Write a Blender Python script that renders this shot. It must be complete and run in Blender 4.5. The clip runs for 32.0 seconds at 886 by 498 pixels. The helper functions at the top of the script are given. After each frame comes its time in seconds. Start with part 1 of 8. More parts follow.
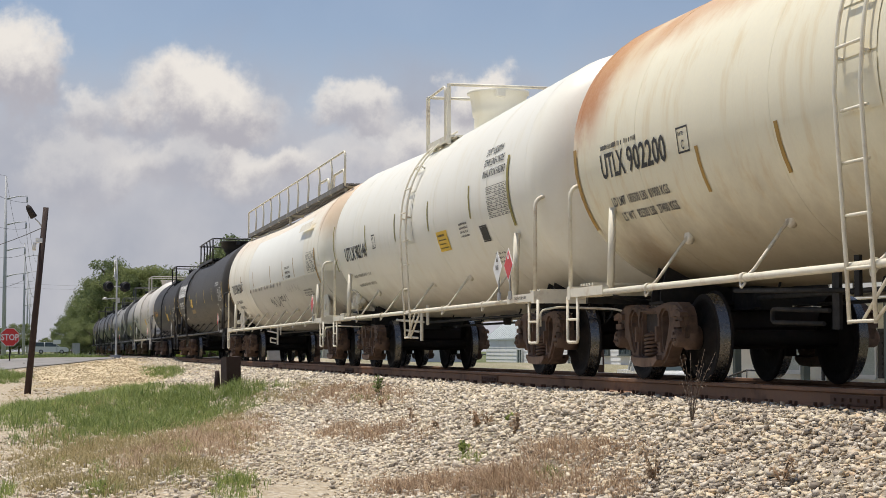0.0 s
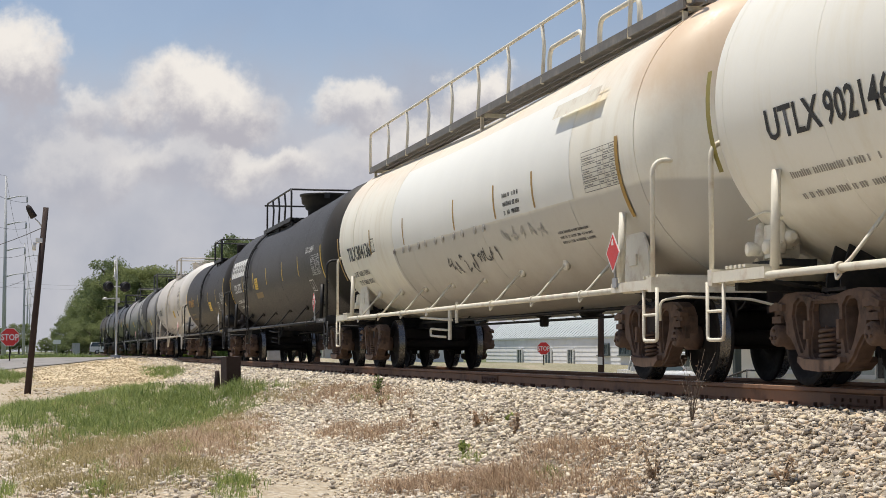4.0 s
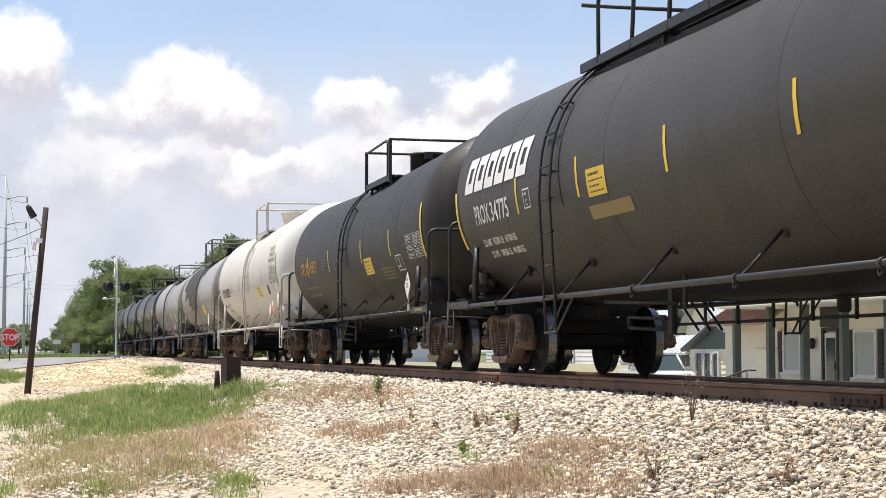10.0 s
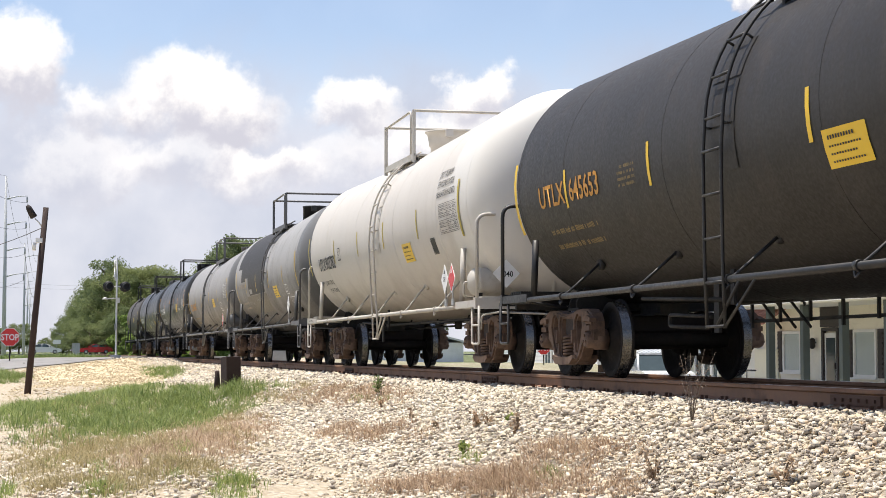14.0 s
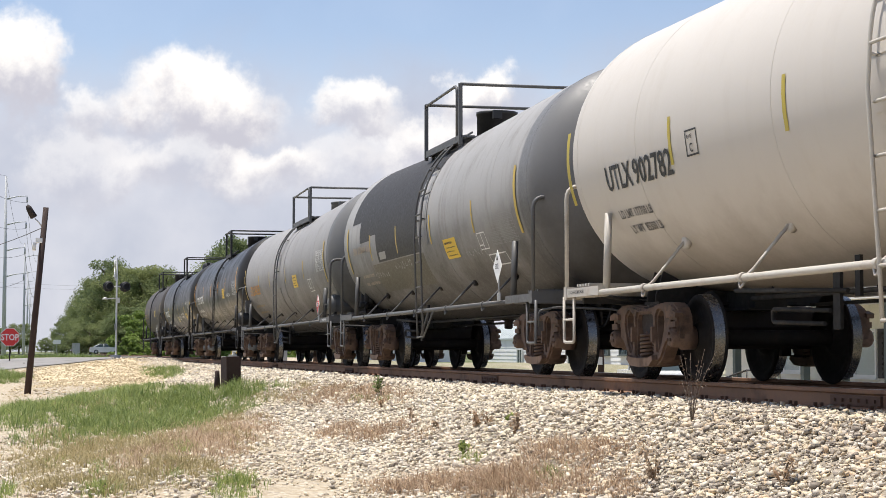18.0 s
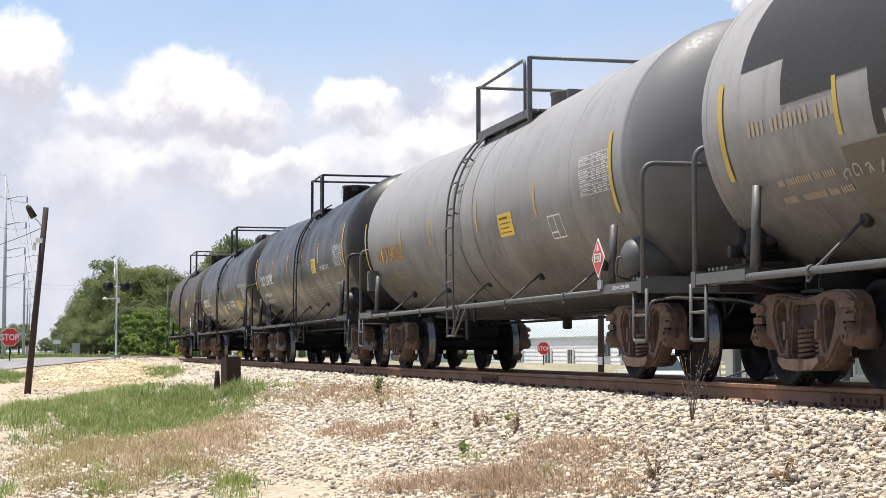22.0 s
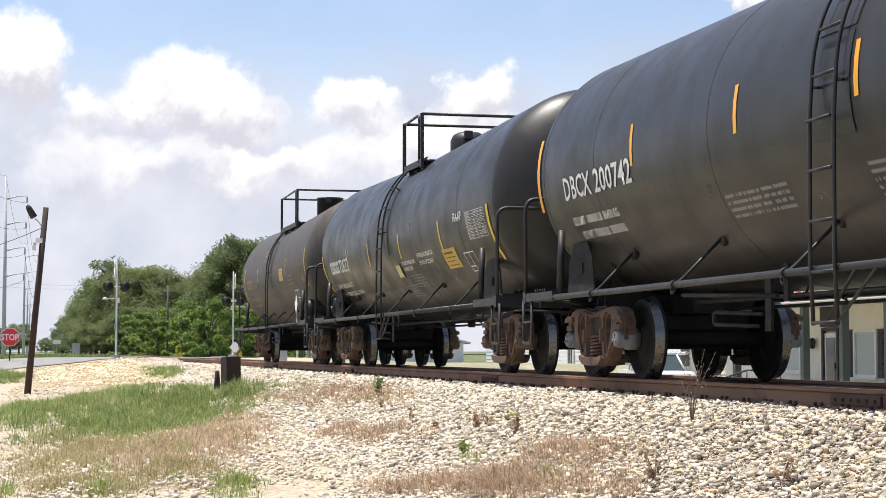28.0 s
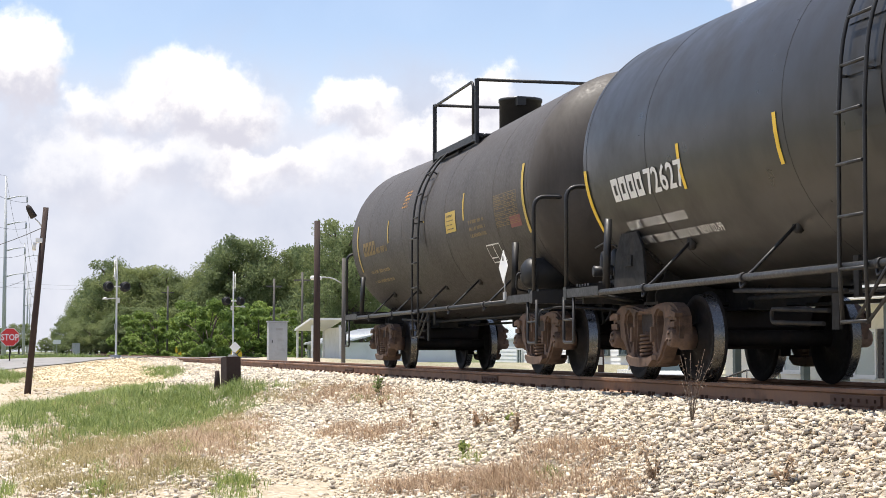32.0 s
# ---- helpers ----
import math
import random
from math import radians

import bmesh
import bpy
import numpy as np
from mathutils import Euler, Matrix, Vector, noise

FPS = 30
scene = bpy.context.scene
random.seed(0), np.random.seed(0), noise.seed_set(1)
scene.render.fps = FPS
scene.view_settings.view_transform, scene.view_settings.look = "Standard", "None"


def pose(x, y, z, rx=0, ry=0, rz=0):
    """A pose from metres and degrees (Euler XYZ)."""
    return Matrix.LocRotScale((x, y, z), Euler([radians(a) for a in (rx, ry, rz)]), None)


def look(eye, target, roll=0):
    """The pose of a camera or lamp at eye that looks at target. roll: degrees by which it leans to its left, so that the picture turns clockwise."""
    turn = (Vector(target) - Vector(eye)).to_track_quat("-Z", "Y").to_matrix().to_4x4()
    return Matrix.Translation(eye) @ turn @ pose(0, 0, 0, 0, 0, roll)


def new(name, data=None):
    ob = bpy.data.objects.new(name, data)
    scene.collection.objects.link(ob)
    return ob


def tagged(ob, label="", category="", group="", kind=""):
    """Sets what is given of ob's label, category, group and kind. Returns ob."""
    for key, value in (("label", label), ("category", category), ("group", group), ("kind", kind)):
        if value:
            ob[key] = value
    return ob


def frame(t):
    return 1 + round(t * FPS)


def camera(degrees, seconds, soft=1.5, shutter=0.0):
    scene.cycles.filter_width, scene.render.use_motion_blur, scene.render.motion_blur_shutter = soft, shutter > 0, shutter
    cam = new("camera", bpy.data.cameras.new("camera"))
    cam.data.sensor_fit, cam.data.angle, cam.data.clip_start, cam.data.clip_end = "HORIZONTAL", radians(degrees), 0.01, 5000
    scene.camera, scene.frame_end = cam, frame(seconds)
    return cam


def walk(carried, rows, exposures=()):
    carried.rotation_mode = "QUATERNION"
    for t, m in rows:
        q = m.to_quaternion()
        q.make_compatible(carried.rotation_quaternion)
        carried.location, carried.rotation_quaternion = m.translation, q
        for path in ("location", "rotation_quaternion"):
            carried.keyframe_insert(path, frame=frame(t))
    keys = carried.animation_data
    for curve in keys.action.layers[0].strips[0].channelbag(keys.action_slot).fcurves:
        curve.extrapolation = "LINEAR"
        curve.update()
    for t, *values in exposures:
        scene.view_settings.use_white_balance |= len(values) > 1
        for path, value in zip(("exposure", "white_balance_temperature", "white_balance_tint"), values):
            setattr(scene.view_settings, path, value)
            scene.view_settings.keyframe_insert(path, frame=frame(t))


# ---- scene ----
cam = camera(29.28, 32.0, soft=0.6)
EYE = (0.0, 0.0, 0.316)
VIEW = look(EYE, (-97.048, 23.345, 0.316 + 6.023))
STOPS = [(t, s, k, 10) for t, s, k in [(0.0, -0.25, 6760), (3.0, -0.22, 6760), (5.5, -0.09, 6720), (7.0, 0.06, 6700), (9.0, 0.36, 6680), (11.0, 0.42, 6660), (14.0, 0.39, 6640), (16.5, 0.24, 6620), (18.0, 0.25, 6600), (19.5, 0.36, 6600),
                                    (25.0, 0.44, 6600), (32.0, 0.50, 6600)]]
walk(cam, [(0.0, VIEW), (32.0, VIEW)], STOPS)

# ---- plan: rail tops at z = 0, track along x, the train runs towards +x ----
YC = 7.55            # track centre line
BEND = -196.0        # the line bends away beyond this


def run(t):
    """How far the train has come at t seconds."""
    return 5.05 * t - 0.00875 * t * t


def line_y(x):
    return YC + (max(0.0, BEND - x) ** 2) / 900.0


def smooth(a, b, x):
    k = min(1.0, max(0.0, (x - a) / (b - a)))
    return k * k * (3 - 2 * k)


def ground_z(x, y):
    """Height of the ground: ballast bed, its shoulder, the low verge and the level crossing."""
    d = y - line_y(x)
    rise = smooth(-62, -84, x)                       # towards the crossing the verge comes up to the rails
    low = -0.98 + 0.1 * smooth(-20, -45, x) + rise * 0.72
    low += 0.10 * math.sin(x * 0.31 + y * 0.8) * (1 - rise) * smooth(5.0, 2.0, y)
    low += 0.35 * smooth(-34, -40, x) * smooth(-60, -46, x) * smooth(1.0, 4.0, y) * smooth(6.2, 4.6, y)
    low -= 0.30 * smooth(1.5, -2.5, y) * (1 - 0.5 * rise)
    far = -1.45 + 1.05 * smooth(-72, -90, x)
    top = -0.20
    if d < 0:
        k = smooth(-4.1, -1.55, d)
        z = low * (1 - k) + top * k
    else:
        k = smooth(5.0, 1.7, d)
        z = far * (1 - k) + top * k
    cross = smooth(-79, -84, x) * smooth(-106, -101, x)
    if abs(d) > 0.8:
        z = z * (1 - cross) + (-0.03 - 0.35 * smooth(6, 16, abs(d))) * cross
    return z


# ---- light ----
SUN_EL, SUN_AZ = radians(76), radians(-128)          # azimuth of the sun's place, from +x towards +y
sun_dir = Vector((math.cos(SUN_EL) * math.cos(SUN_AZ), math.cos(SUN_EL) * math.sin(SUN_AZ), math.sin(SUN_EL)))
sun = new("sun", bpy.data.lights.new("sun", "SUN"))
sun.data.energy, sun.data.angle, sun.data.color = 5.0, radians(0.55), (1.0, 0.95, 0.87)
sun.matrix_world = look(sun_dir * 50, (0, 0, 0))

RIGHT = (VIEW.to_3x3() @ Vector((1, 0, 0))).normalized()
UP = (VIEW.to_3x3() @ Vector((0, 1, 0))).normalized()
AHEAD = (VIEW.to_3x3() @ Vector((0, 0, -1))).normalized()


class Nodes:
    """A short hand for node trees."""

    def __init__(self, tree):
        self.tree = tree
        tree.nodes.clear()

    def add(self, kind, ins=(), **props):
        n = self.tree.nodes.new("ShaderNode" + kind)
        for k, v in props.items():
            setattr(n, k, v)
        for k, v in dict(ins).items():
            if isinstance(v, bpy.types.NodeSocket):
                self.tree.links.new(v, n.inputs[k])
            else:
                n.inputs[k].default_value = v
        return n

    def math(self, op, a, b=0.0, c=0.0, clamp=False):
        return self.add("Math", {0: a, 1: b, 2: c}, operation=op, use_clamp=clamp).outputs[0]

    def ramp(self, fac, stops):
        n = self.add("ValToRGB", {0: fac})
        e = n.color_ramp.elements
        while len(e) < len(stops):
            e.new(0.5)
        for el, (p, c) in zip(e, stops):
            el.position, el.color = p, (*c, 1) if len(c) == 3 else c
        return n.outputs[0]

    def mix(self, fac, a, b, blend="MIX"):
        n = self.add("Mix", {0: fac, 6: a, 7: b}, data_type="RGBA", blend_type=blend)
        return n.outputs[2]

    def noise(self, vec, scale, detail=4.0, rough=0.55, distort=0.0):
        return self.add("TexNoise", {"Vector": vec, "Scale": scale, "Detail": detail, "Roughness": rough, "Distortion": distort}).outputs[0]


def rgba(c):
    return (*c, 1.0) if len(c) == 3 else c


def sky():
    w = bpy.data.worlds.new("sky")
    w.use_nodes = True
    scene.world = w
    n = Nodes(w.node_tree)
    tc = n.add("TexCoord").outputs["Generated"]
    air = n.add("TexSky", sky_type="NISHITA", sun_disc=False, sun_elevation=SUN_EL, sun_rotation=math.pi / 2 - SUN_AZ,
                air_density=1.0, dust_density=0.5, ozone_density=2.5).outputs[0]
    blue = n.mix(1.0, air, (0.118, 0.118, 0.122, 1), "MULTIPLY")

    def dot(v):
        return n.add("VectorMath", {0: tc, 1: v}, operation="DOT_PRODUCT").outputs["Value"]

    ahead = n.math("MAXIMUM", dot(AHEAD), 0.25)
    u, v = n.math("DIVIDE", dot(RIGHT), ahead), n.math("DIVIDE", dot(UP), ahead)
    p = n.add("CombineXYZ", {0: u, 1: v}).outputs[0]
    wob = n.add("TexNoise", {"Vector": tc, "Scale": 22.0, "Detail": 7.0, "Roughness": 0.6}).outputs["Color"]
    off = n.add("VectorMath", {0: wob, 1: (0.5, 0.5, 0.5)}, operation="SUBTRACT").outputs[0]
    off = n.add("VectorMath", {0: off, 1: (0.075, 0.055, 0.0)}, operation="MULTIPLY").outputs[0]
    p = n.add("VectorMath", {0: p, 1: off}, operation="ADD").outputs[0]
    fine = n.noise(tc, 46.0, 7.0, 0.6)
    mid = n.noise(tc, 15.0, 6.0, 0.55)
    # thin haze everywhere, a bank of it towards the horizon, all round
    zen = n.add("SeparateXYZ", {0: tc}).outputs[2]
    zen = n.math("ADD", zen, n.math("MULTIPLY", n.math("SUBTRACT", mid, 0.5), 0.10))
    veil = n.add("MapRange", {0: zen, 1: 0.20, 2: 0.12, 3: 0.24, 4: 0.95}, interpolation_type="SMOOTHSTEP").outputs[0]
    bank = n.ramp(mid, [(0.3, (0.46, 0.49, 0.59)), (0.68, (0.62, 0.63, 0.70))])
    col = n.mix(veil, blue, bank)
    # cumulus heaps: centre and half size in units of the picture plane, white above and grey below
    for cx, cy, rx, ry, g in CLOUDS:
        q = n.add("VectorMath", {0: p, 1: (cx, cy, 0)}, operation="SUBTRACT").outputs[0]
        q = n.add("VectorMath", {0: q, 1: (1 / rx, 1 / ry, 0)}, operation="MULTIPLY").outputs[0]
        d = n.add("VectorMath", {0: q}, operation="LENGTH").outputs["Value"]
        d = n.math("ADD", d, n.math("MULTIPLY", n.math("SUBTRACT", fine, 0.5), 0.55))
        m = n.add("MapRange", {0: d, 1: 1.12, 2: 0.6, 3: 0.0, 4: g}, interpolation_type="SMOOTHSTEP").outputs[0]
        up = n.math("ADD", n.add("SeparateXYZ", {0: q}).outputs[1], n.math("MULTIPLY", n.math("SUBTRACT", fine, 0.5), 2.2))
        lit = n.add("MapRange", {0: up, 1: -0.75, 2: 0.55, 3: 0.0, 4: 1.0}, interpolation_type="SMOOTHSTEP").outputs[0]
        tone = n.mix(lit, (0.52, 0.52, 0.59, 1), (0.98, 0.95, 0.92, 1))
        col = n.mix(m, col, tone)
    bg = n.add("Background", {0: col, 1: 1.0})
    n.add("OutputWorld", {0: bg.outputs[0]})


def pic(x, y):
    return ((x - 784) / 3000.0, (441 - y) / 3000.0)


CLOUDS = []
for x, y, rx, ry, g in [(330, 300, 160, 60, 0.45), (150, 300, 120, 80, 0.4), (450, 320, 120, 55, 0.5), (690, 260, 110, 60, 0.45), (820, 235, 100, 60, 0.6),
                        (170, 200, 65, 55, 0.6), (20, 125, 112, 100, 1.0), (350, 184, 140, 94, 1.0), (620, 195, 105, 55, 0.85), (856, 168, 80, 62, 0.97),
                        (1310, 2, 60, 20, 0.8), (430, 290, 70, 40, 0.5), (765, 270, 120, 80, 0.5), (560, 300, 150, 50, 0.35)]:
    CLOUDS.append((*pic(x, y), rx / 3000.0, ry / 3000.0, g))
sky()


# ---- materials ----
def paint(name, base, spread=0.12, rough=0.5, metal=0.0, grain=30.0, bump=0.15, stain=None, stain_scale=1.2, stain_amount=0.5,
          streak=False, spec=0.5, islands=False, chips=None, zones=()):
    """A weathered surface: tone varies at two scales, with stains, fine relief and bounded zones of other colour."""
    m = bpy.data.materials.new(name)
    m.use_nodes = True
    n = Nodes(m.node_tree)
    co = n.add("TexCoord").outputs["Object"]
    big = n.noise(co, stain_scale, 5.0, 0.6, 0.3)
    fine = n.noise(co, grain, 4.0, 0.6)
    lo = tuple(c * (1 - spread) for c in base)
    hi = tuple(min(1, c * (1 + spread)) for c in base)
    col = n.ramp(big, [(0.3, lo), (0.7, hi)])
    col = n.mix(0.5, col, n.ramp(fine, [(0.25, lo), (0.75, hi)]))
    if stain:
        v = co
        if streak:
            v = n.add("Mapping", {0: co, 3: (2.6, 2.6, 0.35)}).outputs[0]
        s = n.noise(v, stain_scale * 1.7, 7.0, 0.65)
        k = n.add("MapRange", {0: s, 1: 0.48, 2: 0.72, 3: 0.0, 4: stain_amount}, interpolation_type="SMOOTHSTEP").outputs[0]
        col = n.mix(k, col, rgba(stain))
    if chips:
        s = n.noise(co, stain_scale * 9, 6.0, 0.7)
        k = n.add("MapRange", {0: s, 1: 0.66, 2: 0.7, 3: 0.0, 4: 0.8}).outputs[0]
        col = n.mix(k, col, rgba(chips))
    # zones: rust and repaint, and the shade of tank bellies put into the colour
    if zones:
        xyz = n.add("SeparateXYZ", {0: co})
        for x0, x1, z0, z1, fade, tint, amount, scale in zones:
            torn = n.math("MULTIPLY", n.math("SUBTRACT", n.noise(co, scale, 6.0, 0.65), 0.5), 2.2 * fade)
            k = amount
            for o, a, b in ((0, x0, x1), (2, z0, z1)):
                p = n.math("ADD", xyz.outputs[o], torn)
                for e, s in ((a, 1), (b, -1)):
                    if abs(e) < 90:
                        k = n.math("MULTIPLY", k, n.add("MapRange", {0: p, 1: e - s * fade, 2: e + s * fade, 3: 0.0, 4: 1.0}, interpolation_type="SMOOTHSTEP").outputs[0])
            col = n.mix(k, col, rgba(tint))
    if islands:
        r = n.add("NewGeometry").outputs["Random Per Island"]
        col = n.mix(1.0, col, n.ramp(r, [(0.0, (0.55, 0.55, 0.55)), (1.0, (1.35, 1.3, 1.25))]), "MULTIPLY")
    rr = n.add("MapRange", {0: fine, 1: 0.3, 2: 0.7, 3: max(0.02, rough - 0.1), 4: min(1.0, rough + 0.12)}).outputs[0]
    b = n.add("Bump", {"Height": fine, "Strength": bump, "Distance": 0.004}).outputs[0]
    s = n.add("BsdfPrincipled", {"Base Color": col, "Roughness": rr, "Metallic": metal, "Normal": b, "Specular IOR Level": spec})
    n.add("OutputMaterial", {0: s.outputs[0]})
    return m


def plain(name, base, rough=0.6, metal=0.0):
    return paint(name, base, 0.08, rough, metal, 40.0, 0.05)


RUST = paint("rusty cast steel", (0.135, 0.085, 0.06), 0.55, 0.85, 0.0, 14.0, 0.55, (0.03, 0.02, 0.016), 2.4, 0.9, chips=(0.22, 0.105, 0.055))
RUST_DARK = paint("oily dark cast steel", (0.030, 0.021, 0.018), 0.4, 0.75, 0.0, 18.0, 0.5, (0.02, 0.016, 0.015), 3.0, 0.7)
WHEEL = paint("dark wheel steel", (0.012, 0.010, 0.009), 0.3, 0.8, 0.0, 20.0, 0.3, (0.030, 0.019, 0.014), 4.0, 0.5, spec=0.25)
TREAD = paint("bright worn tread steel", (0.13, 0.125, 0.12), 0.3, 0.26, 1.0, 30.0, 0.1)
UNDER = paint("dirty black underframe", (0.012, 0.011, 0.010), 0.35, 0.8, 0.0, 14.0, 0.3, (0.06, 0.045, 0.035), 2.0, 0.5)
BLACK = paint("black paint", (0.016, 0.016, 0.017), 0.25, 0.5, 0.0, 22.0, 0.15, (0.05, 0.042, 0.036), 1.6, 0.4)
YELLOW = paint("yellow reflective sheet", (0.80, 0.52, 0.03), 0.06, 0.45, 0.0, 60.0, 0.05)
AMBER = paint("orange yellow reflective sheet", (0.85, 0.38, 0.02), 0.06, 0.4, 0.0, 60.0, 0.05)
OLIVE = paint("dull olive reflective sheet", (0.30, 0.25, 0.05), 0.1, 0.5, 0.0, 60.0, 0.05)
OCHRE = paint("brown yellow reflective sheet", (0.42, 0.25, 0.05), 0.1, 0.5, 0.0, 60.0, 0.05)
WHITE_INK = paint("white stencil paint", (0.75, 0.75, 0.73), 0.08, 0.6, 0.0, 50.0, 0.05)
GREY_INK = paint("faded grey stencil paint", (0.32, 0.32, 0.31), 0.2, 0.65, 0.0, 50.0, 0.05)
BLACK_INK = paint("black stencil paint", (0.03, 0.03, 0.03), 0.2, 0.6, 0.0, 50.0, 0.05)
ORANGE_INK = paint("orange stencil paint", (0.55, 0.26, 0.04), 0.15, 0.6, 0.0, 50.0, 0.05)
FAINT_INK = paint("faded orange stencil paint", (0.26, 0.18, 0.07), 0.2, 0.65, 0.0, 50.0, 0.05)
RED_SIGN = paint("red sign sheet", (0.62, 0.03, 0.03), 0.06, 0.4, 0.0, 60.0, 0.05)
WHITE_SIGN = paint("white sign sheet", (0.80, 0.80, 0.79), 0.05, 0.45, 0.0, 60.0, 0.05)
GALV = paint("weathered galvanised steel", (0.42, 0.43, 0.44), 0.15, 0.5, 0.4, 25.0, 0.15, (0.25, 0.24, 0.22), 2.0, 0.4)


# ---- mesh tools ----
def box(bm, cx, cy, cz, sx, sy, sz, m=None):
    """A box given by its centre and full size."""
    vs = [bm.verts.new((cx + sx * a / 2, cy + sy * b / 2, cz + sz * c / 2)) for a in (-1, 1) for b in (-1, 1) for c in (-1, 1)]
    for f in ((0, 1, 3, 2), (4, 6, 7, 5), (0, 4, 5, 1), (2, 3, 7, 6), (0, 2, 6, 4), (1, 5, 7, 3)):
        bm.faces.new([vs[i] for i in f])
    if m is not None:
        bmesh.ops.transform(bm, matrix=m, verts=vs)
    return vs


def tube(bm, pts, r, seg=8, r2=None, caps=True):
    """A round bar along a line of points."""
    pts = [Vector(p) for p in pts]
    rings = []
    side = None
    for i, p in enumerate(pts):
        d = (pts[min(i + 1, len(pts) - 1)] - pts[max(i - 1, 0)]).normalized()
        if side is None:
            side = d.orthogonal().normalized()
        side = (side - d * side.dot(d)).normalized()
        up = d.cross(side)
        k = r if r2 is None else r + (r2 - r) * i / (len(pts) - 1)
        rings.append([bm.verts.new(p + (side * math.cos(a) + up * math.sin(a)) * k) for a in (2 * math.pi * j / seg for j in range(seg))])
    for a, b in zip(rings, rings[1:]):
        for j in range(seg):
            f = bm.faces.new((a[j], a[(j + 1) % seg], b[(j + 1) % seg], b[j]))
            f.smooth = True
    if caps:
        bm.faces.new(rings[0][::-1])
        bm.faces.new(rings[-1])


def lathe(bm, profile, seg=32, axis="X", centre=(0, 0, 0), smooth=True):
    """Turns a profile of (along, radius) round an axis."""
    c = Vector(centre)
    rings = []
    for u, r in profile:
        ring = []
        for j in range(seg):
            a = 2 * math.pi * j / seg
            p, q = r * math.cos(a), r * math.sin(a)
            v = {"X": (u, p, q), "Y": (q, u, p), "Z": (p, q, u)}[axis]
            ring.append(bm.verts.new(c + Vector(v)))
        rings.append(ring)
    for a, b in zip(rings, rings[1:]):
        for j in range(seg):
            f = bm.faces.new((a[j], b[j], b[(j + 1) % seg], a[(j + 1) % seg]))
            f.smooth = smooth
    bm.faces.new(rings[0])
    bm.faces.new(rings[-1][::-1])


def plate(bm, outline, y0, y1):
    """A flat shape in x, z drawn out from y0 to y1."""
    a = [bm.verts.new((x, y0, z)) for x, z in outline]
    b = [bm.verts.new((x, y1, z)) for x, z in outline]
    bm.faces.new(a)
    bm.faces.new(b[::-1])
    k = len(a)
    for i in range(k):
        bm.faces.new((a[i], b[i], b[(i + 1) % k], a[(i + 1) % k]))


def bar(bm, p, q, w, y0, y1):
    """A flat bar from p to q in x, z, w wide, between y0 and y1."""
    d = Vector((q[0] - p[0], q[1] - p[1])).normalized()
    s = Vector((-d[1], d[0])) * w / 2
    plate(bm, [(p[0] - s[0], p[1] - s[1]), (q[0] - s[0], q[1] - s[1]), (q[0] + s[0], q[1] + s[1]), (p[0] + s[0], p[1] + s[1])], y0, y1)


def mesh_of(name, bm, bevel=0.0):
    if bevel:
        sharp = [e for e in bm.edges if len(e.link_faces) == 2 and e.calc_face_angle(0) > 0.7]
        bmesh.ops.bevel(bm, geom=sharp, offset=bevel, segments=1, affect="EDGES", clamp_overlap=True)
    bmesh.ops.recalc_face_normals(bm, faces=bm.faces)
    me = bpy.data.meshes.new(name)
    bm.to_mesh(me)
    bm.free()
    return me


def part(name, bm, mat, parent=None, label="", m=None, bevel=0.0):
    """Links a bmesh, or a mesh made before, as one object under its thing."""
    me = bm if isinstance(bm, bpy.types.Mesh) else mesh_of(name, bm, bevel)
    if mat and not me.materials:
        for x in (mat if isinstance(mat, (list, tuple)) else [mat]):
            me.materials.append(x)
    ob = new(name, me)
    if parent:
        ob.parent = parent
    if m is not None:
        ob.matrix_basis = m
    if label:
        ob["label"] = label
    return ob


def B():
    return bmesh.new()


def smooth_pts(pts, r=0.15, k=5):
    """Rounds the corners of a line of points."""
    pts = [Vector(p) for p in pts]
    out = [pts[0]]
    for a, b, c in zip(pts, pts[1:], pts[2:]):
        p, q = b + (a - b).normalized() * min(r, (a - b).length / 2), b + (c - b).normalized() * min(r, (c - b).length / 2)
        for i in range(k + 1):
            t = i / k
            out.append(p * (1 - t) ** 2 + b * 2 * t * (1 - t) + q * t * t)
    out.append(pts[-1])
    return out


def lettering(text, height, squeeze=1.0):
    """Flat letters of the built-in font as a mesh in x, y, the lower left corner at the origin."""
    cu = bpy.data.curves.new("letters", "FONT")
    cu.body, cu.size, cu.resolution_u, cu.offset = text, height * 1.37, 2, height * 0.022
    ob = bpy.data.objects.new("letters", cu)
    scene.collection.objects.link(ob)
    bpy.context.view_layer.update()
    me = bpy.data.meshes.new_from_object(ob.evaluated_get(bpy.context.evaluated_depsgraph_get()))
    bpy.data.objects.remove(ob)
    bpy.data.curves.remove(cu)
    me.materials.clear()
    me.transform(Matrix.Diagonal((squeeze, 1, 1, 1)))
    return me

# ---- the train ----
WHEEL_R = 0.457
AXLES = 0.889


def wheel_mesh():
    bm = B()
    pr = [(-0.10, 0.10), (-0.10, 0.14), (-0.035, 0.17), (-0.02, 0.36), (-0.065, 0.385), (-0.07, 0.44), (-0.065, 0.452),
          (0.045, 0.460), (0.055, 0.488), (0.07, 0.488), (0.075, 0.47), (0.07, 0.39), (0.02, 0.36), (0.02, 0.18), (0.085, 0.14), (0.09, 0.10)]
    lathe(bm, pr, 40, "Y")
    me = mesh_of("wheel", bm)
    me.materials.append(WHEEL)
    me.materials.append(TREAD)
    for f in me.polygons:
        c = f.center
        if math.hypot(c.x, c.z) > 0.45 and -0.05 < c.y < 0.04:
            f.material_index = 1
    return me


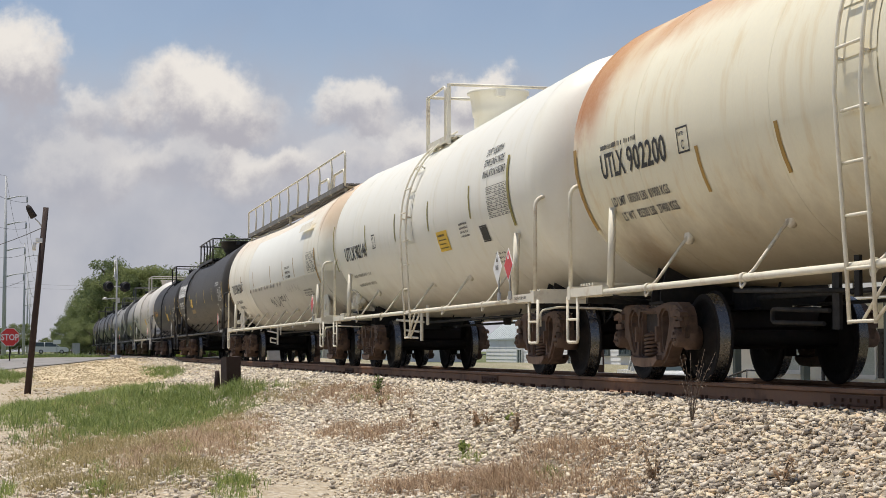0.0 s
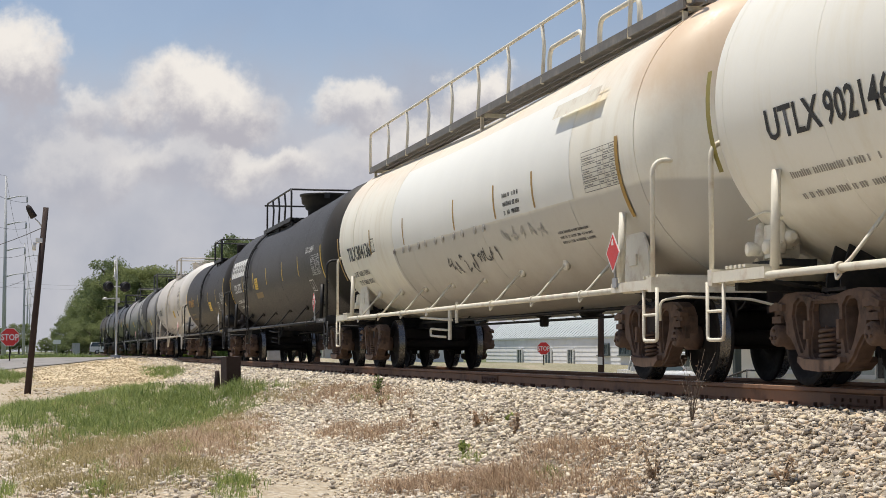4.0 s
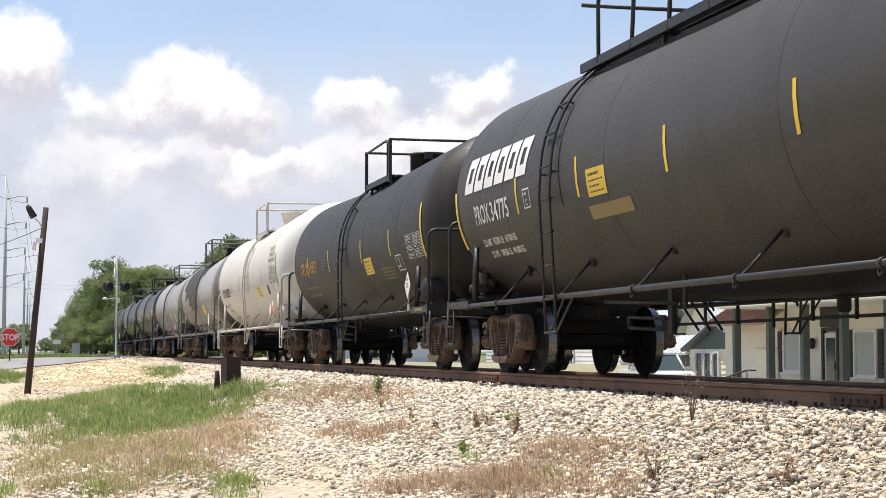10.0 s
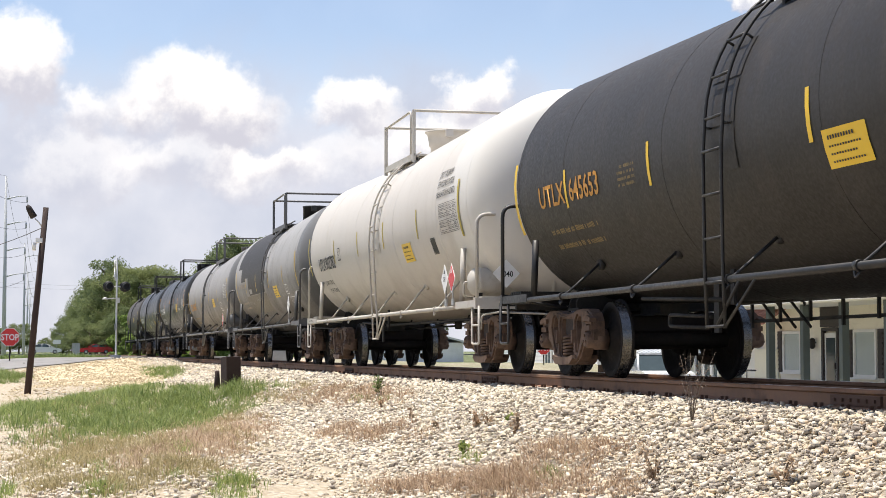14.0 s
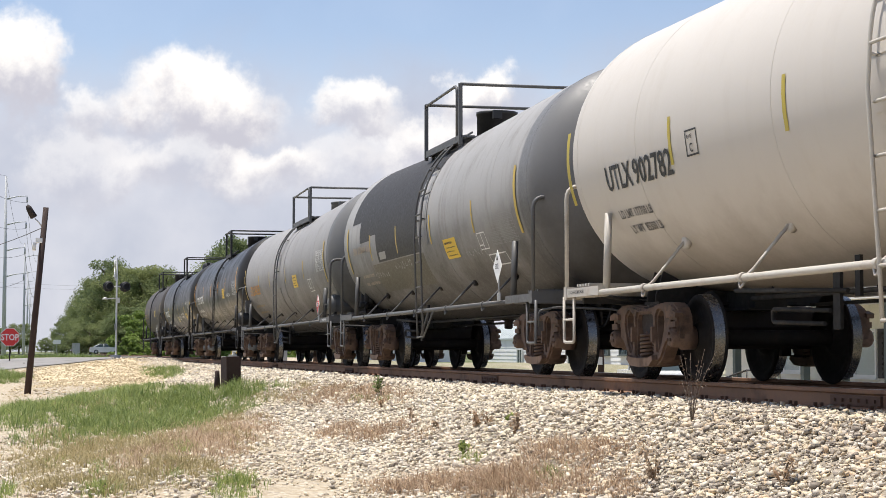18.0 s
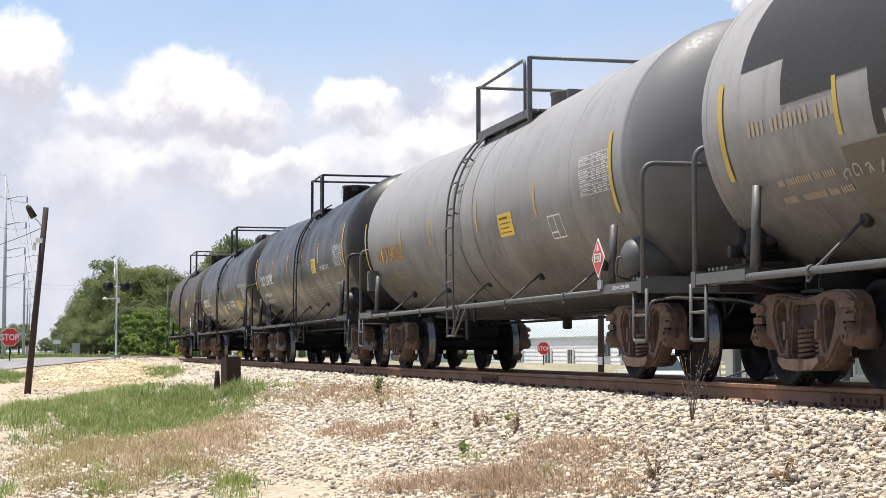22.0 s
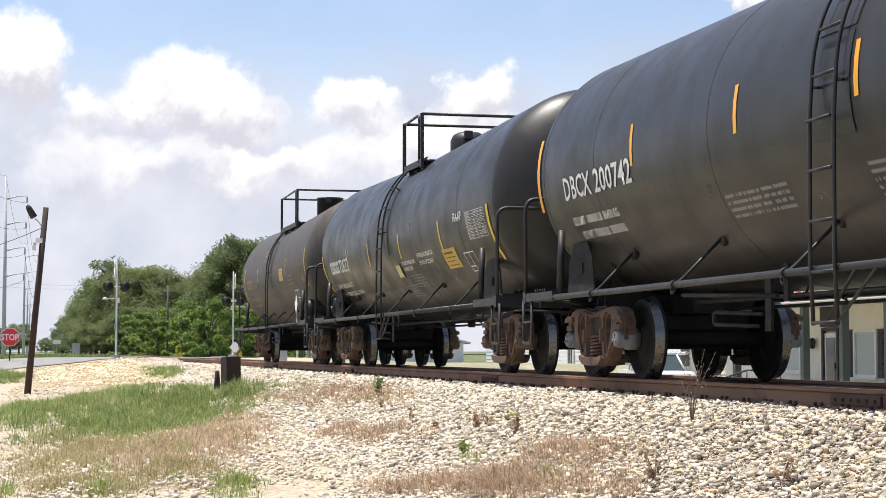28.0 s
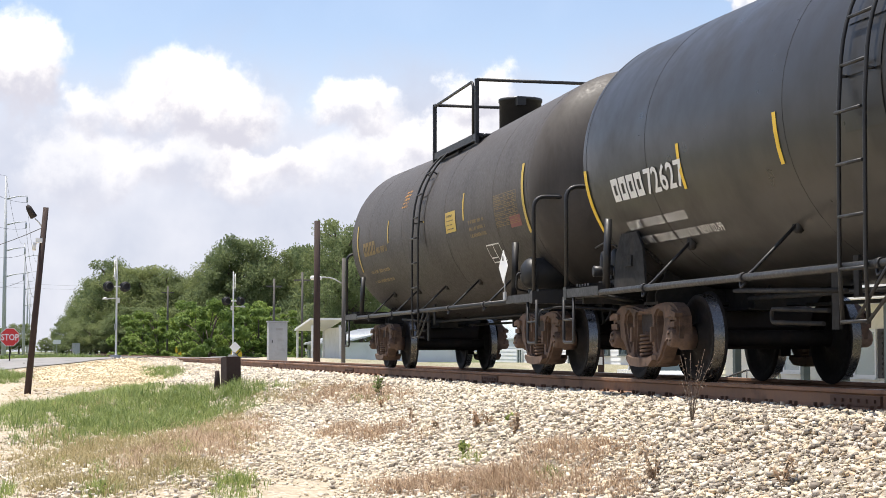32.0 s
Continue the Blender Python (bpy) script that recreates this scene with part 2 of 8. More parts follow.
def limb(bm, pts, widths, y0, y1):
    """A cast member of changing width along a bent line in x, z."""
    rows = []
    n = len(pts)
    for k, (p, w) in enumerate(zip(pts, widths)):
        a, b = pts[max(0, k - 1)], pts[min(n - 1, k + 1)]
        d = Vector((b[0] - a[0], b[1] - a[1])).normalized()
        s = Vector((-d[1], d[0])) * w / 2
        q = [(p[0] - s[0], p[1] - s[1]), (p[0] + s[0], p[1] + s[1])]
        rows.append([bm.verts.new((q[0][0], y0, q[0][1])), bm.verts.new((q[1][0], y0, q[1][1])), bm.verts.new((q[1][0], y1, q[1][1])), bm.verts.new((q[0][0], y1, q[0][1]))])
    for a, b in zip(rows, rows[1:]):
        for j in range(4):
            bm.faces.new((a[j], a[(j + 1) % 4], b[(j + 1) % 4], b[j]))
    bm.faces.new(rows[0]), bm.faces.new(rows[-1][::-1])


def side_frame_mesh():
    """Cast side frame, seen from outside; x along, z up, outer face towards -y."""
    bm = B()
    rim = [(0.0, 0.775), (0.20, 0.79), (0.36, 0.82), (0.60, 0.835), (0.82, 0.825), (0.96, 0.77), (1.035, 0.68), (1.045, 0.56), (1.03, 0.45), (0.985, 0.44),
           (0.975, 0.56), (0.94, 0.615), (0.84, 0.615), (0.80, 0.56), (0.785, 0.45), (0.70, 0.42), (0.62, 0.35), (0.53, 0.25), (0.43, 0.185), (0.30, 0.155)]
    eye = [(0.365, 0.69), (0.43, 0.745), (0.52, 0.75), (0.59, 0.71), (0.615, 0.63), (0.585, 0.53), (0.52, 0.41), (0.455, 0.325), (0.405, 0.33), (0.38, 0.43), (0.365, 0.56)]
    gate = [(0.235, 0.72), (0.265, 0.66), (0.255, 0.50), (0.285, 0.42), (0.285, 0.30), (0.24, 0.26)]
    loops = [rim + [(-x, z) for x, z in rim[:0:-1]], eye, [(-x, z) for x, z in eye], gate + [(-x, z) for x, z in gate[::-1]]]
    edges = []
    for loop in loops:
        vs = [bm.verts.new((x * 0.97, -0.10, z)) for x, z in loop]
        edges += [bm.edges.new((vs[k], vs[(k + 1) % len(vs)])) for k in range(len(vs))]
    faces = [f for f in bmesh.ops.triangle_fill(bm, use_beauty=True, use_dissolve=False, edges=edges)["geom"] if isinstance(f, bmesh.types.BMFace)]
    out = bmesh.ops.extrude_face_region(bm, geom=faces)
    for v in out["geom"]:
        if isinstance(v, bmesh.types.BMVert):
            v.co.y = 0.06
    bmesh.ops.recalc_face_normals(bm, faces=bm.faces)
    ring = [e for e in bm.edges if len(e.link_faces) == 2 and e.calc_face_angle(0) > 1.0 and abs(e.verts[0].co.y - e.verts[1].co.y) < 0.01 and e.verts[0].co.y < 0]
    bmesh.ops.bevel(bm, geom=ring, offset=0.026, segments=2, affect="EDGES", clamp_overlap=True)
    # spring seat and the lugs over the bearings
    extra = B()
    limb(extra, [(-0.40, 0.25), (-0.28, 0.205), (0.0, 0.195), (0.28, 0.205), (0.40, 0.25)], [0.05, 0.09, 0.10, 0.09, 0.05], -0.16, 0.18)
    for w in (-1, 1):
        limb(extra, [(w * 0.75, 0.70), (w * 0.89, 0.715), (w * 1.02, 0.69)], [0.06, 0.07, 0.05], -0.135, -0.05)
        box(extra, w * AXLES, -0.03, 0.595, 0.19, 0.19, 0.06)
        box(extra, w * 0.31, -0.11, 0.50, 0.05, 0.05, 0.16)
    sharp = [e for e in extra.edges if len(e.link_faces) == 2 and e.calc_face_angle(0) > 0.7]
    bmesh.ops.bevel(extra, geom=sharp, offset=0.012, segments=1, affect="EDGES", clamp_overlap=True)
    scrap = bpy.data.meshes.new("seat")
    extra.to_mesh(scrap)
    extra.free()
    bm.from_mesh(scrap)
    bpy.data.meshes.remove(scrap)
    return mesh_of("side_frame", bm)


def spring_mesh():
    bm = B()
    pts = [(0.078 * math.cos(a), 0.078 * math.sin(a), 0.25 + 0.27 * k / 60) for k in range(61) for a in [k * 2 * math.pi * 6.5 / 60]]
    tube(bm, pts, 0.017, 6)
    return mesh_of("spring", bm)


def cap_mesh():
    bm = B()
    lathe(bm, [(-0.15, 0.055), (-0.15, 0.085), (-0.12, 0.10), (-0.03, 0.10), (-0.02, 0.125), (0.12, 0.125), (0.12, 0.07)], 20, "Y")
    for k in range(3):
        a = k * 2.094
        lathe(bm, [(-0.17, 0.016), (-0.15, 0.016)], 6, "Y", (0.045 * math.sin(a), 0, 0.045 * math.cos(a)))
    return mesh_of("bearing_cap", bm)


WHEEL_MESH, FRAME_MESH, SPRING_MESH, CAP_MESH = wheel_mesh(), side_frame_mesh(), spring_mesh(), cap_mesh()
FRAME_MESH.materials.append(RUST)
SPRING_MESH.materials.append(RUST)
CAP_MESH.materials.append(RUST)
PALE_CAP = CAP_MESH.copy()
PALE_CAP.materials[0] = paint("pale grey bearing paint", (0.17, 0.18, 0.19), 0.4, 0.7, 0.0, 20.0, 0.2, (0.10, 0.07, 0.05), 6.0, 0.5)
bm = B()
lathe(bm, [(-1.09, 0.06), (-0.86, 0.07), (-0.85, 0.095), (-0.68, 0.1), (-0.6, 0.085), (0.6, 0.085), (0.68, 0.1), (0.85, 0.095), (0.86, 0.07), (1.09, 0.06)], 20, "Y")
AXLE_MESH = mesh_of("wheelset", bm)
AXLE_MESH.materials.append(WHEEL)
bm = B()
plate(bm, [(-0.2, 0.52), (0.2, 0.52), (0.24, 0.58), (0.24, 0.74), (0.17, 0.80), (-0.17, 0.80), (-0.24, 0.74), (-0.24, 0.58)], -1.02, 1.02)
BOLSTER_MESH = mesh_of("truck_bolster", bm, 0.02)
BOLSTER_MESH.materials.append(RUST_DARK)
bm = B()
box(bm, 0, 0, 0.40, 0.10, 1.9, 0.12)
for s in (-1, 1):
    box(bm, 0.06, s * 0.755, 0.42, 0.08, 0.12, 0.32)
    tube(bm, [(0, 0, 0.40), (0.5, s * 0.5, 0.5)], 0.03, 6)
BEAM_MESH = mesh_of("brake_beam", bm, 0.01)
BEAM_MESH.materials.append(RUST_DARK)
WHEELSETS = []


def truck(car, x, caps):
    """A four-wheel truck under the car, at x."""
    bolster = part("truck_bolster", BOLSTER_MESH, None, car, m=pose(x, 0, 0))
    for s in (-1, 1):
        part("side_frame", FRAME_MESH, None, bolster, m=pose(0, s * 0.99, 0, 0, 0, 0 if s < 0 else 180), label="rust-brown cast steel side frame")
        for k in (-0.17, 0, 0.17):
            part("spring", SPRING_MESH, None, bolster, m=pose(k, s * 0.99 + (0.03 if k else -0.05) * s * -1, 0))
        for a in (-1, 1):
            part("bearing_cap", caps, None, bolster, m=pose(a * AXLES, s * 0.99, WHEEL_R, 0, 0, 0 if s < 0 else 180))
    for a in (-1, 1):
        part("brake_beam", BEAM_MESH, None, bolster, m=pose(a * 0.34, 0, 0, 0, 0, 0 if a > 0 else 180))
        ws = part("wheelset", AXLE_MESH, None, car, m=pose(x + a * AXLES, 0, WHEEL_R))
        for s in (-1, 1):
            part("wheel", WHEEL_MESH, None, ws, m=pose(0, s * 0.755, 0, 0, 0, 0 if s < 0 else 180))
        WHEELSETS.append((ws, x + a * AXLES))


END = 1.38          # end sill beyond the truck centre


def dip(x):
    """Rise of a tank shell: its two halves slope down to the outlet in the middle."""
    return -0.055 + 0.0165 * math.sqrt(x * x + 0.25)


def sag(bm, mid):
    for v in bm.verts:
        v.co.z += dip(v.co.x)
        v.co.x += mid


def on_tank(x, v, r, zc, lift):
    """A point on the camera's side of a tank: x along, v metres up round the shell from its mid height."""
    d = dip(x)
    a = math.asin(max(-1.0, min(1.0, (r * math.sin(v / r) - d) / r))) if abs(v) < 1.3 * r else v / r
    return Vector((x, -(r + lift) * math.cos(a), zc + d + (r + lift) * math.sin(a)))


def round_v(z, r, zc):
    return r * math.asin(max(-1, min(1, (z - zc) / r)))


def patch(bm, x0, x1, v0, v1, r, zc, lift=0.006, shear=0.0):
    """A sheet that hugs the shell."""
    k, n = max(1, int(abs(v1 - v0) / 0.12)), max(1, int(abs(x1 - x0) / 0.4))
    rows = []
    for i in range(k + 1):
        v = v0 + (v1 - v0) * i / k
        dx = shear * i / k
        rows.append([bm.verts.new(on_tank(x0 + (x1 - x0) * j / n + dx, v, r, zc, lift)) for j in range(n + 1)])
    for a, b in zip(rows, rows[1:]):
        for j in range(n):
            bm.faces.new((a[j], a[j + 1], b[j + 1], b[j])).smooth = True


def wrap_text(car, name, text, x, z, h, mat, r, zc, squeeze=0.8, lift=0.009, label="", width=None):
    """Letters bent round the shell; z is the height of their foot."""
    me = lettering(text, h, squeeze)
    if width:
        w = max(v.co.x for v in me.vertices)
        me.transform(Matrix.Diagonal((width / w, 1, 1, 1)))
    v0 = round_v(z, r, zc)
    for v in me.vertices:
        v.co = on_tank(x + v.co.x, v0 + v.co.y, r, zc, lift)
    return part(name, me, mat, car, label)


def text_bars(car, name, x, z, w, h, rows, mat, r, zc, gaps=4, lift=0.006, seed=1):
    """Small writing as plain bars."""
    rnd = random.Random(seed)
    bm = B()
    pitch = h / rows
    v0 = round_v(z, r, zc)
    for i in range(rows):
        xx = x
        cell = max(0.028, pitch * 0.36)
        while xx < x + w - cell:
            if rnd.random() < 0.80:
                patch(bm, xx, xx + cell * rnd.uniform(0.5, 0.72), v0 + i * pitch, v0 + i * pitch + pitch * rnd.uniform(0.42, 0.55), r, zc, lift)
            xx += cell
    return tagged(part(name, bm, mat, car), kind="stuff")


def table(car, x, z, w, h, ink, r, zc, cols=4, rows=9, seed=3):
    """A stencilled table of test dates: a lattice of lines with bars in its cells."""
    rnd = random.Random(seed)
    bm = B()
    v0 = round_v(z, r, zc)
    for i in range(rows + 1):
        v = v0 + h * i / rows
        patch(bm, x, x + w, v, v + 0.006, r, zc)
    for j in range(cols + 1):
        xx = x + (0, 0.45, 0.63, 0.81, 1)[j] * w if cols == 4 else x + w * j / cols
        patch(bm, xx, xx + 0.007, v0, v0 + h, r, zc)
    for i in range(rows):
        for a, b in ((0.03, 0.40), (0.48, 0.60), (0.66, 0.78), (0.84, 0.96)):
            if rnd.random() < 0.85:
                xx, xe = x + a * w, x + (a + (b - a) * rnd.uniform(0.5, 1)) * w
                while xx < xe:
                    patch(bm, xx, xx + 0.018, v0 + h * (i + 0.32) / rows, v0 + h * (i + 0.66) / rows, r, zc)
                    xx += 0.032
    return part("test_table", bm, ink, car)


def tank_profile(half, r, head, square):
    """Shell and dished heads; a small exponent gives the flatter ends of a jacketed tank."""
    p = []
    for k in range(17):
        a = math.pi / 2 * k / 16
        p.append((-half - head * math.cos(a) ** (1.2 * square + 0.1), max(0.012, r * math.sin(a) ** square)))
    q = [(-u, w) for u, w in p[::-1]]
    n = 24
    mid = [(-half + 2 * half * i / n, r) for i in range(1, n)]
    return p + mid + q


def diamond(bm, x, z, s, y, t=0.004):
    plate(bm, [(x - s, z), (x, z - s), (x + s, z), (x, z + s)], y - t / 2, y + t / 2)


def placard(car, x, z, s, y, face, ink, digits=""):
    """A diamond warning sign on a stalk, with its number."""
    bm = B()
    tube(bm, [(x, y + 0.02, 0.98), (x, y + 0.02, z - s * 0.3)], 0.012, 6)
    box(bm, x, y + 0.02, 1.04, 0.12, 0.02, 0.10)
    holder = part("placard_holder", bm, GALV, car)
    bm = B()
    diamond(bm, x, z, s, y)
    sheet = part("placard", bm, WHITE_SIGN, holder, "diamond warning sign")
    if face is not WHITE_SIGN:
        bm = B()
        diamond(bm, x, z, s * 0.86, y - 0.004)
        part("placard_field", bm, face, holder)
    bm = B()
    plate(bm, [(x - s * 0.16, z + s * 0.36), (x + s * 0.16, z + s * 0.36), (x + s * 0.1, z + s * 0.5), (x, z + s * 0.68), (x - s * 0.1, z + s * 0.5)], y - 0.009, y - 0.006)
    part("placard_symbol", bm, ink, holder)
    if digits:
        if face is not WHITE_SIGN:
            bm = B()
            box(bm, x, y - 0.008, z, s * 1.0, 0.003, s * 0.42)
            part("placard_panel", bm, WHITE_SIGN, holder)
        me = lettering(digits, s * 0.34, 0.8)
        w = max(v.co.x for v in me.vertices)
        me.transform(Matrix.Translation((x - w / 2, y - 0.012, z - s * 0.16)) @ Matrix.Rotation(math.pi / 2, 4, "X"))
        part("placard_number", me, BLACK_INK, holder)


def brake_lines(bm, tc, r, zc):
    """Train pipe and brake rod under the tank, with their hangers."""
    tube(bm, [(-tc / 2 + 1.2, -0.35, 0.86), (tc / 2 - 1.2, -0.35, 0.86)], 0.025, 6)
    tube(bm, [(-tc / 2 + 1.2, 0.3, 0.8), (tc / 2 - 1.2, 0.3, 0.8)], 0.02, 6)
    for k in range(5):
        xx = -tc / 2 + 1.6 + (tc - 3.2) * k / 4
        tube(bm, [(xx, -0.35, 0.86), (xx, -0.3, zc - r * 0.97)], 0.014, 5)


def end_gear(car, xe, s, metal):
    """What hangs at a car's end: uncoupling lever, train pipe with angle cock, sill plates, step struts."""
    bm = B()
    y0 = -1.5 if s > 0 else 1.5
    k = 1 if s > 0 else -1
    pts = [(xe + s * 0.05, y0, 0.62), (xe + s * 0.05, y0, 0.82), (xe + s * 0.09, y0 + k * 0.22, 0.86), (xe + s * 0.09, y0 + k * 0.95, 0.84), (xe + s * 0.22, y0 + k * 1.32, 0.74), (xe + s * 0.4, -0.05 * k, 0.98)]
    tube(bm, smooth_pts(pts, 0.06, 3), 0.014, 6)
    part("uncoupling_lever", bm, metal, car)
    bm = B()
    tube(bm, smooth_pts([(xe - s * 1.5, 0.34, 0.74), (xe - s * 0.3, 0.34, 0.72), (xe + s * 0.1, 0.30, 0.80), (xe + s * 0.28, 0.28, 0.84)], 0.12, 3), 0.028, 7)
    lathe(bm, [(-0.07, 0.045), (0.07, 0.045)], 8, "Z", (xe + s * 0.2, 0.29, 0.83))
    part("train_pipe", bm, UNDER, car)
    for w in (-1, 1):
        # gussets and struts from the sill out to the platform's corners
        bm = B()
        plate(bm, [(xe - s * 0.10, 0.92), (xe - s * 0.55, 0.92), (xe - s * 0.18, 0.66), (xe - s * 0.10, 0.66)], w * 0.62 - 0.01, w * 0.62 + 0.01)
        part("gusset", bm, UNDER, car)
        for p, q in (((xe - s * 0.08, w * 1.35, 0.93), (xe - s * 0.1, w * 0.3, 0.80)), ((xe - s * 0.9, w * 1.42, 0.94), (xe - s * 0.5, w * 0.3, 0.80))):
            bm = B()
            tube(bm, [p, q], 0.022, 6)
            part("platform_strut", bm, UNDER, car)
        bm = B()
        box(bm, xe - s * 0.45, w * 1.1, 0.90, 0.07, 0.75, 0.09)
        part("platform_bearer", bm, UNDER, car)
    bm = B()
    box(bm, xe + s * 0.02, 0, 0.90, 0.06, 0.66, 0.40)
    part("striker_plate", bm, RUST_DARK, car, bevel=0.015)
    bm = B()
    d = 0.18 + 0.1 * (int(abs(xe) * 10) % 3) / 2
    tube(bm, smooth_pts([(xe - s * 0.6, -0.7, 0.88), (xe - s * 0.4, -0.75, 0.88 - d), (xe - s * 0.1, -0.58, 0.90 - d), (xe - s * 0.04, -0.5, 0.9)], 0.1, 3), 0.014, 5)
    part("brake_hose_line", bm, BLACK, car)


def air_reservoir(car, x, metal):
    """A dished air tank lying across the end platform, on saddles with straps."""
    bm = B()
    lathe(bm, [(-0.40, 0.04), (-0.385, 0.11), (-0.34, 0.175), (-0.28, 0.205), (0.28, 0.205), (0.34, 0.175), (0.385, 0.11), (0.40, 0.04)], 24, "Y", (x, -1.06, 1.32))
    tank = part("air_reservoir", bm, metal, car)
    for y in (-1.30, -0.82):
        bm = B()
        lathe(bm, [(y - 0.02, 0.20), (y - 0.02, 0.218), (y + 0.02, 0.218), (y + 0.02, 0.20)], 24, "Y", (x, 0, 1.32), False)
        part("strap", bm, metal, tank)
        bm = B()
        box(bm, x, y, 1.11, 0.30, 0.05, 0.10)
        part("saddle", bm, UNDER, tank)
    bm = B()
    tube(bm, smooth_pts([(x - 0.02, -1.44, 1.32), (x - 0.02, -1.51, 1.32), (x - 0.06, -1.51, 1.12), (x - 0.2, -1.3, 1.09)], 0.05, 3), 0.014, 6)
    part("air_pipe", bm, metal, tank)


def brake_valve(car, x, metal):
    """Control valve: a pipe bracket with two flanged bodies, bonnets, bolts and bent pipes."""
    bm = B()
    box(bm, x, -1.02, 1.30, 0.18, 0.26, 0.30)
    valve = part("brake_valve", bm, metal, car, bevel=0.02)
    for dx, r1 in ((-0.19, 0.10), (0.19, 0.085)):
        bm = B()
        k = 1 if dx > 0 else -1
        lathe(bm, [(0.0, r1), (k * 0.07, r1), (k * 0.08, r1 + 0.025), (k * 0.11, r1 + 0.025), (k * 0.12, r1 * 0.8), (k * 0.2, r1 * 0.6), (k * 0.22, 0.03)], 14, "X", (x + dx * 0.5, -1.05, 1.33))
        lathe(bm, [(-0.12, 0.055), (-0.05, 0.065), (0.05, 0.065), (0.16, 0.05), (0.18, 0.02)], 12, "Z", (x + dx, -1.13, 1.30))
        lathe(bm, [(-0.16, 0.04), (-0.15, 0.065), (-0.05, 0.06), (0.0, 0.045)], 12, "Y", (x + dx, -1.12, 1.24))
        for j in range(6):
            a = j * 1.047
            lathe(bm, [(k * 0.075, 0.014), (k * 0.13, 0.014)], 6, "X", (x + dx * 0.5, -1.05 + 0.105 * math.cos(a), 1.33 + 0.105 * math.sin(a)))
        part("valve_body", bm, metal, valve)
    bm = B()
    for j, (a, h) in enumerate(((-0.28, 0.22), (-0.12, 0.30), (0.06, 0.36), (0.2, 0.26), (0.30, 0.16))):
        tube(bm, smooth_pts([(x + a, -1.05 - 0.03 * j, 1.08), (x + a, -1.08 - 0.03 * j, 1.10 + h), (x + a * 0.4, -0.98, 1.16 + h), (x + a * 0.2, -0.6, 1.12 + h * 0.4)], 0.07, 3), 0.015, 6)
    tube(bm, smooth_pts([(x - 0.32, -1.2, 1.52), (x + 0.1, -1.22, 1.56), (x + 0.36, -1.18, 1.50)], 0.05, 3), 0.012, 6)
    part("pipe", bm, metal, valve)
    bm = B()
    box(bm, x, -1.0, 1.10, 0.62, 0.34, 0.06)
    part("bracket", bm, UNDER, valve)


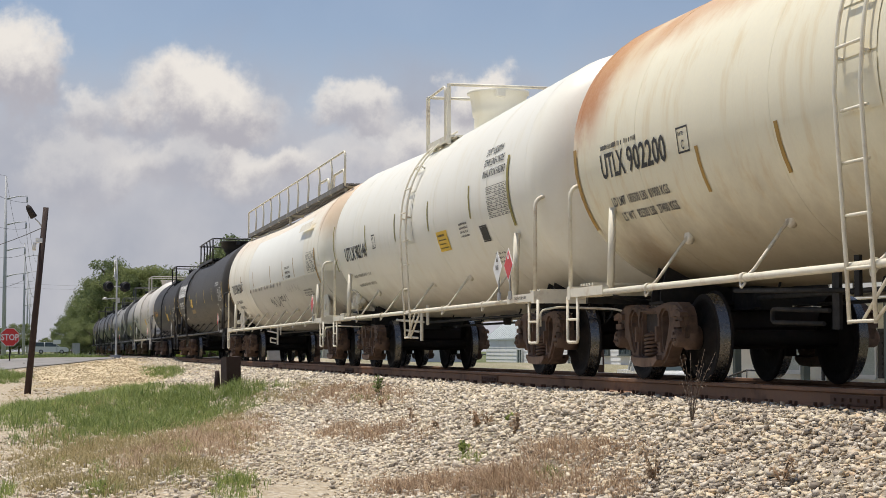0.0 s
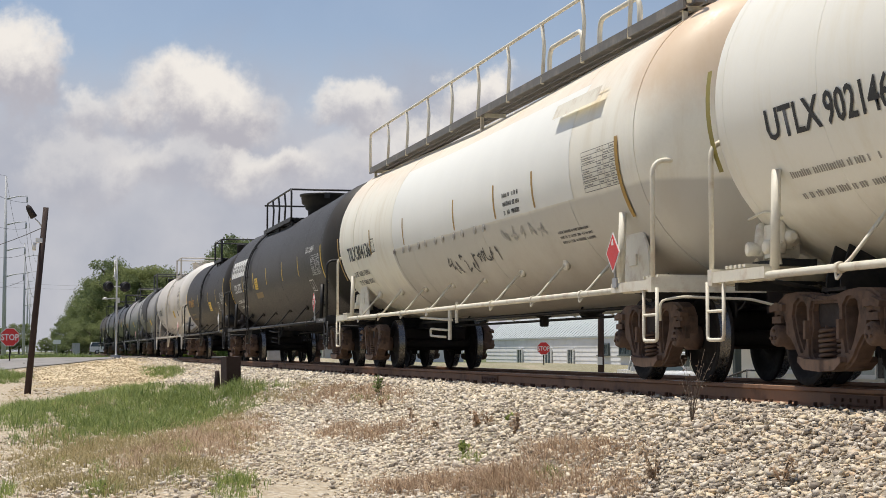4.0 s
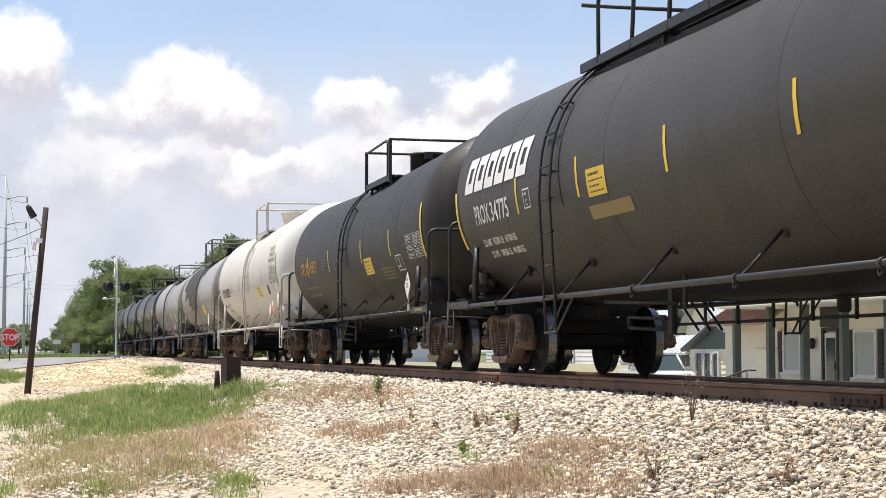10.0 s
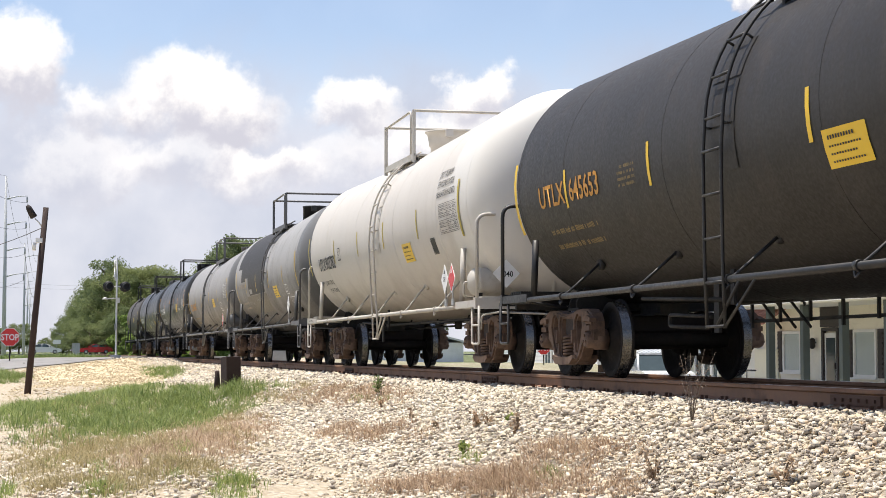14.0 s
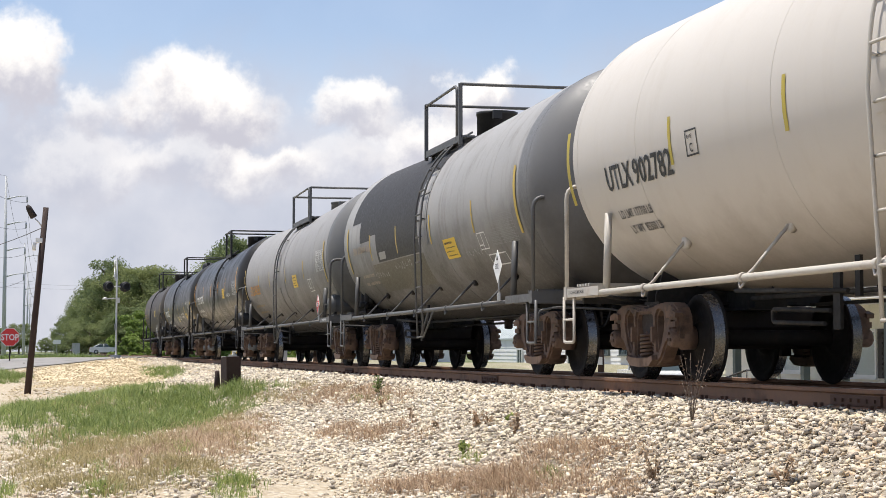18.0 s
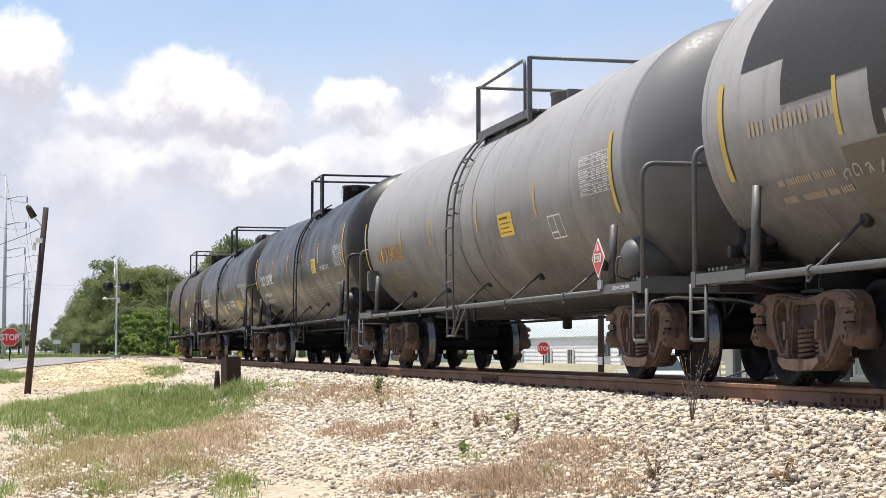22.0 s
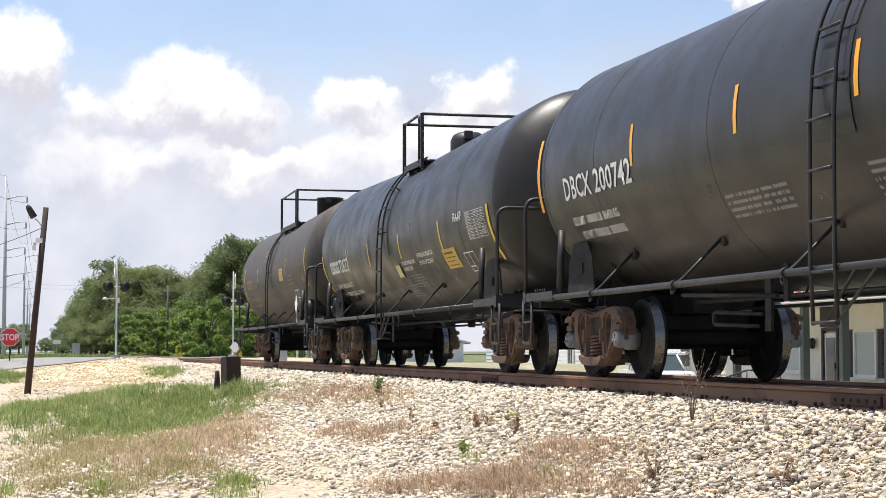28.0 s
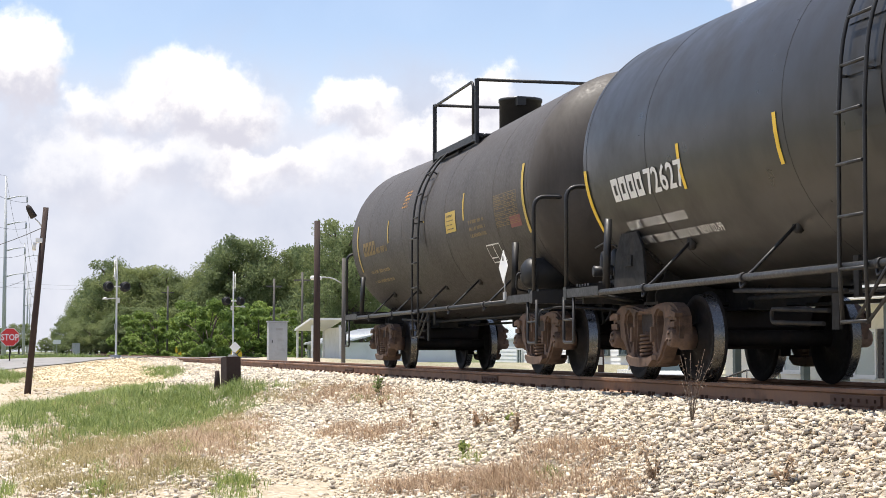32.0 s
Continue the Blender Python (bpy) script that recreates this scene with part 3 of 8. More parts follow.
def tank_car(spec):
    """A tank car; its place is the middle of the car on the rail tops."""
    tc, r, zc = spec["tc"], spec["r"], spec["zc"]
    shell, metal = spec["shell"], spec["metal"]
    half, head = tc / 2 + spec.get("over", 0.85), spec.get("head", 0.68)
    end, mid = tc / 2 + END, spec.get("mid", 0.0)
    car = tagged(new("tank_car"), spec["label"], "tank car", "cars of the freight train")
    bm = B()
    lathe(bm, tank_profile(half, r, head, spec.get("square", 0.85)), 64, "X", (0, 0, zc))
    sag(bm, mid)
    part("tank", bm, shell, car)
    # weld seams round the shell, and raised bands where the car has them
    for x, w, h in [(k * half, 0.006, 0.002) for k in (-0.99, -0.72, -0.25, 0.26, 0.72, 0.99)] + [(k, 0.03, 0.007) for k in spec.get("bands", ())]:
        bm = B()
        lathe(bm, [(x - w, r - 0.02), (x - w, r + h), (x + w, r + h), (x + w, r - 0.02)], 64, "X", (0, 0, zc), False)
        sag(bm, mid)
        part("weld_seam" if w < 0.02 else "jacket_band", bm, shell, car)
    for s in (-1, 1):
        x = mid + s * tc / 2
        # stub sill, body bolster with saddle
        bm = B()
        box(bm, mid + s * (tc / 2 + 0.35), 0, 0.90, 2.5, 0.36, 0.26)
        box(bm, mid + s * (tc / 2 + 0.35), 0, 0.765, 2.5, 0.50, 0.02)
        part("stub_sill", bm, UNDER, car, bevel=0.01)
        bm = B()
        for dx in (-0.13, 0.13):
            vs = [(-1.0, 0.84), (1.0, 0.84), (1.0, 0.93), (r * 0.58, zc - r * 0.83), (r * 0.40, zc - r * 0.92), (0, zc - r), (-r * 0.40, zc - r * 0.92), (-r * 0.58, zc - r * 0.83), (-1.0, 0.93)]
            q = [bm.verts.new((x + dx - 0.012, y, z)) for y, z in vs], [bm.verts.new((x + dx + 0.012, y, z)) for y, z in vs]
            bm.faces.new(q[0]), bm.faces.new(q[1][::-1])
            for i in range(len(vs)):
                bm.faces.new((q[0][i], q[1][i], q[1][(i + 1) % len(vs)], q[0][(i + 1) % len(vs)]))
        box(bm, x, 0, 0.84, 0.44, 2.0, 0.03)
        part("body_bolster", bm, UNDER, car)
        # coupler
        bm = B()
        box(bm, mid + s * (tc / 2 + 1.68), 0, 0.88, 0.34, 0.16, 0.17)
        plate(bm, [(mid + s * (tc / 2 + 1.84), 0.75), (mid + s * (tc / 2 + 2.015), 0.75), (mid + s * (tc / 2 + 2.015), 1.02), (mid + s * (tc / 2 + 1.84), 1.02)], -0.15, 0.13)
        part("coupler", bm, RUST, car, bevel=0.025)
        bm = B()
        tube(bm, smooth_pts([(mid + s * (tc / 2 + 1.6), 0.28, 0.86), (mid + s * (tc / 2 + 1.78), 0.25, 0.45), (mid + s * (tc / 2 + 2.0), 0.12, 0.42)], 0.2), 0.026, 7)
        part("brake_hose", bm, BLACK, car)
        # end beam, walk boards, corner brackets
        bm = B()
        box(bm, mid + s * (end - 0.06), 0, 0.985, 0.10, 3.14, 0.15)
        for w in (-1, 1):
            box(bm, mid + s * (end - 0.64), w * 1.53, 0.985, 1.20, 0.07, 0.10)
            box(bm, mid + s * (end - 0.55), w * 1.44, 0.935, 1.0, 0.12, 0.02)
        part("end_sill", bm, metal, car, bevel=0.012)
        slat = B()
        box(slat, 0, 0, 0, 0.05, 2.9, 0.03)
        slat = mesh_of("walkway_slat", slat)
        slat.materials.append(metal)
        for k in range(5):
            part("walkway_slat", slat, None, car, m=pose(mid + s * (end - 0.16 - 0.1 * k), 0, 1.075))
        # end handrail: an inverted U at each corner, joined across the end
        top = spec.get("rail_top", 2.24)
        for w in (-1, 1):
            bm = B()
            y = w * 1.54
            pts = smooth_pts([(mid + s * (end - 0.04), y, 1.0), (mid + s * (end - 0.04), y, top), (mid + s * (end - 0.04), w * 0.42, top), (mid + s * (end - 0.04), w * 0.42, 1.0)], 0.16)
            tube(bm, pts, 0.026, 8)
            part("end_handrail", bm, metal, car)
            bm = B()
            xx = mid + s * (end - 0.12)
            tube(bm, smooth_pts([(xx - 0.19, y, 0.95), (xx - 0.19, y, 0.42), (xx + 0.19, y, 0.42), (xx + 0.19, y, 0.95)], 0.05, 3), 0.018, 7)
            tube(bm, [(xx - 0.19, y, 0.68), (xx + 0.19, y, 0.68)], 0.015, 6)
            part("sill_step", bm, metal, car)
            bm = B()
            # diagonal strut from the corner to the tank head
            tube(bm, [(mid + s * (end - 1.22), y * 0.95, 1.0), (mid + s * (end - 1.22), y * 0.93, zc - 0.66)], 0.044, 8)
            part("head_brace", bm, metal, car)
        end_gear(car, mid + s * end, s, metal)
        if spec.get("webs"):
            for w in (-1, 1):
                bm = B()
                plate(bm, [(x - 0.50, 1.0), (x + 0.50, 1.0), (x + 0.42, 1.42), (x + 0.24, zc - 0.82), (x - 0.24, zc - 0.82), (x - 0.42, 1.42)], w * 1.24 - 0.012, w * 1.24 + 0.012)
                web = part("saddle_web", bm, UNDER if metal is BLACK else metal, car, bevel=0.005)
                bm = B()
                box(bm, x, w * 1.26, 1.30, 0.24, 0.03, 0.12)
                part("stiffener", bm, UNDER if metal is BLACK else metal, web, bevel=0.004)
        truck(car, x, spec.get("caps", CAP_MESH))
    # side rails with their brackets
    for w in (-1, 1):
        bm = B()
        rz = spec.get("side_z", 0.96)
        tube(bm, [(mid - end + 1.18, w * 1.53, rz), (mid + end - 1.18, w * 1.53, rz)], 0.034, 8)
        part("side_rail", bm, metal, car)
        n = spec.get("brackets", 5)
        for k in range(n):
            xx = mid - tc / 2 + tc * (k + 0.5) / n
            bm = B()
            tube(bm, smooth_pts([(xx, w * 1.53, rz), (xx + 0.02, w * 1.46, rz + 0.05), (xx + 0.16, w * (r * 0.74), zc - r * 0.68)], 0.05, 3), 0.016, 6)
            lathe(bm, [(-0.03, 0.048), (0.03, 0.048)], 8, "X", (xx, w * 1.53, rz))
            tube(bm, smooth_pts([(xx - 0.03, w * 1.55, rz - 0.03), (xx, w * 1.56, rz - 0.10), (xx + 0.04, w * 1.54, rz - 0.05)], 0.03, 3), 0.012, 5)
            bracket = part("rail_bracket", bm, metal, car)
            bm = B()
            lathe(bm, [(-0.025, 0.045), (-0.025, 0.075), (0.03, 0.075)], 8, 'Y', (xx + 0.17, w * r * 0.73, zc - r * 0.68))
            part("pad", bm, UNDER if metal in (GREY_METAL, BLACK) else metal, bracket)
    ladder_x = spec.get("ladder", 0.0)
    if ladder_x is not None:
        rung = B()
        tube(rung, [(-0.21, 0, 0), (0.21, 0, 0)], 0.014, 6)
        rung = mesh_of("rung", rung)
        rung.materials.append(metal)
        over = 0.06
        bm = B()
        for k in range(3):
            v = round_v(zc - 0.42 + 0.42 * k, r, zc)
            patch(bm, ladder_x - 0.33, ladder_x + 0.33, v, v + 0.40, r, zc, 0.008)
        part("ladder_pad", bm, shell, car)
        for w in (-1, 1):
            for dx in (-0.21, 0.21):
                bm = B()
                pts = [(ladder_x + dx, w * 1.56, 0.52), (ladder_x + dx, w * 1.58, 1.0), (ladder_x + dx, w * (r + over + 0.02), zc - 0.25)]
                for k in range(1, 13):
                    a = radians(62) * k / 12
                    pts.append((ladder_x + dx, w * (r + over) * math.cos(a), zc + (r + over) * math.sin(a)))
                tube(bm, pts, 0.018, 6)
                for k in (0.0, 0.55, 0.98):
                    y0, z0 = (r - 0.02) * math.cos(k), zc + (r - 0.02) * math.sin(k)
                    y1, z1 = (r + over) * math.cos(k), zc + (r + over) * math.sin(k)
                    tube(bm, [(ladder_x + dx, w * y0, z0), (ladder_x + dx, w * y1, z1)], 0.014, 5)
                part("ladder_stile", bm, metal, car)
            z = 0.54
            while z < zc - 0.2:
                part("ladder_rung", rung, None, car, m=pose(ladder_x, w * (1.57 + 0.02 * (z - 0.6)), z))
                z += 0.40
            for k in range(5):
                a = 0.05 + 0.25 * k
                part("ladder_rung", rung, None, car, m=pose(ladder_x, w * (r + over) * math.cos(a), zc + (r + over) * math.sin(a)))
            for dx in (0.25, 0.6):
                bm = B()
                tube(bm, [(ladder_x + 0.21 if dx > 0.5 else ladder_x + 0.0, w * 1.56, 0.54), (ladder_x + dx + 0.25, w * 1.54, rz)], 0.015, 6)
                part("ladder_stay", bm, metal, car)
    top_works(car, spec, r, zc, metal)
    # bottom outlet and piping
    bm = B()
    lathe(bm, [(zc - r - 0.20, 0.05), (zc - r - 0.18, 0.07), (zc - r - 0.07, 0.07), (zc - r - 0.05, 0.12), (zc - r + 0.06, 0.12)], 16, "Z", (0.25, 0, 0))
    part("bottom_outlet", bm, UNDER, car)
    bm = B()
    if spec.get("pipes"):
        tube(bm, [(-tc / 2 + 1.2, -0.2, 0.98), (tc / 2 - 1.2, -0.2, 0.98)], 0.02, 6)
    else:
        brake_lines(bm, tc, r, zc)
    part("brake_rigging", bm, UNDER, car)
    bm = B()
    box(bm, -1.72, -1.0, 0.76, 0.13, 0.03, 0.52)
    box(bm, -1.42, -0.96, 0.94, 0.09, 0.03, 0.34)
    part("brake_hanger", bm, metal if metal is PALE_METAL and spec.get("valves") else UNDER, car, bevel=0.006)
    bm = B()
    tube(bm, [(-1.5, -1.02, 0.82), (-3.9, -0.98, 0.90)], 0.022, 7)
    tube(bm, smooth_pts([(-1.8, -1.03, 0.66), (-2.95, -1.03, 0.70), (-2.95, -1.03, 0.58), (-1.9, -1.03, 0.55)], 0.05, 4), 0.02, 7)
    part("brake_rod", bm, metal if metal is PALE_METAL and spec.get("valves") else UNDER, car)
    bm = B()
    lathe(bm, [(1.0, 0.05), (1.02, 0.13), (1.42, 0.13), (1.48, 0.08), (1.8, 0.05)], 16, "X", (0, 0.42, 0.93))
    part("brake_cylinder", bm, UNDER, car)
    if spec.get("pipes"):
        e = spec["pipes"]
        bm = B()
        tube(bm, [(-e, 0, 0.84), (e, 0, 0.84)], 0.02, 7)
        tube(bm, [(-e + 0.2, 0.05, 0.64), (e - 0.2, 0.05, 0.66)], 0.018, 7)
        part("heater_pipe", bm, UNDER, car)
        for k in range(10):
            xx = -e + 0.3 + (2 * e - 0.6) * k / 9
            bm = B()
            box(bm, xx, 0.02, 0.80, 0.03, 0.03, 0.36 if k % 3 else 0.46)
            part("pipe_hanger", bm, UNDER, car)
        for k in range(3):
            bm = B()
            tube(bm, [(-e + 0.4 + 0.35 * k, 0.03, 0.92), (-e + 1.0 + 0.35 * k, 0.03, 0.56)], 0.016, 5)
            part("pipe_brace", bm, UNDER, car)
    if spec.get("reservoir"):
        air_reservoir(car, mid + spec["reservoir"] * (end - 0.88), metal)
    if spec.get("valves"):
        brake_valve(car, mid + spec["valves"] * (end - 0.42), spec.get("valve_metal", metal))
    if spec.get("card_box"):
        bm = B()
        box(bm, mid - end + 0.86, -1.47, 1.62, 0.20, 0.16, 0.36)
        box(bm, mid - end + 0.86, -1.555, 1.70, 0.10, 0.02, 0.13)
        tube(bm, [(mid - end + 0.83, -1.56, 1.60), (mid - end + 0.93, -1.56, 1.60)], 0.012, 5)
        part("card_box", bm, metal, car, "grey steel card box on the end brace", bevel=0.012)
    return car


def top_works(car, spec, r, zc, metal):
    """Platform, railing and fittings on the crown of the tank."""
    top = zc + r
    x0, x1 = spec["deck"]
    z, hi = spec["deck_z"], spec["railing"]
    y, deck = spec.get("deck_y", 1.07), spec.get("deck_metal", metal)
    for w in (-1, 1):
        for k in range(4):
            bm = B()
            box(bm, (x0 + x1) / 2, w * (y - 0.05 - 0.13 * k), z, x1 - x0, 0.10, 0.035)
            part("deck_board", bm, deck, car)
        bm = B()
        box(bm, (x0 + x1) / 2, w * y, z - 0.03, x1 - x0, 0.035, 0.11)
        part("deck_edge", bm, deck, car)
        for k in range(3):
            xx = x0 + 0.2 + (x1 - x0 - 0.4) * k / 2
            bm = B()
            box(bm, xx, w * (y - 0.22), z - 0.05, 0.05, 0.46, 0.06)
            box(bm, xx, w * (y - 0.08), z - 0.22, 0.05, 0.05, 0.36)
            part("deck_bracket", bm, metal, car)
        # corner posts and the hooped grab rails at each end of the deck
        for e, s in () if spec.get("long_deck") else ((x0, 1), (x1, -1)):
            bm = B()
            box(bm, e + s * 0.03, w * y, (z + hi) / 2 - 0.06, 0.05, 0.06, hi - z + 0.14)
            part("rail_post", bm, metal, car)
        if not spec.get("long_deck"):
            bm = B()
            tube(bm, smooth_pts([(x0 + 0.03, w * y, hi - 0.02), (x1 - 0.25, w * y, hi + 0.01), (x1 - 0.25, w * y, z - 0.05)], 0.14), 0.024, 7)
            part("grab_rail", bm, metal, car)
    for e in () if spec.get("long_deck") and spec["ladder"] is None else (x0 + 0.03, x1 - 0.03):
        bm = B()
        tube(bm, [(e, -y, hi), (e, y, hi)], 0.026, 8)
        part("end_rail", bm, metal, car)
    if spec.get("long_deck"):
        gap = spec["long_deck"]
        n = max(4, int((x1 - x0) / 1.7))
        for w in (-1, 1):
            for k in range(1, n):
                xx = x0 + gap + (x1 - x0 - gap) * k / n
                bm = B()
                tube(bm, [(xx, w * y, z - 0.1), (xx, w * (y - 0.03), hi - 0.3), (xx, w * y, hi)], 0.026, 7)
                part("rail_post", bm, metal, car)
            bm = B()
            tube(bm, smooth_pts([(x0 + gap, w * y, z - 0.05), (x0 + gap, w * y, hi), (x1 + 0.12, w * y, hi), (x1 + 0.12, w * y, z - 0.05)], 0.14), 0.026, 8)
            part("top_rail", bm, metal, car)
    for k in spec.get("hoops", ()):
        bm = B()
        tube(bm, smooth_pts([(k, -0.5, top - 0.1), (k, -0.5, hi - 0.1), (k + 1.5, -0.5, hi - 0.1), (k + 1.5, -0.5, top - 0.1)], 0.2), 0.035, 8)
        part("guard_hoop", bm, metal, car)
    d = spec.get("dome")
    if d:
        kind, dr, tz, dx = d
        dh = tz - top
        dm = spec.get("dome_metal", metal)
        bm = B()
        if kind == "flared":
            lathe(bm, [(top - 0.5, dr * 0.74), (top + dh * 0.12, dr * 0.74), (top + dh * 0.2, dr * 0.84), (top + dh * 0.38, dr * 0.86), (top + dh * 0.5, dr), (top + dh * 0.9, dr * 1.02), (top + dh * 0.9, dr * 1.08), (top + dh, dr * 1.08), (top + dh, 0.02)], 32, "Z", (dx, 0, 0))
        elif kind == "cup":
            lathe(bm, [(top - 0.5, dr * 0.86), (top + dh * 0.25, dr * 0.86), (top + dh * 0.27, dr * 0.92), (top + dh * 0.5, dr * 0.95), (top + dh * 0.92, dr * 1.04), (top + dh * 0.92, dr * 1.12), (top + dh, dr * 1.12), (top + dh + 0.02, 0.02)], 32, "Z", (dx, 0, 0))
        elif kind == "low":
            lathe(bm, [(top - 0.4, dr), (top + dh * 0.55, dr), (top + dh * 0.85, dr * 0.86), (top + dh, dr * 0.6), (top + dh + 0.03, 0.02)], 32, "Z", (dx, 0, 0))
        else:
            lathe(bm, [(top - 0.4, dr), (top + dh - 0.05, dr), (top + dh - 0.05, dr * 1.04), (top + dh, dr * 1.04), (top + dh, 0.02)], 32, "Z", (dx, 0, 0))
        dome = part("protective_housing", bm, dm, car)
        bm = B()
        box(bm, dx + dr * 1.08, -0.1, top + dh - 0.08, 0.12, 0.14, 0.14)
        part("hinge", bm, dm, dome, bevel=0.02)
        bm = B()
        box(bm, dx - dr * 1.06, -0.12, top + dh - 0.10, 0.10, 0.10, 0.10)
        part("latch", bm, dm, dome, bevel=0.02)
        if spec.get("window"):
            bm = B()
            box(bm, dx - 0.05, -dr - 0.012, top + dh * 0.6, 0.26, 0.02, dh * 0.5)
            part("notice_plate", bm, WHITE_SIGN, dome)

# low zones of the pale paints: belly grime, with the shade there painted in
CREAM = paint("cream tank paint", (0.88, 0.86, 0.77), 0.03, 0.40, 0.0, 26.0, 0.08, (0.78, 0.72, 0.56), 0.7, 0.4, streak=True,
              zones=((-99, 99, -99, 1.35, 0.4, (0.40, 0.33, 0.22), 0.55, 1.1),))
CREAM_RUST = paint("rust-stained cream tank paint", (0.87, 0.82, 0.64), 0.05, 0.5, 0.0, 26.0, 0.12, (0.74, 0.60, 0.36), 0.9, 0.6, streak=True,
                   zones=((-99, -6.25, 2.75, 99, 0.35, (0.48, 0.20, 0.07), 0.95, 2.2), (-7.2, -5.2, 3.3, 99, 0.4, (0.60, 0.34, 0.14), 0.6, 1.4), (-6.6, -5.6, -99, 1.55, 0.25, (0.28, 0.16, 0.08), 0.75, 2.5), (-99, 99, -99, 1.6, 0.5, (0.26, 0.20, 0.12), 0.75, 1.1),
                          (-5.6, -2.5, 3.55, 99, 0.25, (0.55, 0.26, 0.09), 0.7, 1.8)))
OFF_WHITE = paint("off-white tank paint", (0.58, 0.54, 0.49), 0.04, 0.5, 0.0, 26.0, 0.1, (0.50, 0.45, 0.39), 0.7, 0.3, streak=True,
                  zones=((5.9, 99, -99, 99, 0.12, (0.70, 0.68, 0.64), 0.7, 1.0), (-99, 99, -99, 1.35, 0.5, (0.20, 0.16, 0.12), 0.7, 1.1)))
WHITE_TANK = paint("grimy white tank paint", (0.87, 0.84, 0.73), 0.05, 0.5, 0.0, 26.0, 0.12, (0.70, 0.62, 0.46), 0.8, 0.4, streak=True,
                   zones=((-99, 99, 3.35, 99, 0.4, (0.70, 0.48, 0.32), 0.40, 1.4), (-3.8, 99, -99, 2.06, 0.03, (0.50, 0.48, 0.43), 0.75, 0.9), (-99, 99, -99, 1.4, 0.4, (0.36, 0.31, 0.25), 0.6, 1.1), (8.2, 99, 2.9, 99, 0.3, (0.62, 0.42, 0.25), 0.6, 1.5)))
# the blacks go darker under z 1.75: belly shade painted into the colour
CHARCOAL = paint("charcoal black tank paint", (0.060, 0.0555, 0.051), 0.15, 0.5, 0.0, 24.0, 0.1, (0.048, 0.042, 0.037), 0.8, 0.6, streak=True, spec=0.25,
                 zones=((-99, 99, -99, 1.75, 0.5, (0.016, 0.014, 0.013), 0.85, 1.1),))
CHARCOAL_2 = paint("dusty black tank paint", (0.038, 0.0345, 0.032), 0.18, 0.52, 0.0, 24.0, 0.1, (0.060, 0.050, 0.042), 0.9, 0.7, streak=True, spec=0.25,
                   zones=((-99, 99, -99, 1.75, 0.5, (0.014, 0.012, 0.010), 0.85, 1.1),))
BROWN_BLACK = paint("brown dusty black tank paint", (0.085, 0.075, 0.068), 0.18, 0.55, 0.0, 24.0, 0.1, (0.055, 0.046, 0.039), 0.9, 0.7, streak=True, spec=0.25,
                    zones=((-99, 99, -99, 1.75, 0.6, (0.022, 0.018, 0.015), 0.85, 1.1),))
GLOSS_BLACK = paint("glossy black tank paint", (0.034, 0.032, 0.0305), 0.12, 0.36, 0.0, 1.5, 0.0, (0.021, 0.018, 0.015), 0.9, 0.5, streak=True, spec=0.3)
# low zone of the greys paints belly shade, with grime, up the lower flank
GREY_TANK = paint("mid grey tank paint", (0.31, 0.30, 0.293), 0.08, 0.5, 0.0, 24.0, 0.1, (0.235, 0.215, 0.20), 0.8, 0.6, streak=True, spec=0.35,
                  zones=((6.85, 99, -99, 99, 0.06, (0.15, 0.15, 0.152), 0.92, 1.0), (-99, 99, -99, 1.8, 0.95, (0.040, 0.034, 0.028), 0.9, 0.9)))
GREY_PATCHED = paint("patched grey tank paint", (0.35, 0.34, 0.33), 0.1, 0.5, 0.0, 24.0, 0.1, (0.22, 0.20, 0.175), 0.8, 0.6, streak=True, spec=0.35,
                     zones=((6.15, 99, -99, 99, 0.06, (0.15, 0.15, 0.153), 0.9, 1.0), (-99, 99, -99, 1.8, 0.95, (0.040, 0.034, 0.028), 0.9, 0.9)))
OFF_METAL = paint("off-white painted steel", (0.50, 0.47, 0.42), 0.08, 0.5, 0.0, 26.0, 0.15, (0.30, 0.22, 0.15), 2.2, 0.5)
WALKWAY = paint("grey weathered walkway grating", (0.17, 0.165, 0.16), 0.15, 0.7, 0.0, 26.0, 0.2, (0.36, 0.33, 0.28), 2.0, 0.5)
PALE_METAL = paint("cream painted steel", (0.78, 0.74, 0.62), 0.08, 0.5, 0.0, 26.0, 0.15, (0.42, 0.27, 0.15), 2.2, 0.5)
GREY_METAL = paint("grey painted steel", (0.10, 0.10, 0.10), 0.12, 0.5, 0.0, 26.0, 0.15, (0.06, 0.05, 0.045), 2.2, 0.5)

CARS = []
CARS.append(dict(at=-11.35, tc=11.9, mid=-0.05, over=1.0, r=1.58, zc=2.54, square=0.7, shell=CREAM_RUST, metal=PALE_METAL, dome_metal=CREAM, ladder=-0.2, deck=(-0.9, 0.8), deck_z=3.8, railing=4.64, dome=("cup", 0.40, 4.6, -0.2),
         label="cream tank car streaked with orange rust, on the rails"))
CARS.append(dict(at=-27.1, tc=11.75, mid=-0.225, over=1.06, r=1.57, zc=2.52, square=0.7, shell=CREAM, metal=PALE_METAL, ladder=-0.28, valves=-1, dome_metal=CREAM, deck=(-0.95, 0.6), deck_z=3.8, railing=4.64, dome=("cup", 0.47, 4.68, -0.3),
         label="clean cream tank car with pale platform railings"))
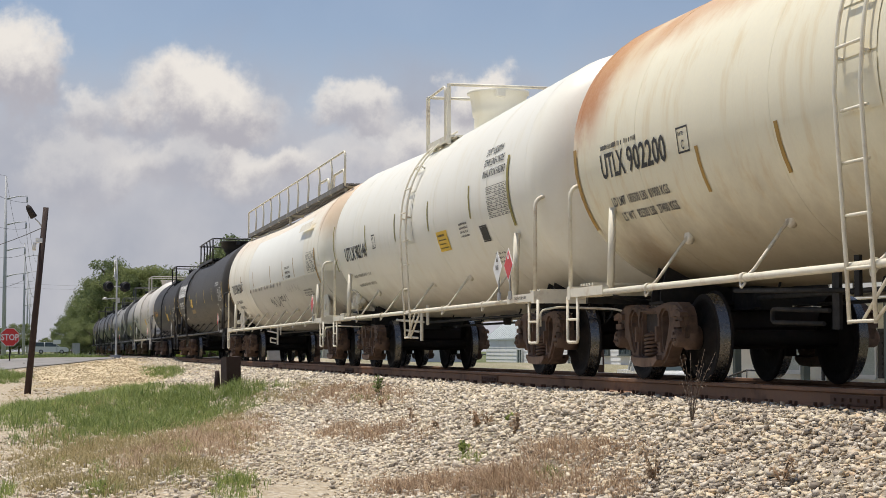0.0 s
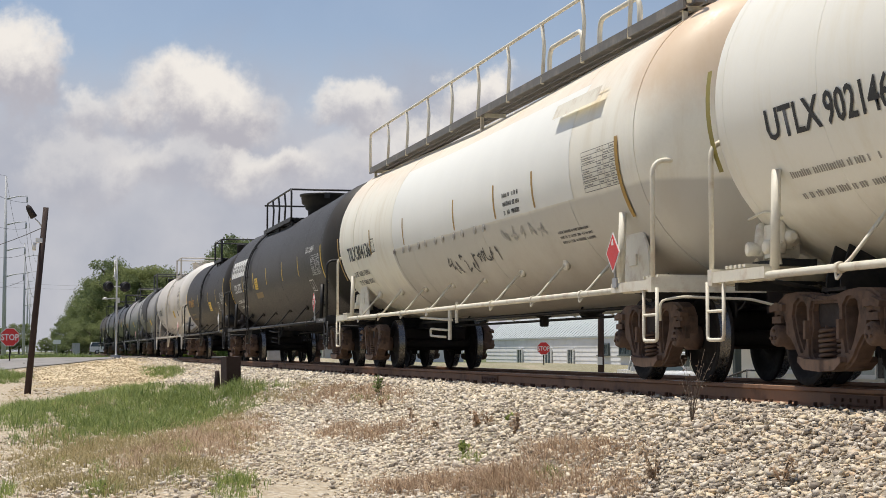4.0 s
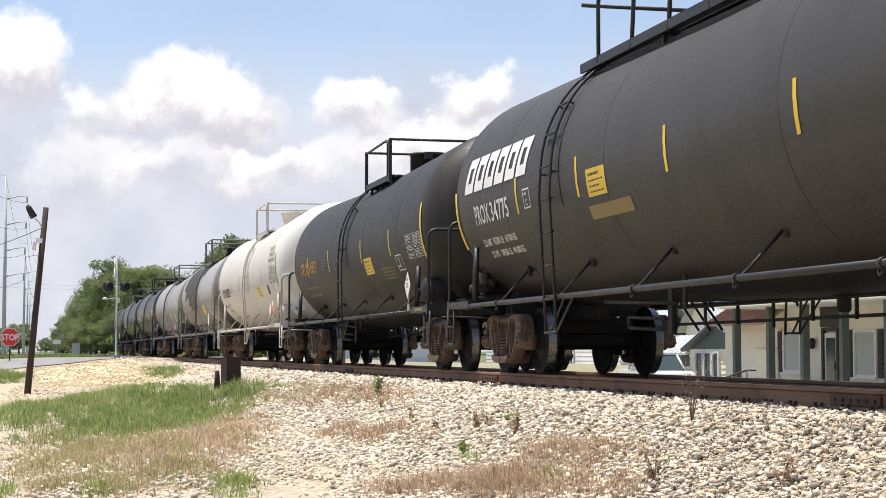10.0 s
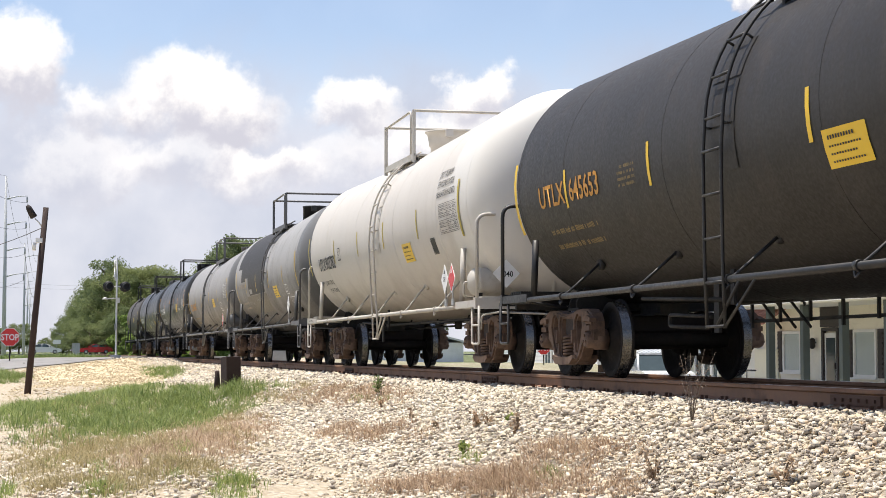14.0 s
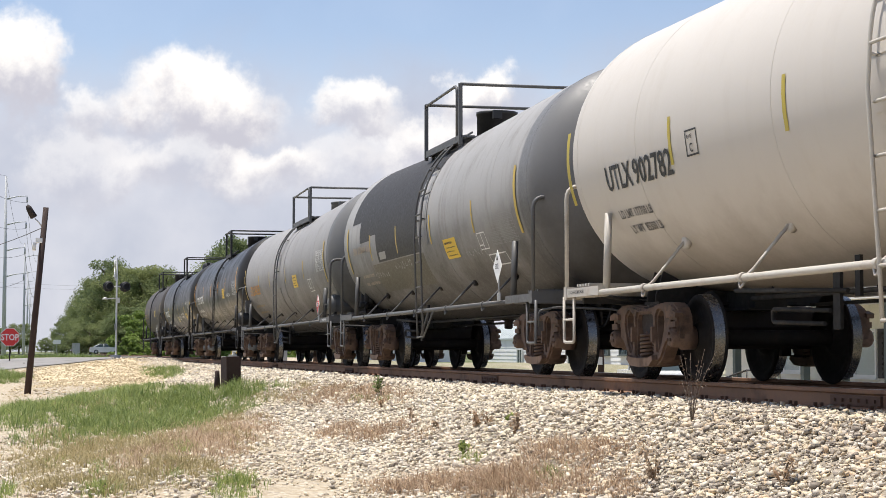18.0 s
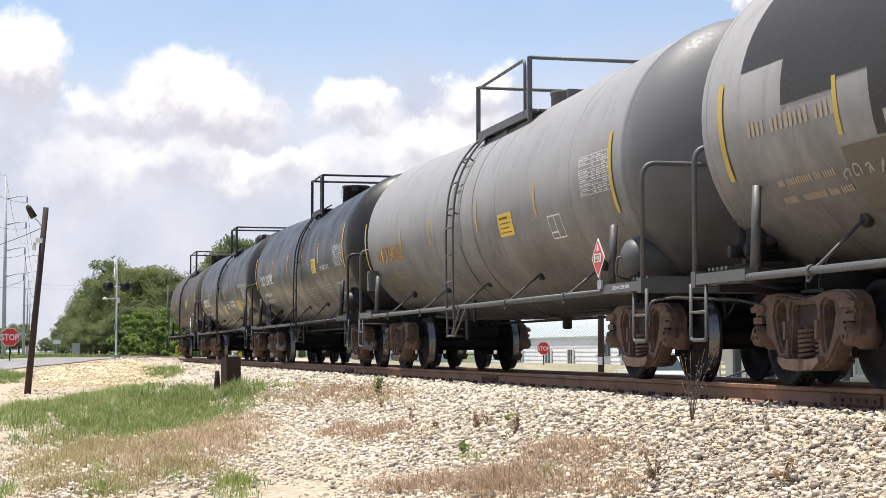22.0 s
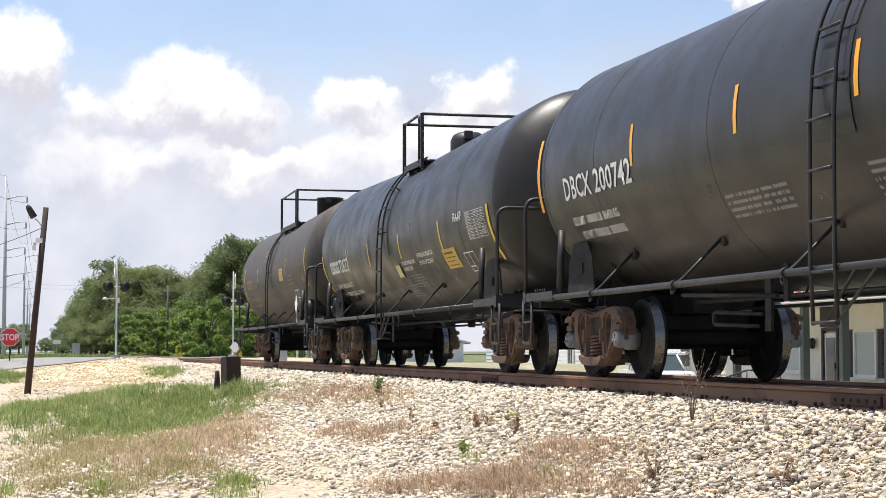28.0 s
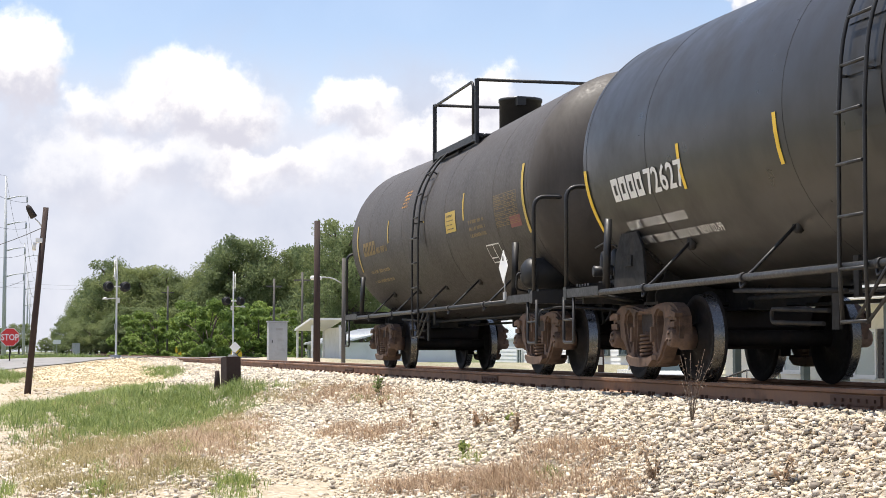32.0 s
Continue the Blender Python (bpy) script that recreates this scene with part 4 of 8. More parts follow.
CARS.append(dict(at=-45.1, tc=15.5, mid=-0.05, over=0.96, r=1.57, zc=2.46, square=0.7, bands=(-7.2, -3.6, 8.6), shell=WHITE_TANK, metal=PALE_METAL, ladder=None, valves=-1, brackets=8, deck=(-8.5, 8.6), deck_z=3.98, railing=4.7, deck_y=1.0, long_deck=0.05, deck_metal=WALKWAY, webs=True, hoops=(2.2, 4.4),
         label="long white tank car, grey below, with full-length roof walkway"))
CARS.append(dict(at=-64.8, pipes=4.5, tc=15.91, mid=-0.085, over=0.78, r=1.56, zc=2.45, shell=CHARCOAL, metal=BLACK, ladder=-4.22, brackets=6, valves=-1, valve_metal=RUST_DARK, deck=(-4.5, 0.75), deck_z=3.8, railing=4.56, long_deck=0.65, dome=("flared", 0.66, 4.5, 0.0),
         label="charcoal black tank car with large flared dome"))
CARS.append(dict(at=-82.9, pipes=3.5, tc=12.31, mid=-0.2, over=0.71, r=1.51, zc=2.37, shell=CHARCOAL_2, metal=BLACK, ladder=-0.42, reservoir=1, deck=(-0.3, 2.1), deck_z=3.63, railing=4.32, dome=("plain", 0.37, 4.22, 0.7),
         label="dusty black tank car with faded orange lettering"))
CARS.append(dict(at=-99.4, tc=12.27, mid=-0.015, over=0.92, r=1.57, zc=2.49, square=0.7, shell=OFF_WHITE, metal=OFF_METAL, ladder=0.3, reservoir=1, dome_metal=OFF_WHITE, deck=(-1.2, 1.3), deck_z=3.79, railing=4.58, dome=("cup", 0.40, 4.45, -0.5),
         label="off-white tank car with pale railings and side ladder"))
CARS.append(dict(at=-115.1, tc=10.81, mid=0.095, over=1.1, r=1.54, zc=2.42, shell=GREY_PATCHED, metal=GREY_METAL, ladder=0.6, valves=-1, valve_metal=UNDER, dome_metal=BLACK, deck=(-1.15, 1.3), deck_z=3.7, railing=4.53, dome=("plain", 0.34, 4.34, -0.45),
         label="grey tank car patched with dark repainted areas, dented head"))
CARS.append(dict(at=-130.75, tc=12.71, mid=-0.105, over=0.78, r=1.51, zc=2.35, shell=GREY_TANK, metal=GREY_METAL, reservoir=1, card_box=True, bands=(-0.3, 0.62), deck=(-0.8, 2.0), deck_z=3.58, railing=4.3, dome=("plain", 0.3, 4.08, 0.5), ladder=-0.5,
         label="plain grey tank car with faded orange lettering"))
CARS.append(dict(at=-147.25, caps=PALE_CAP, tc=12.49, mid=-0.235, over=0.77, r=1.49, zc=2.42, shell=GLOSS_BLACK, metal=BLACK, ladder=0.55, window=True, reservoir=1, webs=True, deck=(-0.1, 1.5), deck_z=3.62, railing=4.42, dome=("plain", 0.33, 4.32, 0.0),
         label="glossy black tank car with orange stripes"))
CARS.append(dict(at=-164.0, tc=12.38, mid=0.05, over=0.82, r=1.49, zc=2.43, shell=GLOSS_BLACK, metal=BLACK, ladder=-0.3, valves=-1, webs=True, deck=(-0.5, 1.0), deck_z=3.62, railing=4.43, dome=("low", 0.33, 4.24, 0.05),
         label="glossy black tank car with yellow stripes"))
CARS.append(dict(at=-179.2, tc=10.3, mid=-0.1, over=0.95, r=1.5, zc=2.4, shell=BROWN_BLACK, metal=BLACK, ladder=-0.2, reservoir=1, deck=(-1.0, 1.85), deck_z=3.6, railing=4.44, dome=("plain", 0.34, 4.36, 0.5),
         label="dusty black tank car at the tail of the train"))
TRAIN = []
for spec in CARS:
    TRAIN.append((tank_car(spec), spec["at"], spec))

# ---- markings, signs and graffiti on the cars ----
PATCH_DARK = paint("dark grey touch-up paint", (0.031, 0.027, 0.024), 0.1, 0.6, 0.0, 24.0, 0.03)
PATCH_OLIVE = paint("olive brown touch-up paint", (0.085, 0.072, 0.052), 0.2, 0.45, 0.0, 24.0, 0.05)
PATCH_PALE = paint("pale grey touch-up paint", (0.34, 0.33, 0.31), 0.1, 0.5, 0.0, 24.0, 0.1)
PATCH_PEACH = paint("faded orange mark on grey", (0.40, 0.315, 0.24), 0.1, 0.5, 0.0, 24.0, 0.1)
PATCH_WHITE = paint("fresh white paint", (0.86, 0.86, 0.80), 0.04, 0.45, 0.0, 26.0, 0.08)
GREY_BAND = paint("grimy grey paint", (0.46, 0.44, 0.40), 0.08, 0.5, 0.0, 26.0, 0.1)
FADED_INK = paint("faded dark stencil paint", (0.36, 0.34, 0.30), 0.15, 0.7, 0.0, 50.0, 0.05)
SHADOW_INK = paint("thin black spray paint", (0.10, 0.095, 0.09), 0.3, 0.7, 0.0, 60.0, 0.05)


def letter_blocks(car, x0, x1, z, h, n, mat, r, zc, lean=0.0):
    """A row of letter-sized plain blocks."""
    w = (x1 - x0) / n
    v = round_v(z, r, zc)
    for i in range(n):
        bm = B()
        a = x0 + i * w + w * 0.06
        wd, t = w * 0.84, w * 0.26
        patch(bm, a, a + t, v, v + h, r, zc, 0.008, lean), patch(bm, a + wd - t, a + wd, v, v + h, r, zc, 0.008, lean)
        lo = lean * 0.28
        patch(bm, a + t, a + wd - t, v, v + h * 0.28, r, zc, 0.008, lo), patch(bm, a + t + lean - lo, a + wd - t + lean - lo, v + h * 0.72, v + h, r, zc, 0.008, lo)
        part("letter_block", bm, mat, car)


def frame_sheet(car, x0, x1, z0, z1, edge, field, r, zc, name="plate_mark", split=True):
    """A small outlined panel."""
    a, b = round_v(z0, r, zc), round_v(z1, r, zc)
    bm = B()
    t = 0.018
    patch(bm, x0, x1, a, a + t, r, zc), patch(bm, x0, x1, b - t, b, r, zc)
    patch(bm, x0, x0 + t, a + t, b - t, r, zc), patch(bm, x1 - t, x1, a + t, b - t, r, zc)
    if split:
        patch(bm, (x0 + x1) / 2 - 0.012, (x0 + x1) / 2 + 0.012, a + t, b - t, r, zc)
        patch(bm, x0 + t, (x0 + x1) / 2 - 0.012, a + (b - a) * 0.25, a + (b - a) * 0.32, r, zc)
    ob = part(name, bm, edge, car)
    if field:
        bm = B()
        patch(bm, x0 + 0.02, x1 - 0.02, a + 0.02, b - 0.02, r, zc, 0.004)
        part("panel_field", bm, field, ob)


def stroke(bm, pts, w, r, zc, lift=0.007):
    """A sprayed line; pts of x and height round the shell."""
    for (xa, va), (xb, vb) in zip(pts, pts[1:]):
        d = Vector((xb - xa, vb - va))
        if d.length < 1e-6:
            continue
        n = Vector((-d.y, d.x)).normalized() * w / 2
        q = [(xa - n.x, va - n.y), (xb - n.x, vb - n.y), (xb + n.x, vb + n.y), (xa + n.x, va + n.y)]
        bm.faces.new([bm.verts.new(on_tank(x, v, r, zc, lift)) for x, v in q])


def scrawl(car, x, z, w, h, n, mat, r, zc, seed, width=0.03):
    rnd = random.Random(seed)
    bm = B()
    v = round_v(z, r, zc)
    for i in range(n):
        cx = x + w * (i + 0.5) / n
        pts = [(cx + rnd.uniform(-0.5, 0.5) * w / n, v + rnd.uniform(0, h)) for _ in range(5)]
        pts = [(p.x, p.y) for p in smooth_pts([Vector((a, b, 0)) for a, b in pts], 0.12, 4)]
        stroke(bm, pts, width, r, zc)
    tagged(part("graffiti", bm, mat, car, "scrawled graffiti"), kind="stuff")


STRIPES = {0: OCHRE, 1: OLIVE, 2: OCHRE, 3: OLIVE, 4: YELLOW, 5: OCHRE, 6: YELLOW, 7: YELLOW, 8: AMBER, 9: YELLOW, 10: YELLOW}
STRIPES[3] = YELLOW
DULL_YELLOW = paint("dull yellow reflective sheet", (0.55, 0.38, 0.06), 0.1, 0.5, 0.0, 60.0, 0.05)
GOLD = paint("aged gold reflective sheet", (0.47, 0.37, 0.05), 0.1, 0.5, 0.0, 60.0, 0.05)
STRIPES[5] = GOLD
STRIPES[7] = STRIPES[10] = STRIPES[6] = DULL_YELLOW
# per car: stripe places along, heights of the short stripes, ends of the long ones
BARS = [
    ((-3.46, -1.69, 1.0, 3.6), 1.81, 2.24, (-7.0, 6.2), 1.7, 2.6),
    ((-4.02, -1.35, 1.17, 3.79), 2.2, 2.67, (-7.4, 5.85), 1.96, 2.88),
    ((-5.66, -2.75, 0.79, 3.06, 4.88), 2.1, 2.55, (-8.95, 8.05), 1.75, 2.6),
    ((-5.75, -3.24, -0.43, 2.52, 5.16), 2.08, 2.54, (-8.85, 8.5), 1.8, 2.62),
    ((-5.08, -2.3, 1.38, 4.03), 2.0, 2.45, (-7.14, 6.61), 1.82, 2.72),
    ((-4.12, -1.51, 0.96, 3.68), 2.13, 2.6, (-7.3, 6.5), 2.0, 2.83),
]
BARS += [
    ((-3.77, -1.46, 1.1, 3.73), 2.0, 2.46, (-6.0, 6.0), 1.85, 2.72),
    ((-4.38, -2.2, 0.75, 3.6), 1.99, 2.42, (-7.45, 6.52), 1.82, 2.7),
    ((-4.05, -1.33, 0.98, 3.33), 2.26, 2.7, (-7.37, 6.45), 2.03, 2.92),
    ((-4.1, -1.86, 0.9, 3.87), 1.9, 2.34, (-6.92, 6.82), 1.6, 2.36),
    ((-2.76, 0.07, 2.66), 2.22, 2.62, (-5.6, 5.77), 1.84, 2.72),
]
MARKS = ["UTLX", "UTLX", "TILX", "PROX", "UTLX", "UTLX", "", "UTLX", "DBCX", "", ""]
NUMBER_END = [-4.21, -4.06, -5.71, -6.17, -3.89, -4.14, 0, -4.35, -4.09, -4.05, 0]
DIGITS = ["902200", "902146", "304136", "34775", "645653", "902782", "", "640262", "200742", "72627", ""]
# initials from, to; number from; foot; ink
NAMES = [(-6.17, -5.42, -5.33, 2.19, BLACK_INK), (-6.25, -5.21, -5.14, 2.10, BLACK_INK), (-7.98, -7.1, -7.07, 2.08, BLACK_INK), (-7.92, -7.13, -7.08, 2.09, WHITE_INK),
         (-6.16, -5.13, -4.95, 2.07, ORANGE_INK), (-6.1, -5.3, -5.24, 2.05, BLACK_INK), None, (-6.47, -5.47, -5.47, 1.91, ORANGE_INK),
         (-6.44, -5.44, -5.32, 2.10, WHITE_INK), (-6.15, -5.17, -5.12, 1.94, WHITE_INK), (-5.09, -3.95, -3.88, 2.1, FAINT_INK)]
# yellow panel x0, z0, x1, z1; test table x, z, w, h, ink; outlined panel
PANELS = [
    (None, None, None),
    ((1.4, 1.88, 2.4, 2.12), (4.57, 2.13, 1.2, 0.42, BLACK_INK), (4.0, 1.87, 4.6, 2.05)),
    (None, (6.65, 2.1, 1.4, 0.45, SHADOW_INK), None),
    ((-3.1, 2.07, -2.13, 2.32), (6.86, 2.02, 1.36, 0.43, WHITE_INK), (6.2, 1.71, 7.0, 1.92)),
    ((1.35, 1.79, 2.45, 2.04), (5.17, 1.87, 1.45, 0.40, WHITE_INK), (4.22, 1.74, 4.96, 1.97)),
    ((2.17, 1.84, 3.18, 2.09), (5.05, 2.1, 1.3, 0.45, SHADOW_INK), (4.34, 1.86, 4.83, 2.07)),
]
PANELS += [
    ((1.6, 1.75, 2.72, 1.99), (4.2, 1.78, 1.55, 0.40, GREY_INK), (3.65, 1.77, 4.35, 1.97)),
    ((1.65, 1.88, 2.66, 2.12), (5.25, 2.08, 1.2, 0.44, WHITE_INK), (3.85, 1.71, 4.68, 1.95)),
    ((2.2, 2.1, 3.08, 2.36), (5.1, 2.1, 1.22, 0.42, WHITE_INK), (4.7, 1.56, 5.7, 1.75)),
    ((3.5, 1.63, 4.7, 1.87), (5.4, 1.94, 1.22, 0.40, WHITE_INK), (4.75, 1.53, 5.65, 1.77)),
    ((1.36, 2.13, 2.3, 2.38), (4.15, 2.0, 1.3, 0.42, FAINT_INK), (3.3, 1.58, 4.35, 1.79)),
]
SIGNS = {1: [(5.45, 1.42, WHITE_SIGN, BLACK_INK, "1040"), (5.99, 1.43, RED_SIGN, WHITE_INK, "")], 3: [(7.88, 1.39, RED_SIGN, WHITE_INK, "2370")],
         4: [(6.04, 1.40, WHITE_SIGN, BLACK_INK, "3082")], 5: [(5.79, 1.39, WHITE_SIGN, BLACK_INK, "1040"), (6.22, 1.39, RED_SIGN, WHITE_INK, "")],
         6: [(5.39, 1.44, WHITE_SIGN, BLACK_INK, "3082")], 7: [(6.37, 1.33, RED_SIGN, WHITE_INK, "2073")], 10: [(5.2, 1.42, WHITE_SIGN, BLACK_INK, "")],
         2: [(8.01, 1.36, RED_SIGN, WHITE_INK, "")]}


def markings():
    for i, (car, at, spec) in enumerate(TRAIN):
        r, zc = spec["r"], spec["zc"]
        xs, z0, z1, ends, e0, e1 = BARS[i]
        for x in xs:
            bm = B()
            patch(bm, x - 0.036, x + 0.036, round_v(z0, r, zc), round_v(z1, r, zc), r, zc)
            part("reflector_stripe", bm, STRIPES[i], car)
        for x in ends:
            bm = B()
            patch(bm, x - 0.05, x + 0.05, round_v(e0, r, zc), round_v(e1, r, zc), r, zc, 0.012)
            part("reflector_stripe", bm, STRIPES[i], car)
        if NAMES[i]:
            a, b, c, z, ink = NAMES[i]
            if MARKS[i]:
                wrap_text(car, "reporting_mark", MARKS[i], a, z, 0.27, ink, r, zc, width=b - a)
            else:
                letter_blocks(car, a, b, z, 0.25, 4, ink, r, zc)
            if DIGITS[i]:
                wrap_text(car, "car_number", DIGITS[i], c, z, 0.27, ink, r, zc, width=NUMBER_END[i] - c)
            else:
                text_bars(car, "car_number", c, z, 1.0, 0.22, 1, ink, r, zc, seed=i)
            small = {BLACK_INK: FADED_INK, WHITE_INK: GREY_INK}.get(ink, FAINT_INK)
            limits = {0: ("LD LMT  180500 LBS  81900 KGS", "LT WT   82500 LBS  37400 KGS"), 2: ("LD LMT  166200LB  75400KG", "LT WT  96800LB  43900KG"),
                      3: ("LD LMT  153700 LB   69 700 KG", "LT WT   109300 LB   49 600 KG"), 5: ("LD LMT 177700 LB", "LT WT  85300 LB"), 8: ("LD LMT  190600 LB  86450 KG", "LT WT  72700 LB  32950 KG"), 9: ("LD LMT  191000 LBS  86650 KGS", "LT WT  72000 LBS  32650 KGS  NEW 02-99")}.get(i)
            if limits:
                for k, line in enumerate(limits):
                    wrap_text(car, "load_limit", line, a + 0.05 + 0.12 * k, z - 0.30 - 0.16 * k, 0.10, SHADOW_INK if i in (0, 2, 5) else WHITE_INK, r, zc, 0.9)
            else:
                for k in range(2):
                    text_bars(car, "load_limit", a + 0.15, z - 0.33 - 0.17 * k, 1.8, 0.12, 1, small, r, zc, seed=i * 7 + k)
        yel, tab, pan = PANELS[i]
        if yel:
            x0, y0, x1, y1 = yel
            xm, xw = (x0 + x1) / 2 + 0.04, (x1 - x0) * 0.33
            x0, x1 = xm - xw, xm + xw
            a, b = round_v(y0, r, zc) - 0.03, round_v(y1, r, zc) + 0.03
            bm = B()
            patch(bm, x0, x1, a, b, r, zc, 0.007)
            sheet_ = part("notice_sheet", bm, YELLOW if i not in (10, 2, 9) else DULL_YELLOW, car, "yellow notice sheet")
            bm = B()
            for k in range(4):
                v = a + (b - a) * (0.14 + 0.2 * k)
                xx = x0 + 0.09
                while xx < x1 - 0.1 - 0.1 * (k % 2):
                    patch(bm, xx, xx + 0.026, v, v + (b - a) * (0.10 if k == 3 else 0.05), r, zc, 0.011)
                    xx += 0.045
            tagged(part("notice_print", bm, BLACK_INK, sheet_), kind="stuff")
        if tab:
            x, z, w, h, ink = tab
            x, w = x + 0.15 * w, 0.84 * w
            table(car, x, z, w, h, ink, r, zc, seed=i)
        if pan:
            dark = i in (3, 4, 6, 7, 8, 9, 10)
            pm, pw = (pan[0] + pan[2]) / 2, (pan[2] - pan[0]) * 0.31
            frame_sheet(car, pm - pw, pm + pw, pan[1] - 0.02, pan[3] + 0.02, WHITE_INK if dark else BLACK_INK, BLACK_INK if i in (1, 5) else None, r, zc)
        if i in (0, 1, 2, 3, 5):
            px = {0: -3.9, 1: -3.4, 2: -5.6, 3: -5.45, 5: -3.72}[i]
            ink = WHITE_INK if i == 3 else BLACK_INK
            frame_sheet(car, px, px + 0.29, zc - 0.33, zc - 0.08, ink, None, r, zc, split=False)
            wrap_text(car, "plate_word", "PLATE", px + 0.045, zc - 0.165, 0.04, ink, r, zc, 0.9)
            wrap_text(car, "plate_letter", "C", px + 0.10, zc - 0.295, 0.09, ink, r, zc, 0.9)
        for x, z, face, ink, digits in SIGNS.get(i, ()):
            placard(car, x, z, 0.22, -1.60, face, ink, digits)
        # sill stencil
        s = 1 if i in (1, 3, 4, 7) else -1
        end, mid = spec["tc"] / 2 + END, spec.get("mid", 0.0)
        if i in (1, 3, 4, 5, 7):
            me = lettering("2 INCH HF COMP SHOES", 0.04, 0.9)
            me.transform(Matrix.Translation((mid + s * (end - 0.55) - 0.36, -1.568, 0.97)) @ Matrix.Rotation(math.pi / 2, 4, "X"))
            part("sill_stencil", me, {3: WHITE_INK, 4: YELLOW, 7: WHITE_INK}.get(i, BLACK_INK), car)
    car, _, s = TRAIN[0]
    r, zc = s["r"], s["zc"]
    text_bars(car, "owner_line", -6.2, 2.49, 1.2, 0.10, 1, BLACK_INK, r, zc, seed=2)
    for k, (i, x) in enumerate(((1, 4.55), (5, 5.1))):
        car, _, s = TRAIN[i]
        r, zc = s["r"], s["zc"]
        ink = BLACK_INK if i == 1 else SHADOW_INK
        for n, line in enumerate(("INHALATION HAZARD", "ETHYLENE OXIDE", "DOT 105J300W")):
            wrap_text(car, "contents_stencil", line, x, zc + 0.17 + 0.155 * n, 0.105, ink, r, zc, 0.78 if n == 0 else 0.9)
    # diamond sign on the end of the off-white car, facing along the train
    car, _, s = TRAIN[5]
    xe = s.get("mid", 0.0) + s["tc"] / 2 + END + 0.03
    sign = B()
    q = [(-1.134 + 0.2 * a, 1.404 + 0.2 * b) for a, b in ((-1, 0), (0, -1), (1, 0), (0, 1))]
    f = [sign.verts.new((xe, y, z)) for y, z in q], [sign.verts.new((xe + 0.005, y, z)) for y, z in q]
    sign.faces.new(f[0]), sign.faces.new(f[1][::-1])
    for k in range(4):
        sign.faces.new((f[0][k], f[1][k], f[1][(k + 1) % 4], f[0][(k + 1) % 4]))
    sign = part("end_placard", sign, WHITE_SIGN, car, "white diamond warning sign")
    me = lettering("1040", 0.085, 0.85)
    w = max(v.co.x for v in me.vertices)
    me.transform(Matrix.Translation((xe + 0.009, -1.134 - w / 2, 1.36)) @ Matrix.Rotation(math.pi / 2, 4, "Z") @ Matrix.Rotation(math.pi / 2, 4, "X"))
    part("placard_number", me, BLACK_INK, sign)
    # two black notice panels on the clean cream car
    car, _, s = TRAIN[1]
    r, zc = s["r"], s["zc"]
    text_bars(car, "notice_text", 3.05, 1.98, 0.5, 0.24, 4, BLACK_INK, r, zc, seed=41)
    text_bars(car, "notice_text", 4.35, 1.55, 0.5, 0.2, 3, SHADOW_INK, r, zc, seed=42)
    # the long white car: fresh paint, vent plugs, hood, graffiti
    car, _, s = TRAIN[2]
    r, zc = s["r"], s["zc"]
    bm = B()
    patch(bm, -3.65, 6.4, round_v(2.075, r, zc), round_v(3.42, r, zc), r, zc, 0.003)
    part("paint_patch", bm, PATCH_WHITE, car)
    for k in range(11):
        bm = B()
        x = -3.62 + 0.60 * k + 0.11 * (k % 2)
        c = on_tank(x, round_v(2.03, r, zc), r, zc, 0.004)
        lathe(bm, [(-0.012, 0.06), (0.0, 0.06), (0.0, 0.045), (-0.01, 0.045)], 14, "Y", c)
        plug = part("vent_plug", bm, GREY_BAND, car)
        bm = B()
        lathe(bm, [(-0.018, 0.038), (-0.012, 0.038)], 14, "Y", c)
        part("cap", bm, RUST if k == 0 else FADED_INK, plug)
    bm = B()
    v = round_v(3.05, r, zc)
    patch(bm, 5.7, 7.4, v, v + 0.18, r, zc, 0.09), patch(bm, 5.7, 7.4, v + 0.18, v + 0.2, r, zc, 0.02)
    for x in (5.7, 7.4):
        patch(bm, x, x + 0.02, v, v + 0.2, r, zc, 0.06)
    part("rain_hood", bm, PALE_METAL, car)
    scrawl(car, -0.3, 1.47, 2.3, 0.34, 9, SHADOW_INK, r, zc, 5)
    scrawl(car, 1.9, 1.55, 0.9, 0.28, 3, SHADOW_INK, r, zc, 8)
    scrawl(car, 3.1, 1.75, 2.0, 0.25, 5, GREY_BAND, r, zc, 9)
    text_bars(car, "notice_text", 3.5, 2.11, 0.8, 0.34, 3, BLACK_INK, r, zc, seed=4)
    text_bars(car, "notice_text", 5.4, 1.62, 1.2, 0.2, 3, SHADOW_INK, r, zc, seed=6)
    # the charcoal car: slanted white emblem, class stencil
    car, _, s = TRAIN[3]
    r, zc = s["r"], s["zc"]
    letter_blocks(car, -8.4, -5.25, 2.55, 0.50, 6, WHITE_INK, r, zc, 0.14)
    wrap_text(car, "class_stencil", "DOT 112J400W", 6.44, 2.54, 0.13, WHITE_INK, r, zc, 0.95)
    bm = B()
    patch(bm, -3.0, -1.6, round_v(1.8, r, zc), round_v(1.95, r, zc), r, zc)
    part("paint_patch", bm, FAINT_INK, car)
    # the dusty black car
    car, _, s = TRAIN[4]
    r, zc = s["r"], s["zc"]
    text_bars(car, "notice_text", -3.24, 2.07, 0.55, 0.26, 4, FAINT_INK, r, zc, seed=4)
    text_bars(car, "notice_text", 3.0, 1.62, 1.0, 0.26, 4, FAINT_INK, r, zc, seed=5)
    # the patched grey car
    car, _, s = TRAIN[6]
    r, zc = s["r"], s["zc"]
    top = r * 1.45
    bm = B()
